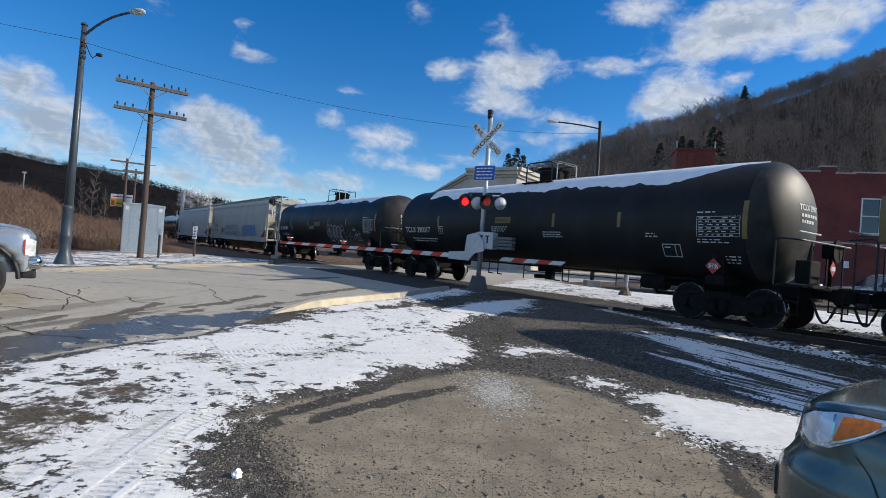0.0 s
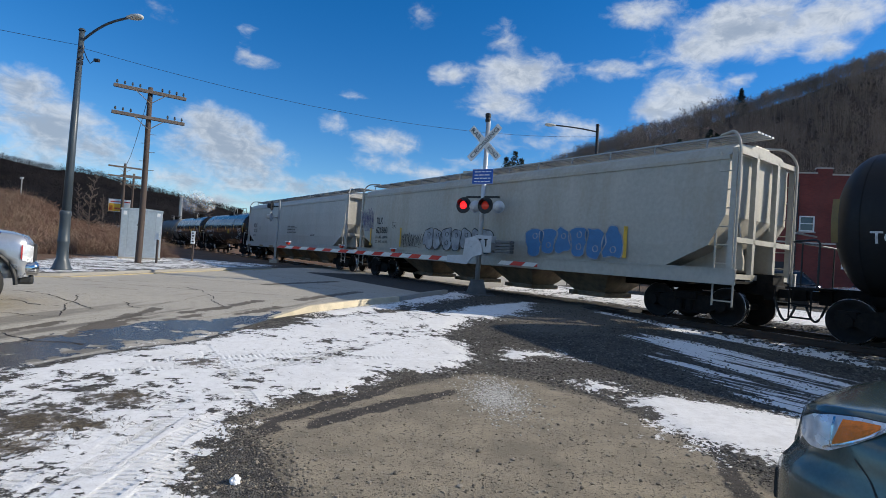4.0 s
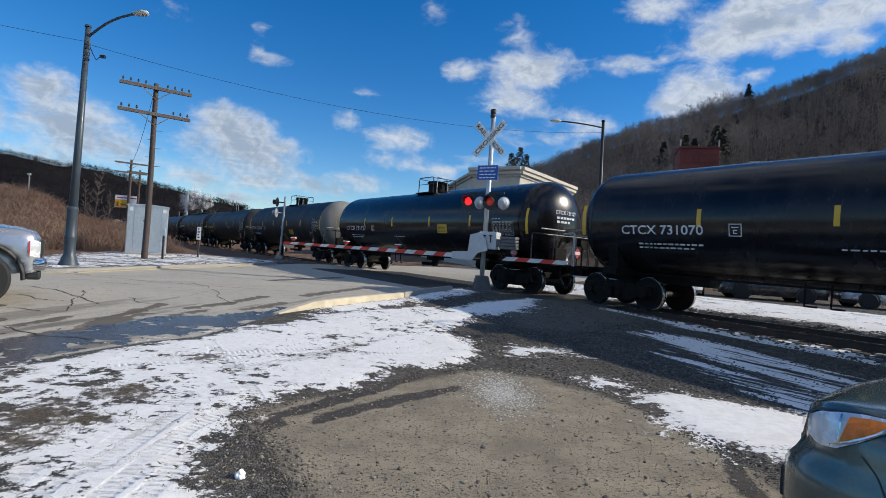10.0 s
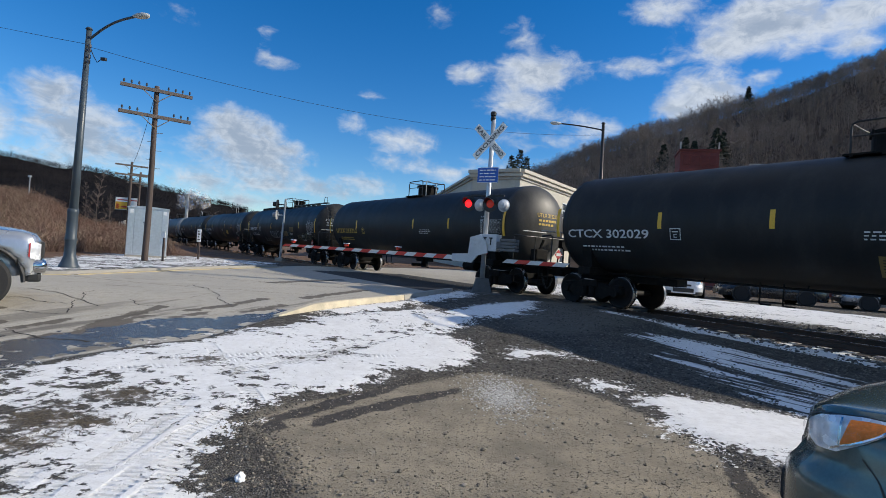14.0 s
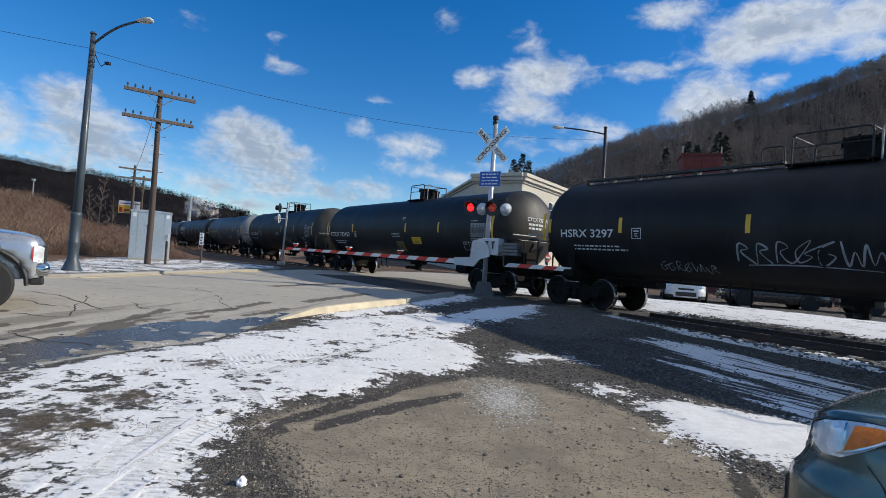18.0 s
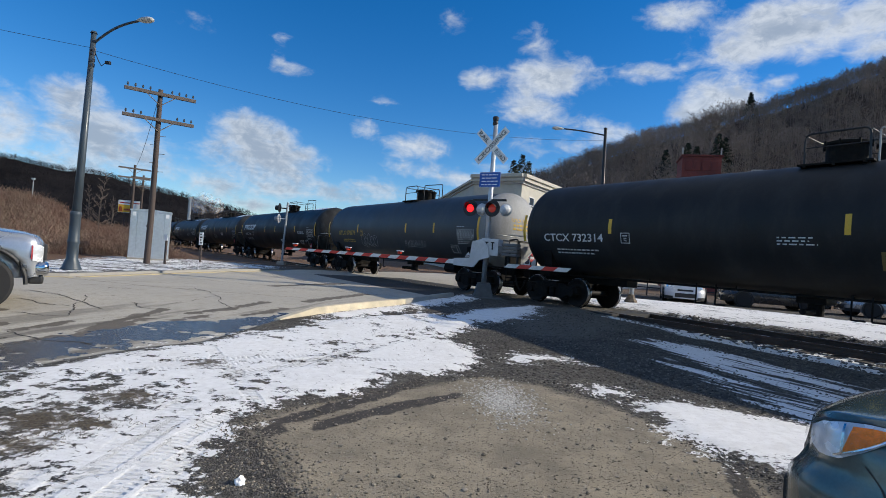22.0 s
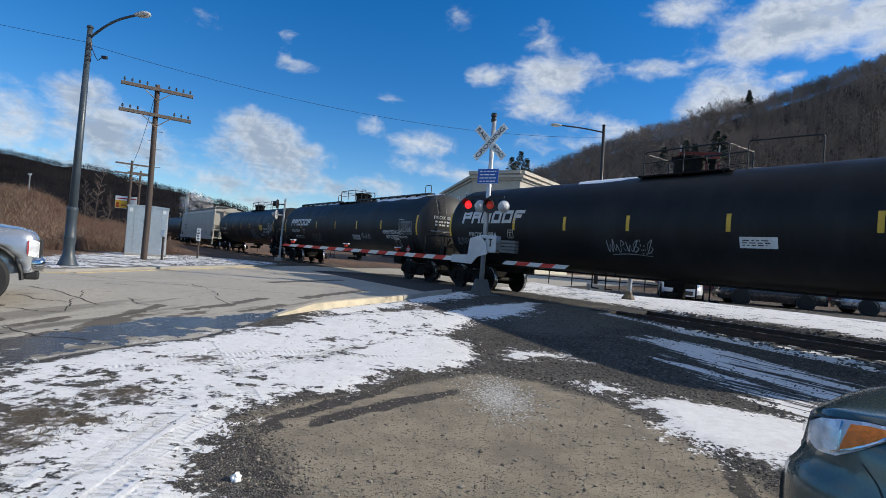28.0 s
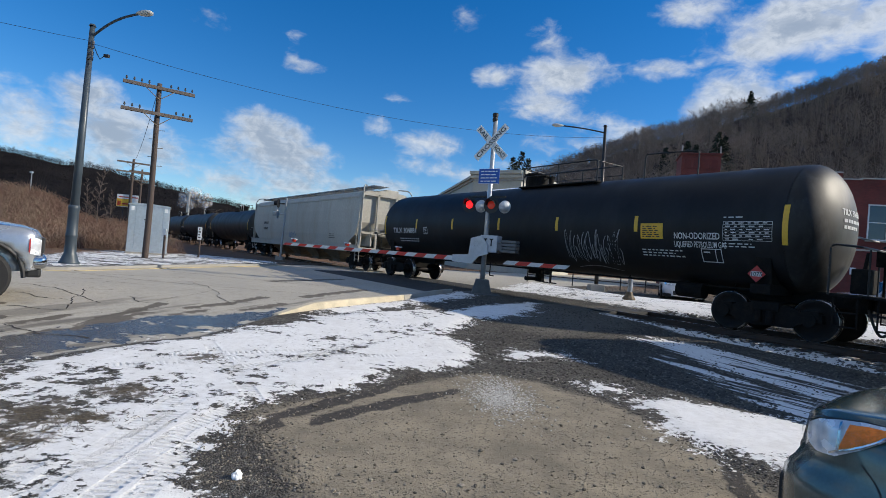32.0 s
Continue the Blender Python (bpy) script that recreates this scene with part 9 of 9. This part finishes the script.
class Body:
    """A car body as a smooth surface: x backwards from the nose, half width and height along it."""
    def __init__(self, length, half, nose, hood, cowl, roof, sides, back=0.0, ledge=(0.6, 0.7), crown=0.075):
        self.crown = crown
        self.back, self.ledge = back, ledge          # how far the lamps and bonnet sit behind the bumper
        self.length, self.half, self.nose, self.hood, self.cowl, self.roof, self.sides = length, half, nose, hood, cowl, roof, sides

    def width(self, x):
        f = interp(self.nose, x)
        back = smooth(self.length, self.length - 0.45, x)
        return self.half * f * (0.82 + 0.18 * back)

    def edge(self, x):
        return interp(self.hood, x)

    def side(self, x, z):
        """The point on the left side at height z."""
        k = interp(self.sides, z / self.edge(x))
        return Vector((x + self.set_back(x, z), self.width(x) * k, z))

    def set_back(self, x, z):
        return self.back * smooth(*self.ledge, z) * (1 - smooth(0.1, 1.6, x))

    def mesh(self, z0=0.2, n=46, rows=16, cross=8):
        verts, faces, ring_len = [], [], None
        for i in range(n + 1):
            u = i / n
            x = self.length * (u * u * 0.55 + u * 0.45)
            e = self.edge(x)
            zb = z0 + 0.1 * (1 - smooth(0, 0.35, x)) * 0.5
            left = [self.side(x, zb + (e - zb) * (j / rows)) for j in range(rows + 1)]
            over = [Vector((left[-1].x, left[-1].y * math.cos(math.pi / 2 * j / cross), e + self.crown * math.sin(math.pi / 2 * j / cross) * min(1.0, 0.35 + x))) for j in range(1, cross + 1)]
            half = left + over
            ring = half + [Vector((p.x, -p.y, p.z)) for p in reversed(half[:-1])]
            ring_len = len(ring)
            verts += [tuple(p) for p in ring]
        for i in range(n):
            for j in range(ring_len - 1):
                a = i * ring_len + j
                faces.append((a, a + 1, a + ring_len + 1, a + ring_len))
        faces.append(tuple(range(ring_len)))
        faces.append(tuple(range(n * ring_len, (n + 1) * ring_len))[::-1])
        me = bpy.data.meshes.new("body")
        me.from_pydata(verts, [], faces)
        bm = bmesh.new()
        bm.from_mesh(me)
        bpy.data.meshes.remove(me)
        bmesh.ops.recalc_face_normals(bm, faces=bm.faces)
        return bm

    def patch(self, corners, lift, nx=14, nz=6, flip=1):
        """A piece of skin between lower and upper height lines: corners are (x, z low, z high)."""
        bm = bmesh.new()
        rows = []
        for i in range(nx + 1):
            t = i / nx * (len(corners) - 1)
            k = min(int(t), len(corners) - 2)
            f = t - k
            x = corners[k][0] + (corners[k + 1][0] - corners[k][0]) * f
            a = corners[k][1] + (corners[k + 1][1] - corners[k][1]) * f
            b = corners[k][2] + (corners[k + 1][2] - corners[k][2]) * f
            col = []
            for j in range(nz + 1):
                z = a + (b - a) * j / nz
                p, px, pz = self.side(x, z), self.side(x + 0.01, z), self.side(x, z + 0.01)
                nn = (px - p).cross(pz - p)
                nn = -nn.normalized() if nn.y < 0 else nn.normalized()
                q = p + nn * lift
                col.append(bm.verts.new((q.x, q.y * flip, q.z)))
            rows.append(col)
        for a, b in zip(rows, rows[1:]):
            for j in range(nz):
                bm.faces.new((a[j], b[j], b[j + 1], a[j + 1]))
        return bm


def cabin(ob, body, x0, x1, x2, x3, half, z0, z1, mat):
    """Glasshouse: windscreen foot, roof front, roof back, tail."""
    bm = bmesh.new()
    prism(bm, [(x0, z0 - 0.1), (x1, z1), (x2, z1 + 0.02), (x3, z0 - 0.1)], -half, half)
    for v in bm.verts:
        if v.co.z > z0:
            v.co.y *= 0.8
    bmesh.ops.bevel(bm, geom=list(bm.edges), offset=0.08, segments=3, affect="EDGES")
    part("cabin", bm, mat, ob)
    for s in (-1, 1):
        bm = bmesh.new()
        za, zb = z0 + 0.02, z1 - 0.1
        ya, yb = half * (1 - 0.2 * (za - z0 + 0.1) / (z1 - z0 + 0.1)) + 0.006, half * (1 - 0.2 * (zb - z0 + 0.1) / (z1 - z0 + 0.1)) + 0.006
        dx = (x1 - x0)
        vs = [bm.verts.new(p) for p in ((x0 + 0.3, s * ya, za), (x3 - 0.3, s * ya, za), (x2 - 0.1, s * yb, zb), (x1 + 0.05, s * yb, zb))]
        bm.faces.new(vs)
        bmesh.ops.solidify(bm, geom=list(bm.faces), thickness=0.01)
        part("side_window", bm, M_PANE, ob, "dark side glass")
    for a, b, nm in (((x0, z0 - 0.1), (x1, z1), "windscreen"), ((x3, z0 - 0.1), (x2, z1), "rear_window")):
        bm = bmesh.new()
        d = Vector((b[0] - a[0], 0, b[1] - a[1]))
        nrm = Vector((-d.z, 0, d.x)).normalized() * (0.012 if nm == "windscreen" else -0.012)
        pts = []
        for t, wf in ((0.16, 0.92), (0.9, 0.77)):
            for s in (-1, 1):
                pts.append(Vector((a[0], 0, a[1])) + d * t + nrm + Vector((0, s * half * wf, 0)))
        vs = [bm.verts.new(p) for p in (pts[0], pts[1], pts[3], pts[2])]
        bm.faces.new(vs)
        bmesh.ops.solidify(bm, geom=list(bm.faces), thickness=0.008)
        part(nm, bm, M_PANE, ob, "dark glass")


def hatchback(m, mat, label, detailed=False):
    ob = thing("car", label, "car", m, group="parked cars")
    body = Body(4.3, 0.9, [(0, 0.5), (0.06, 0.66), (0.15, 0.78), (0.3, 0.88), (0.5, 0.945), (0.8, 0.985), (1.2, 1.0), (5, 1.0)],
                [(0, 0.82), (0.05, 0.86), (0.15, 0.895), (0.35, 0.915), (0.7, 0.928), (1.2, 0.945), (4.0, 1.0), (4.3, 0.95)], 1.1, 1.55,
                [(0, 0.9), (0.2, 0.95), (0.42, 0.995), (0.55, 1.0), (0.7, 0.985), (0.82, 0.965), (0.93, 0.93), (1.0, 0.86)], 0.085, (0.52, 0.68), 0.05)
    part("body", body.mesh(), mat, ob, "rounded painted car body", shade=True)
    cabin(ob, body, 1.05, 1.85, 3.5, 4.2, 0.84, 1.0, 1.58, mat)
    for x in (0.86, 3.4):
        for y in (-0.8, 0.8):
            wheel(ob, x, y, 0.33, 0.21)
            bm = bmesh.new()
            lathe(bm, [(y * 1.1, 0.39), (y * 1.135, 0.4), (y * 1.135, 0.34), (y * 1.1, 0.33)], 32, "Y")
            bmesh.ops.translate(bm, vec=(x, 0, 0.33), verts=bm.verts)
            part("wheel_arch", bm, M_DARK_PLASTIC, ob)
    for flip in (1, -1):
        # lamp bowl, amber corner, clear lens
        bowl = part("headlight", body.patch([(0.03, 0.73, 0.79), (0.1, 0.695, 0.84), (0.2, 0.712, 0.87), (0.3, 0.775, 0.89), (0.435, 0.875, 0.898)], 0.006, 22, 8, flip), M_REFLECTOR, ob, "wrap-around headlight", shade=True)
        part("turn_signal", body.patch([(0.22, 0.74, 0.76), (0.25, 0.755, 0.862), (0.32, 0.8, 0.875), (0.4, 0.86, 0.88)], 0.014, 12, 4, flip), M_AMBER, bowl, "amber turn signal")
        part("trim_line", body.patch([(0.18, 0.715, 0.725), (0.27, 0.762, 0.771), (0.35, 0.815, 0.824), (0.42, 0.866, 0.873)], 0.017, 12, 1, flip), M_CHROME, bowl)
        part("trim_line", body.patch([(0.21, 0.73, 0.86), (0.22, 0.735, 0.863)], 0.017, 2, 4, flip), M_CHROME, bowl)
        bm = body.patch([(0.03, 0.727, 0.793), (0.1, 0.69, 0.844), (0.2, 0.707, 0.874), (0.3, 0.77, 0.894), (0.44, 0.872, 0.901)], 0.03, 22, 8, flip)
        part("lens", bm, M_LENS, bowl, "clear plastic headlight cover", shade=True)
        bm = bmesh.new()
        p = body.side(0.13, 0.77)
        bmesh.ops.create_icosphere(bm, subdivisions=2, radius=0.022, matrix=Matrix.Translation((p.x + 0.02, (p.y - 0.005) * flip, p.z)))
        part("bulb_bowl", bm, M_CHROME, bowl, shade=True)
        part("bumper_seam", body.patch([(0.72, 0.36, 0.367), (0.58, 0.49, 0.497), (0.42, 0.62, 0.627), (0.31, 0.72, 0.727)], 0.003, 14, 1, flip), M_BLACK, ob)
        part("bonnet_seam", body.patch([(0.02, 0.802, 0.81), (0.1, 0.846, 0.858), (0.3, 0.885, 0.896), (0.6, 0.9, 0.909), (1.05, 0.925, 0.932)], 0.003, 20, 1, flip), M_BLACK, ob)
        part("lower_bumper", body.patch([(0.02, 0.2, 0.34), (0.2, 0.2, 0.35), (0.45, 0.22, 0.32)], 0.012, 14, 3, flip), M_DARK_PLASTIC, ob, "dark lower bumper lip", shade=True)
    bm = bmesh.new()
    box(bm, 0.03, 0.1, -0.32, 0.32, 0.57, 0.65, 0.015)
    part("grille", bm, M_DARK_PLASTIC, ob, "dark grille slot")
    bm = bmesh.new()
    box(bm, -0.03, 0.05, -0.42, 0.42, 0.3, 0.48, 0.03)
    part("air_intake", bm, M_DARK_PLASTIC, ob, "dark lower air intake")
    return ob


# the nearest car, nosing in from beside the camera
hatchback(pose(2.235, 3.16, -0.29, 0, 0, -50), paint("dark_green_car_paint", (0.062, 0.098, 0.09), 0.2, 0.15), "dark grey-green hatchback with amber corner lights parked on the lot", True)
# parked beyond the track
hatchback(pose(10.5, 23.4, 0.0, 0, 0, 70), paint("white_car_paint", (0.7, 0.71, 0.72), 0.3, 0.0), "white hatchback parked behind the track")
hatchback(pose(12.6, 24.75, 0.08, 0, 0, -14), paint("charcoal_car_paint", (0.03, 0.032, 0.036), 0.25, 0.4), "charcoal hatchback parked along the far street")
hatchback(pose(17.2, 23.4, 0.08, 0, 0, -14), paint("silver_car_paint", (0.4, 0.42, 0.44), 0.25, 0.6), "silver hatchback parked along the far street")


def pickup():
    ob = thing("pickup_truck", "silver pickup truck waiting at the road edge", "pickup truck", pose(-7.08, 9.19, -0.12, 0, 0, 220))
    mat = paint("silver_truck_paint", (0.44, 0.46, 0.48), 0.28, 0.7)
    body = Body(5.8, 1.0, [(0, 0.84), (0.05, 0.93), (0.14, 0.985), (0.3, 1.0), (6, 1.0)],
                [(0, 1.08), (0.05, 1.16), (0.25, 1.2), (1.4, 1.24), (1.5, 1.25), (5.8, 1.2)], 1.3, 1.9,
                [(0, 0.9), (0.3, 0.97), (0.5, 1.0), (0.8, 0.985), (0.92, 0.96), (1.0, 0.9)])
    bm = body.mesh(0.5)
    # wheel openings are cut back into the skin
    for v in bm.verts:
        for cx in (0.76, 4.5):
            d = math.hypot(v.co.x - cx, v.co.z - 0.42)
            if d < 0.56 and abs(v.co.y) > 0.5:
                v.co.y *= 0.78
    part("body", bm, mat, ob, "silver painted truck body", shade=True)
    cabin(ob, body, 1.5, 2.1, 3.5, 3.75, 0.92, 1.22, 1.88, mat)
    for x in (0.76, 4.5):
        for y in (-0.86, 0.86):
            wheel(ob, x, y, 0.42, 0.27)
            bm = bmesh.new()
            pts = [(x + 0.56 * math.cos(a), y * 1.15, 0.42 + 0.56 * math.sin(a)) for a in [math.pi * (i / 14) for i in range(15)]]
            pipe(bm, pts, 0.035, 6)
            part("wheel_arch", bm, M_DARK_PLASTIC, ob, "dark wheel arch lip")
    bm = bmesh.new()
    box(bm, -0.09, 0.14, -0.96, 0.96, 0.56, 0.78, 0.075)
    part("bumper", bm, M_CHROME, ob, "chrome front bumper", shade=True)
    bm = bmesh.new()
    box(bm, -0.03, 0.18, -0.9, 0.9, 0.42, 0.57, 0.04)
    part("valance", bm, M_DARK_PLASTIC, ob, "dark plastic lower valance")
    for y in (-0.62, 0.62):
        bm = bmesh.new()
        rod(bm, (-0.04, y, 0.49), (0.0, y, 0.49), 0.06, sides=16)
        part("fog_light", bm, M_REFLECTOR, ob, "small round fog light")
    bm = bmesh.new()
    box(bm, -0.06, 0.03, -0.62, 0.62, 0.8, 1.06, 0.02)
    part("grille", bm, M_DARK_PLASTIC, ob, "dark grille")
    for flip in (1, -1):
        lamp = part("headlight", body.patch([(0.01, 0.78, 1.02), (0.06, 0.78, 1.05), (0.14, 0.8, 1.06)], 0.012, 8, 6, flip), M_REFLECTOR, ob, "tall clear headlight", shade=True)
        part("turn_signal", body.patch([(0.145, 0.82, 1.04), (0.162, 0.83, 1.03)], 0.014, 3, 5, flip), M_RED, lamp, "red-orange side marker")
    bm = bmesh.new()
    prism(bm, [(0.04, 1.16), (0.3, 1.22), (1.45, 1.29), (1.45, 1.26), (0.3, 1.18)], -0.7, 0.7)
    part("bonnet_shield", bm, M_DARK_PLASTIC, ob, "dark bonnet edge")


pickup()

# ---- loose stones and dead grass ----
def pebbles():
    rng = random.Random(21)
    base = bmesh.new()
    bmesh.ops.create_icosphere(base, subdivisions=1, radius=1.0)
    base.verts.ensure_lookup_table()
    co = [v.co.copy() for v in base.verts]
    fa = [tuple(v.index for v in f.verts) for f in base.faces]
    base.free()

    def scatter(name, count, place, sizes, mats, label):
        verts, faces = [], []
        for _ in range(count):
            x, y = place()
            r = sizes()
            z = ground_height(x, y) + r * 0.25
            sx, sy, sz, a = rng.uniform(0.7, 1.3), rng.uniform(0.7, 1.3), rng.uniform(0.45, 0.85), rng.uniform(0, 6.28)
            ca, sa = math.cos(a), math.sin(a)
            k = len(verts)
            for c in co:
                q = 1 + rng.uniform(-0.18, 0.18)
                u, w = c.x * sx * r * q, c.y * sy * r * q
                verts.append((x + u * ca - w * sa, y + u * sa + w * ca, z + c.z * sz * r * q))
            faces += [tuple(k + i for i in f) for f in fa]
        me = bpy.data.meshes.new(name)
        me.from_pydata(verts, [], faces)
        me.materials.append(mats)
        tagged(new(name, me), label, "stones", kind="stuff")

    def stone_mat(name, dark, light):
        m = material(name, dark, 0.85, vary=0.2, scale=40, bump=0.2)
        n, l = m.node_tree.nodes, m.node_tree.links
        geo, mx = n.new("ShaderNodeNewGeometry"), n.new("ShaderNodeMix")
        mx.data_type = "RGBA"
        l.new(geo.outputs["Random Per Island"], mx.inputs["Factor"])
        mx.inputs["A"].default_value, mx.inputs["B"].default_value = (*dark, 1), (*light, 1)
        l.new(mx.outputs["Result"], n["Principled BSDF"].inputs["Base Color"])
        return m
    grit = stone_mat("mixed_grit", (0.09, 0.075, 0.056), (0.4, 0.345, 0.26))

    def in_front():
        y = 3.2 + 4.0 * rng.random() ** 1.3
        return rng.uniform(-0.5, 0.62) * y, y
    scatter("loose_grit", 9000, in_front, lambda: rng.uniform(0.0022, 0.0075) if rng.random() < 0.96 else rng.uniform(0.008, 0.015), grit, "loose grit scattered on the worn paving")

    scatter("loose_pebbles", 420, in_front, lambda: 0.007 + 0.015 * rng.random() ** 2, stone_mat("dull_pebbles", (0.1, 0.085, 0.068), (0.34, 0.295, 0.23)), "scattered dull pebbles on the worn paving")

    def rim():
        t = rng.random()
        pts = APRON[2:-1]
        k = rng.randrange(len(pts) - 1)
        a, b = Vector(pts[k]), Vector(pts[k + 1])
        p = a.lerp(b, t) + Vector((rng.gauss(0, 0.09), rng.gauss(0, 0.1) + 0.05))
        return p.x, max(p.y, 3.0)
    scatter("rim_gravel", 3000, rim, lambda: rng.uniform(0.004, 0.012), stone_mat("dark_grit", (0.05, 0.044, 0.036), (0.22, 0.195, 0.16)), "dark crumbled gravel along the paving edge")

    cand = np.random.RandomState(5).uniform((0.0, 3.4), (1.0, 15.0), (90000, 2))
    gx, gy = cand[:, 0] * cand[:, 1], cand[:, 1]
    clear = np.maximum.reduce([inside(gx, gy, q) for q in (APRON, RIGHT, *SNOW_SPOTS)]) < 0
    icy = np.maximum.reduce([inside(gx, gy, q) for q in STREAKS]) > 0
    keep = clear & (gx * N2.x + gy * N2.y - DTRACK < -1.9) & (~icy | (cand[:, 0] * 977 % 1 < 0.12)) & ((gy > 6.2) | (cand[:, 0] > 0.45))
    spots = list(zip(gx[keep].tolist(), gy[keep].tolist()))

    def lot():
        return rng.choice(spots)
    scatter("lot_gravel", 22000, lot, lambda: 0.005 + 0.016 * rng.random() ** 2.2, stone_mat("grey_gravel", (0.028, 0.025, 0.021), (0.21, 0.193, 0.165)), "grey crushed stone beside the track")

    def bed():
        s, lat = rng.uniform(-9.6, 14), rng.choice((-1, 1)) * rng.uniform(0.9, 2.1)
        p = on_track(s, lat)
        return p.x, p.y
    scatter("ballast", 2600, bed, lambda: rng.uniform(0.015, 0.045), stone_mat("dirty_ballast", (0.045, 0.04, 0.036), (0.2, 0.19, 0.175)), "dirty track ballast")

    def pile():
        return rng.gauss(0.72, 0.19), rng.gauss(5.85, 0.42)
    scatter("pale_gravel", 1900, pile, lambda: rng.uniform(0.005, 0.012), stone_mat("pale_grit", (0.32, 0.3, 0.265), (0.72, 0.69, 0.63)), "spilled pale gravel on the paving")


pebbles()


def tufts():
    rng = random.Random(22)
    g = Sticks()
    for poly in GRASS:
        cx, cy = sum(p[0] for p in poly) / len(poly), sum(p[1] for p in poly) / len(poly)
        for _ in range(240):
            x, y = cx + rng.gauss(0, 0.16), cy + rng.gauss(0, 0.12)
            p = Vector((x, y, ground_height(x, y) + 0.01))
            g.stick(p, p + Vector((rng.gauss(0, 0.022), rng.gauss(0, 0.022), rng.uniform(0.006, 0.028))), 0.0025, 0.001)
    for _ in range(1300):
        k = rng.random()
        x, y = rng.uniform(-5.0, 0.2), rng.uniform(3.0, 11)
        if noise.noise((x * 1.3, y * 1.3, 5.0)) < 0.12 or inside(np.array([x]), np.array([y]), BIG)[0] < 0.02:
            continue
        p = Vector((x, y, ground_height(x, y) + 0.02))
        g.stick(p, p + Vector((rng.gauss(0, 0.02), rng.gauss(0, 0.02), rng.uniform(0.008, 0.025))), 0.003, 0.001)
    tagged(g.mesh("dead_grass", material("dead_grass_blades", (0.16, 0.128, 0.085), 0.9, vary=0.3, scale=30, bump=0)), "short dead grass poking through the snow", "grass", kind="stuff")


tufts()


def snow_lump():
    bm = bmesh.new()
    bmesh.ops.create_icosphere(bm, subdivisions=4, radius=0.042)
    for v in bm.verts:
        v.co = v.co * (1 + 0.6 * noise.noise(v.co * 26) + 0.3 * noise.noise(v.co * 70))
        # a broken wedge with its crest to one side
        top = max(v.co.z, 0.0) / 0.042
        v.co.x = v.co.x * (0.75 - 0.4 * top) + 0.008 * top
        v.co.y *= 0.8
        v.co.z = max(v.co.z * 0.85, -0.012)
    me = bpy.data.meshes.new("snow_lump")
    bm.to_mesh(me)
    bm.free()
    me.polygons.foreach_set("use_smooth", [True] * len(me.polygons))
    me.materials.append(M_SNOW)
    ob = tagged(new("snow_lump", me), "small lump of dirty snow on the gravel", "snow")
    ob.matrix_basis = pose(-1.175, 3.30, ground_height(-1.175, 3.30) + 0.012)


snow_lump()


# ---- what moves ----
def motions():
    times = [0, 2, 4, 6, 8, 10, 12, 14, 16, 18, 20, 22, 24, 26, 28, 30, 32]
    for car, s in TRAIN:
        walk(car, [(t, pose(*on_track(s + run_of(t)), 0, 0, PSI)) for t in times])
    # every wheel rolls with the train
    steps = [k / 15 for k in range(481)]
    turns = [math.degrees(run_of(t) / WHEEL_R) for t in steps]
    for wheels, x in WHEELSETS:
        walk(wheels, [(t, pose(x, 0, WHEEL_R, 0, a, 0)) for t, a in zip(steps, turns)])
    # the clouds drift slowly on the wind
    walk(CLOUD_SHEET, [(t, pose(0, 0, 0, 0, 0, -4.4 * t / 32)) for t in (0, 8, 16, 24, 32)])
    walk(STEAM, [(t, pose(-74 + 1.4 * math.sin(t * 0.35), 151, 12.5 + 0.5 * math.sin(t * 0.6), 0, 0, 6 * math.sin(t * 0.4))) for t in range(0, 33, 2)])


motions()
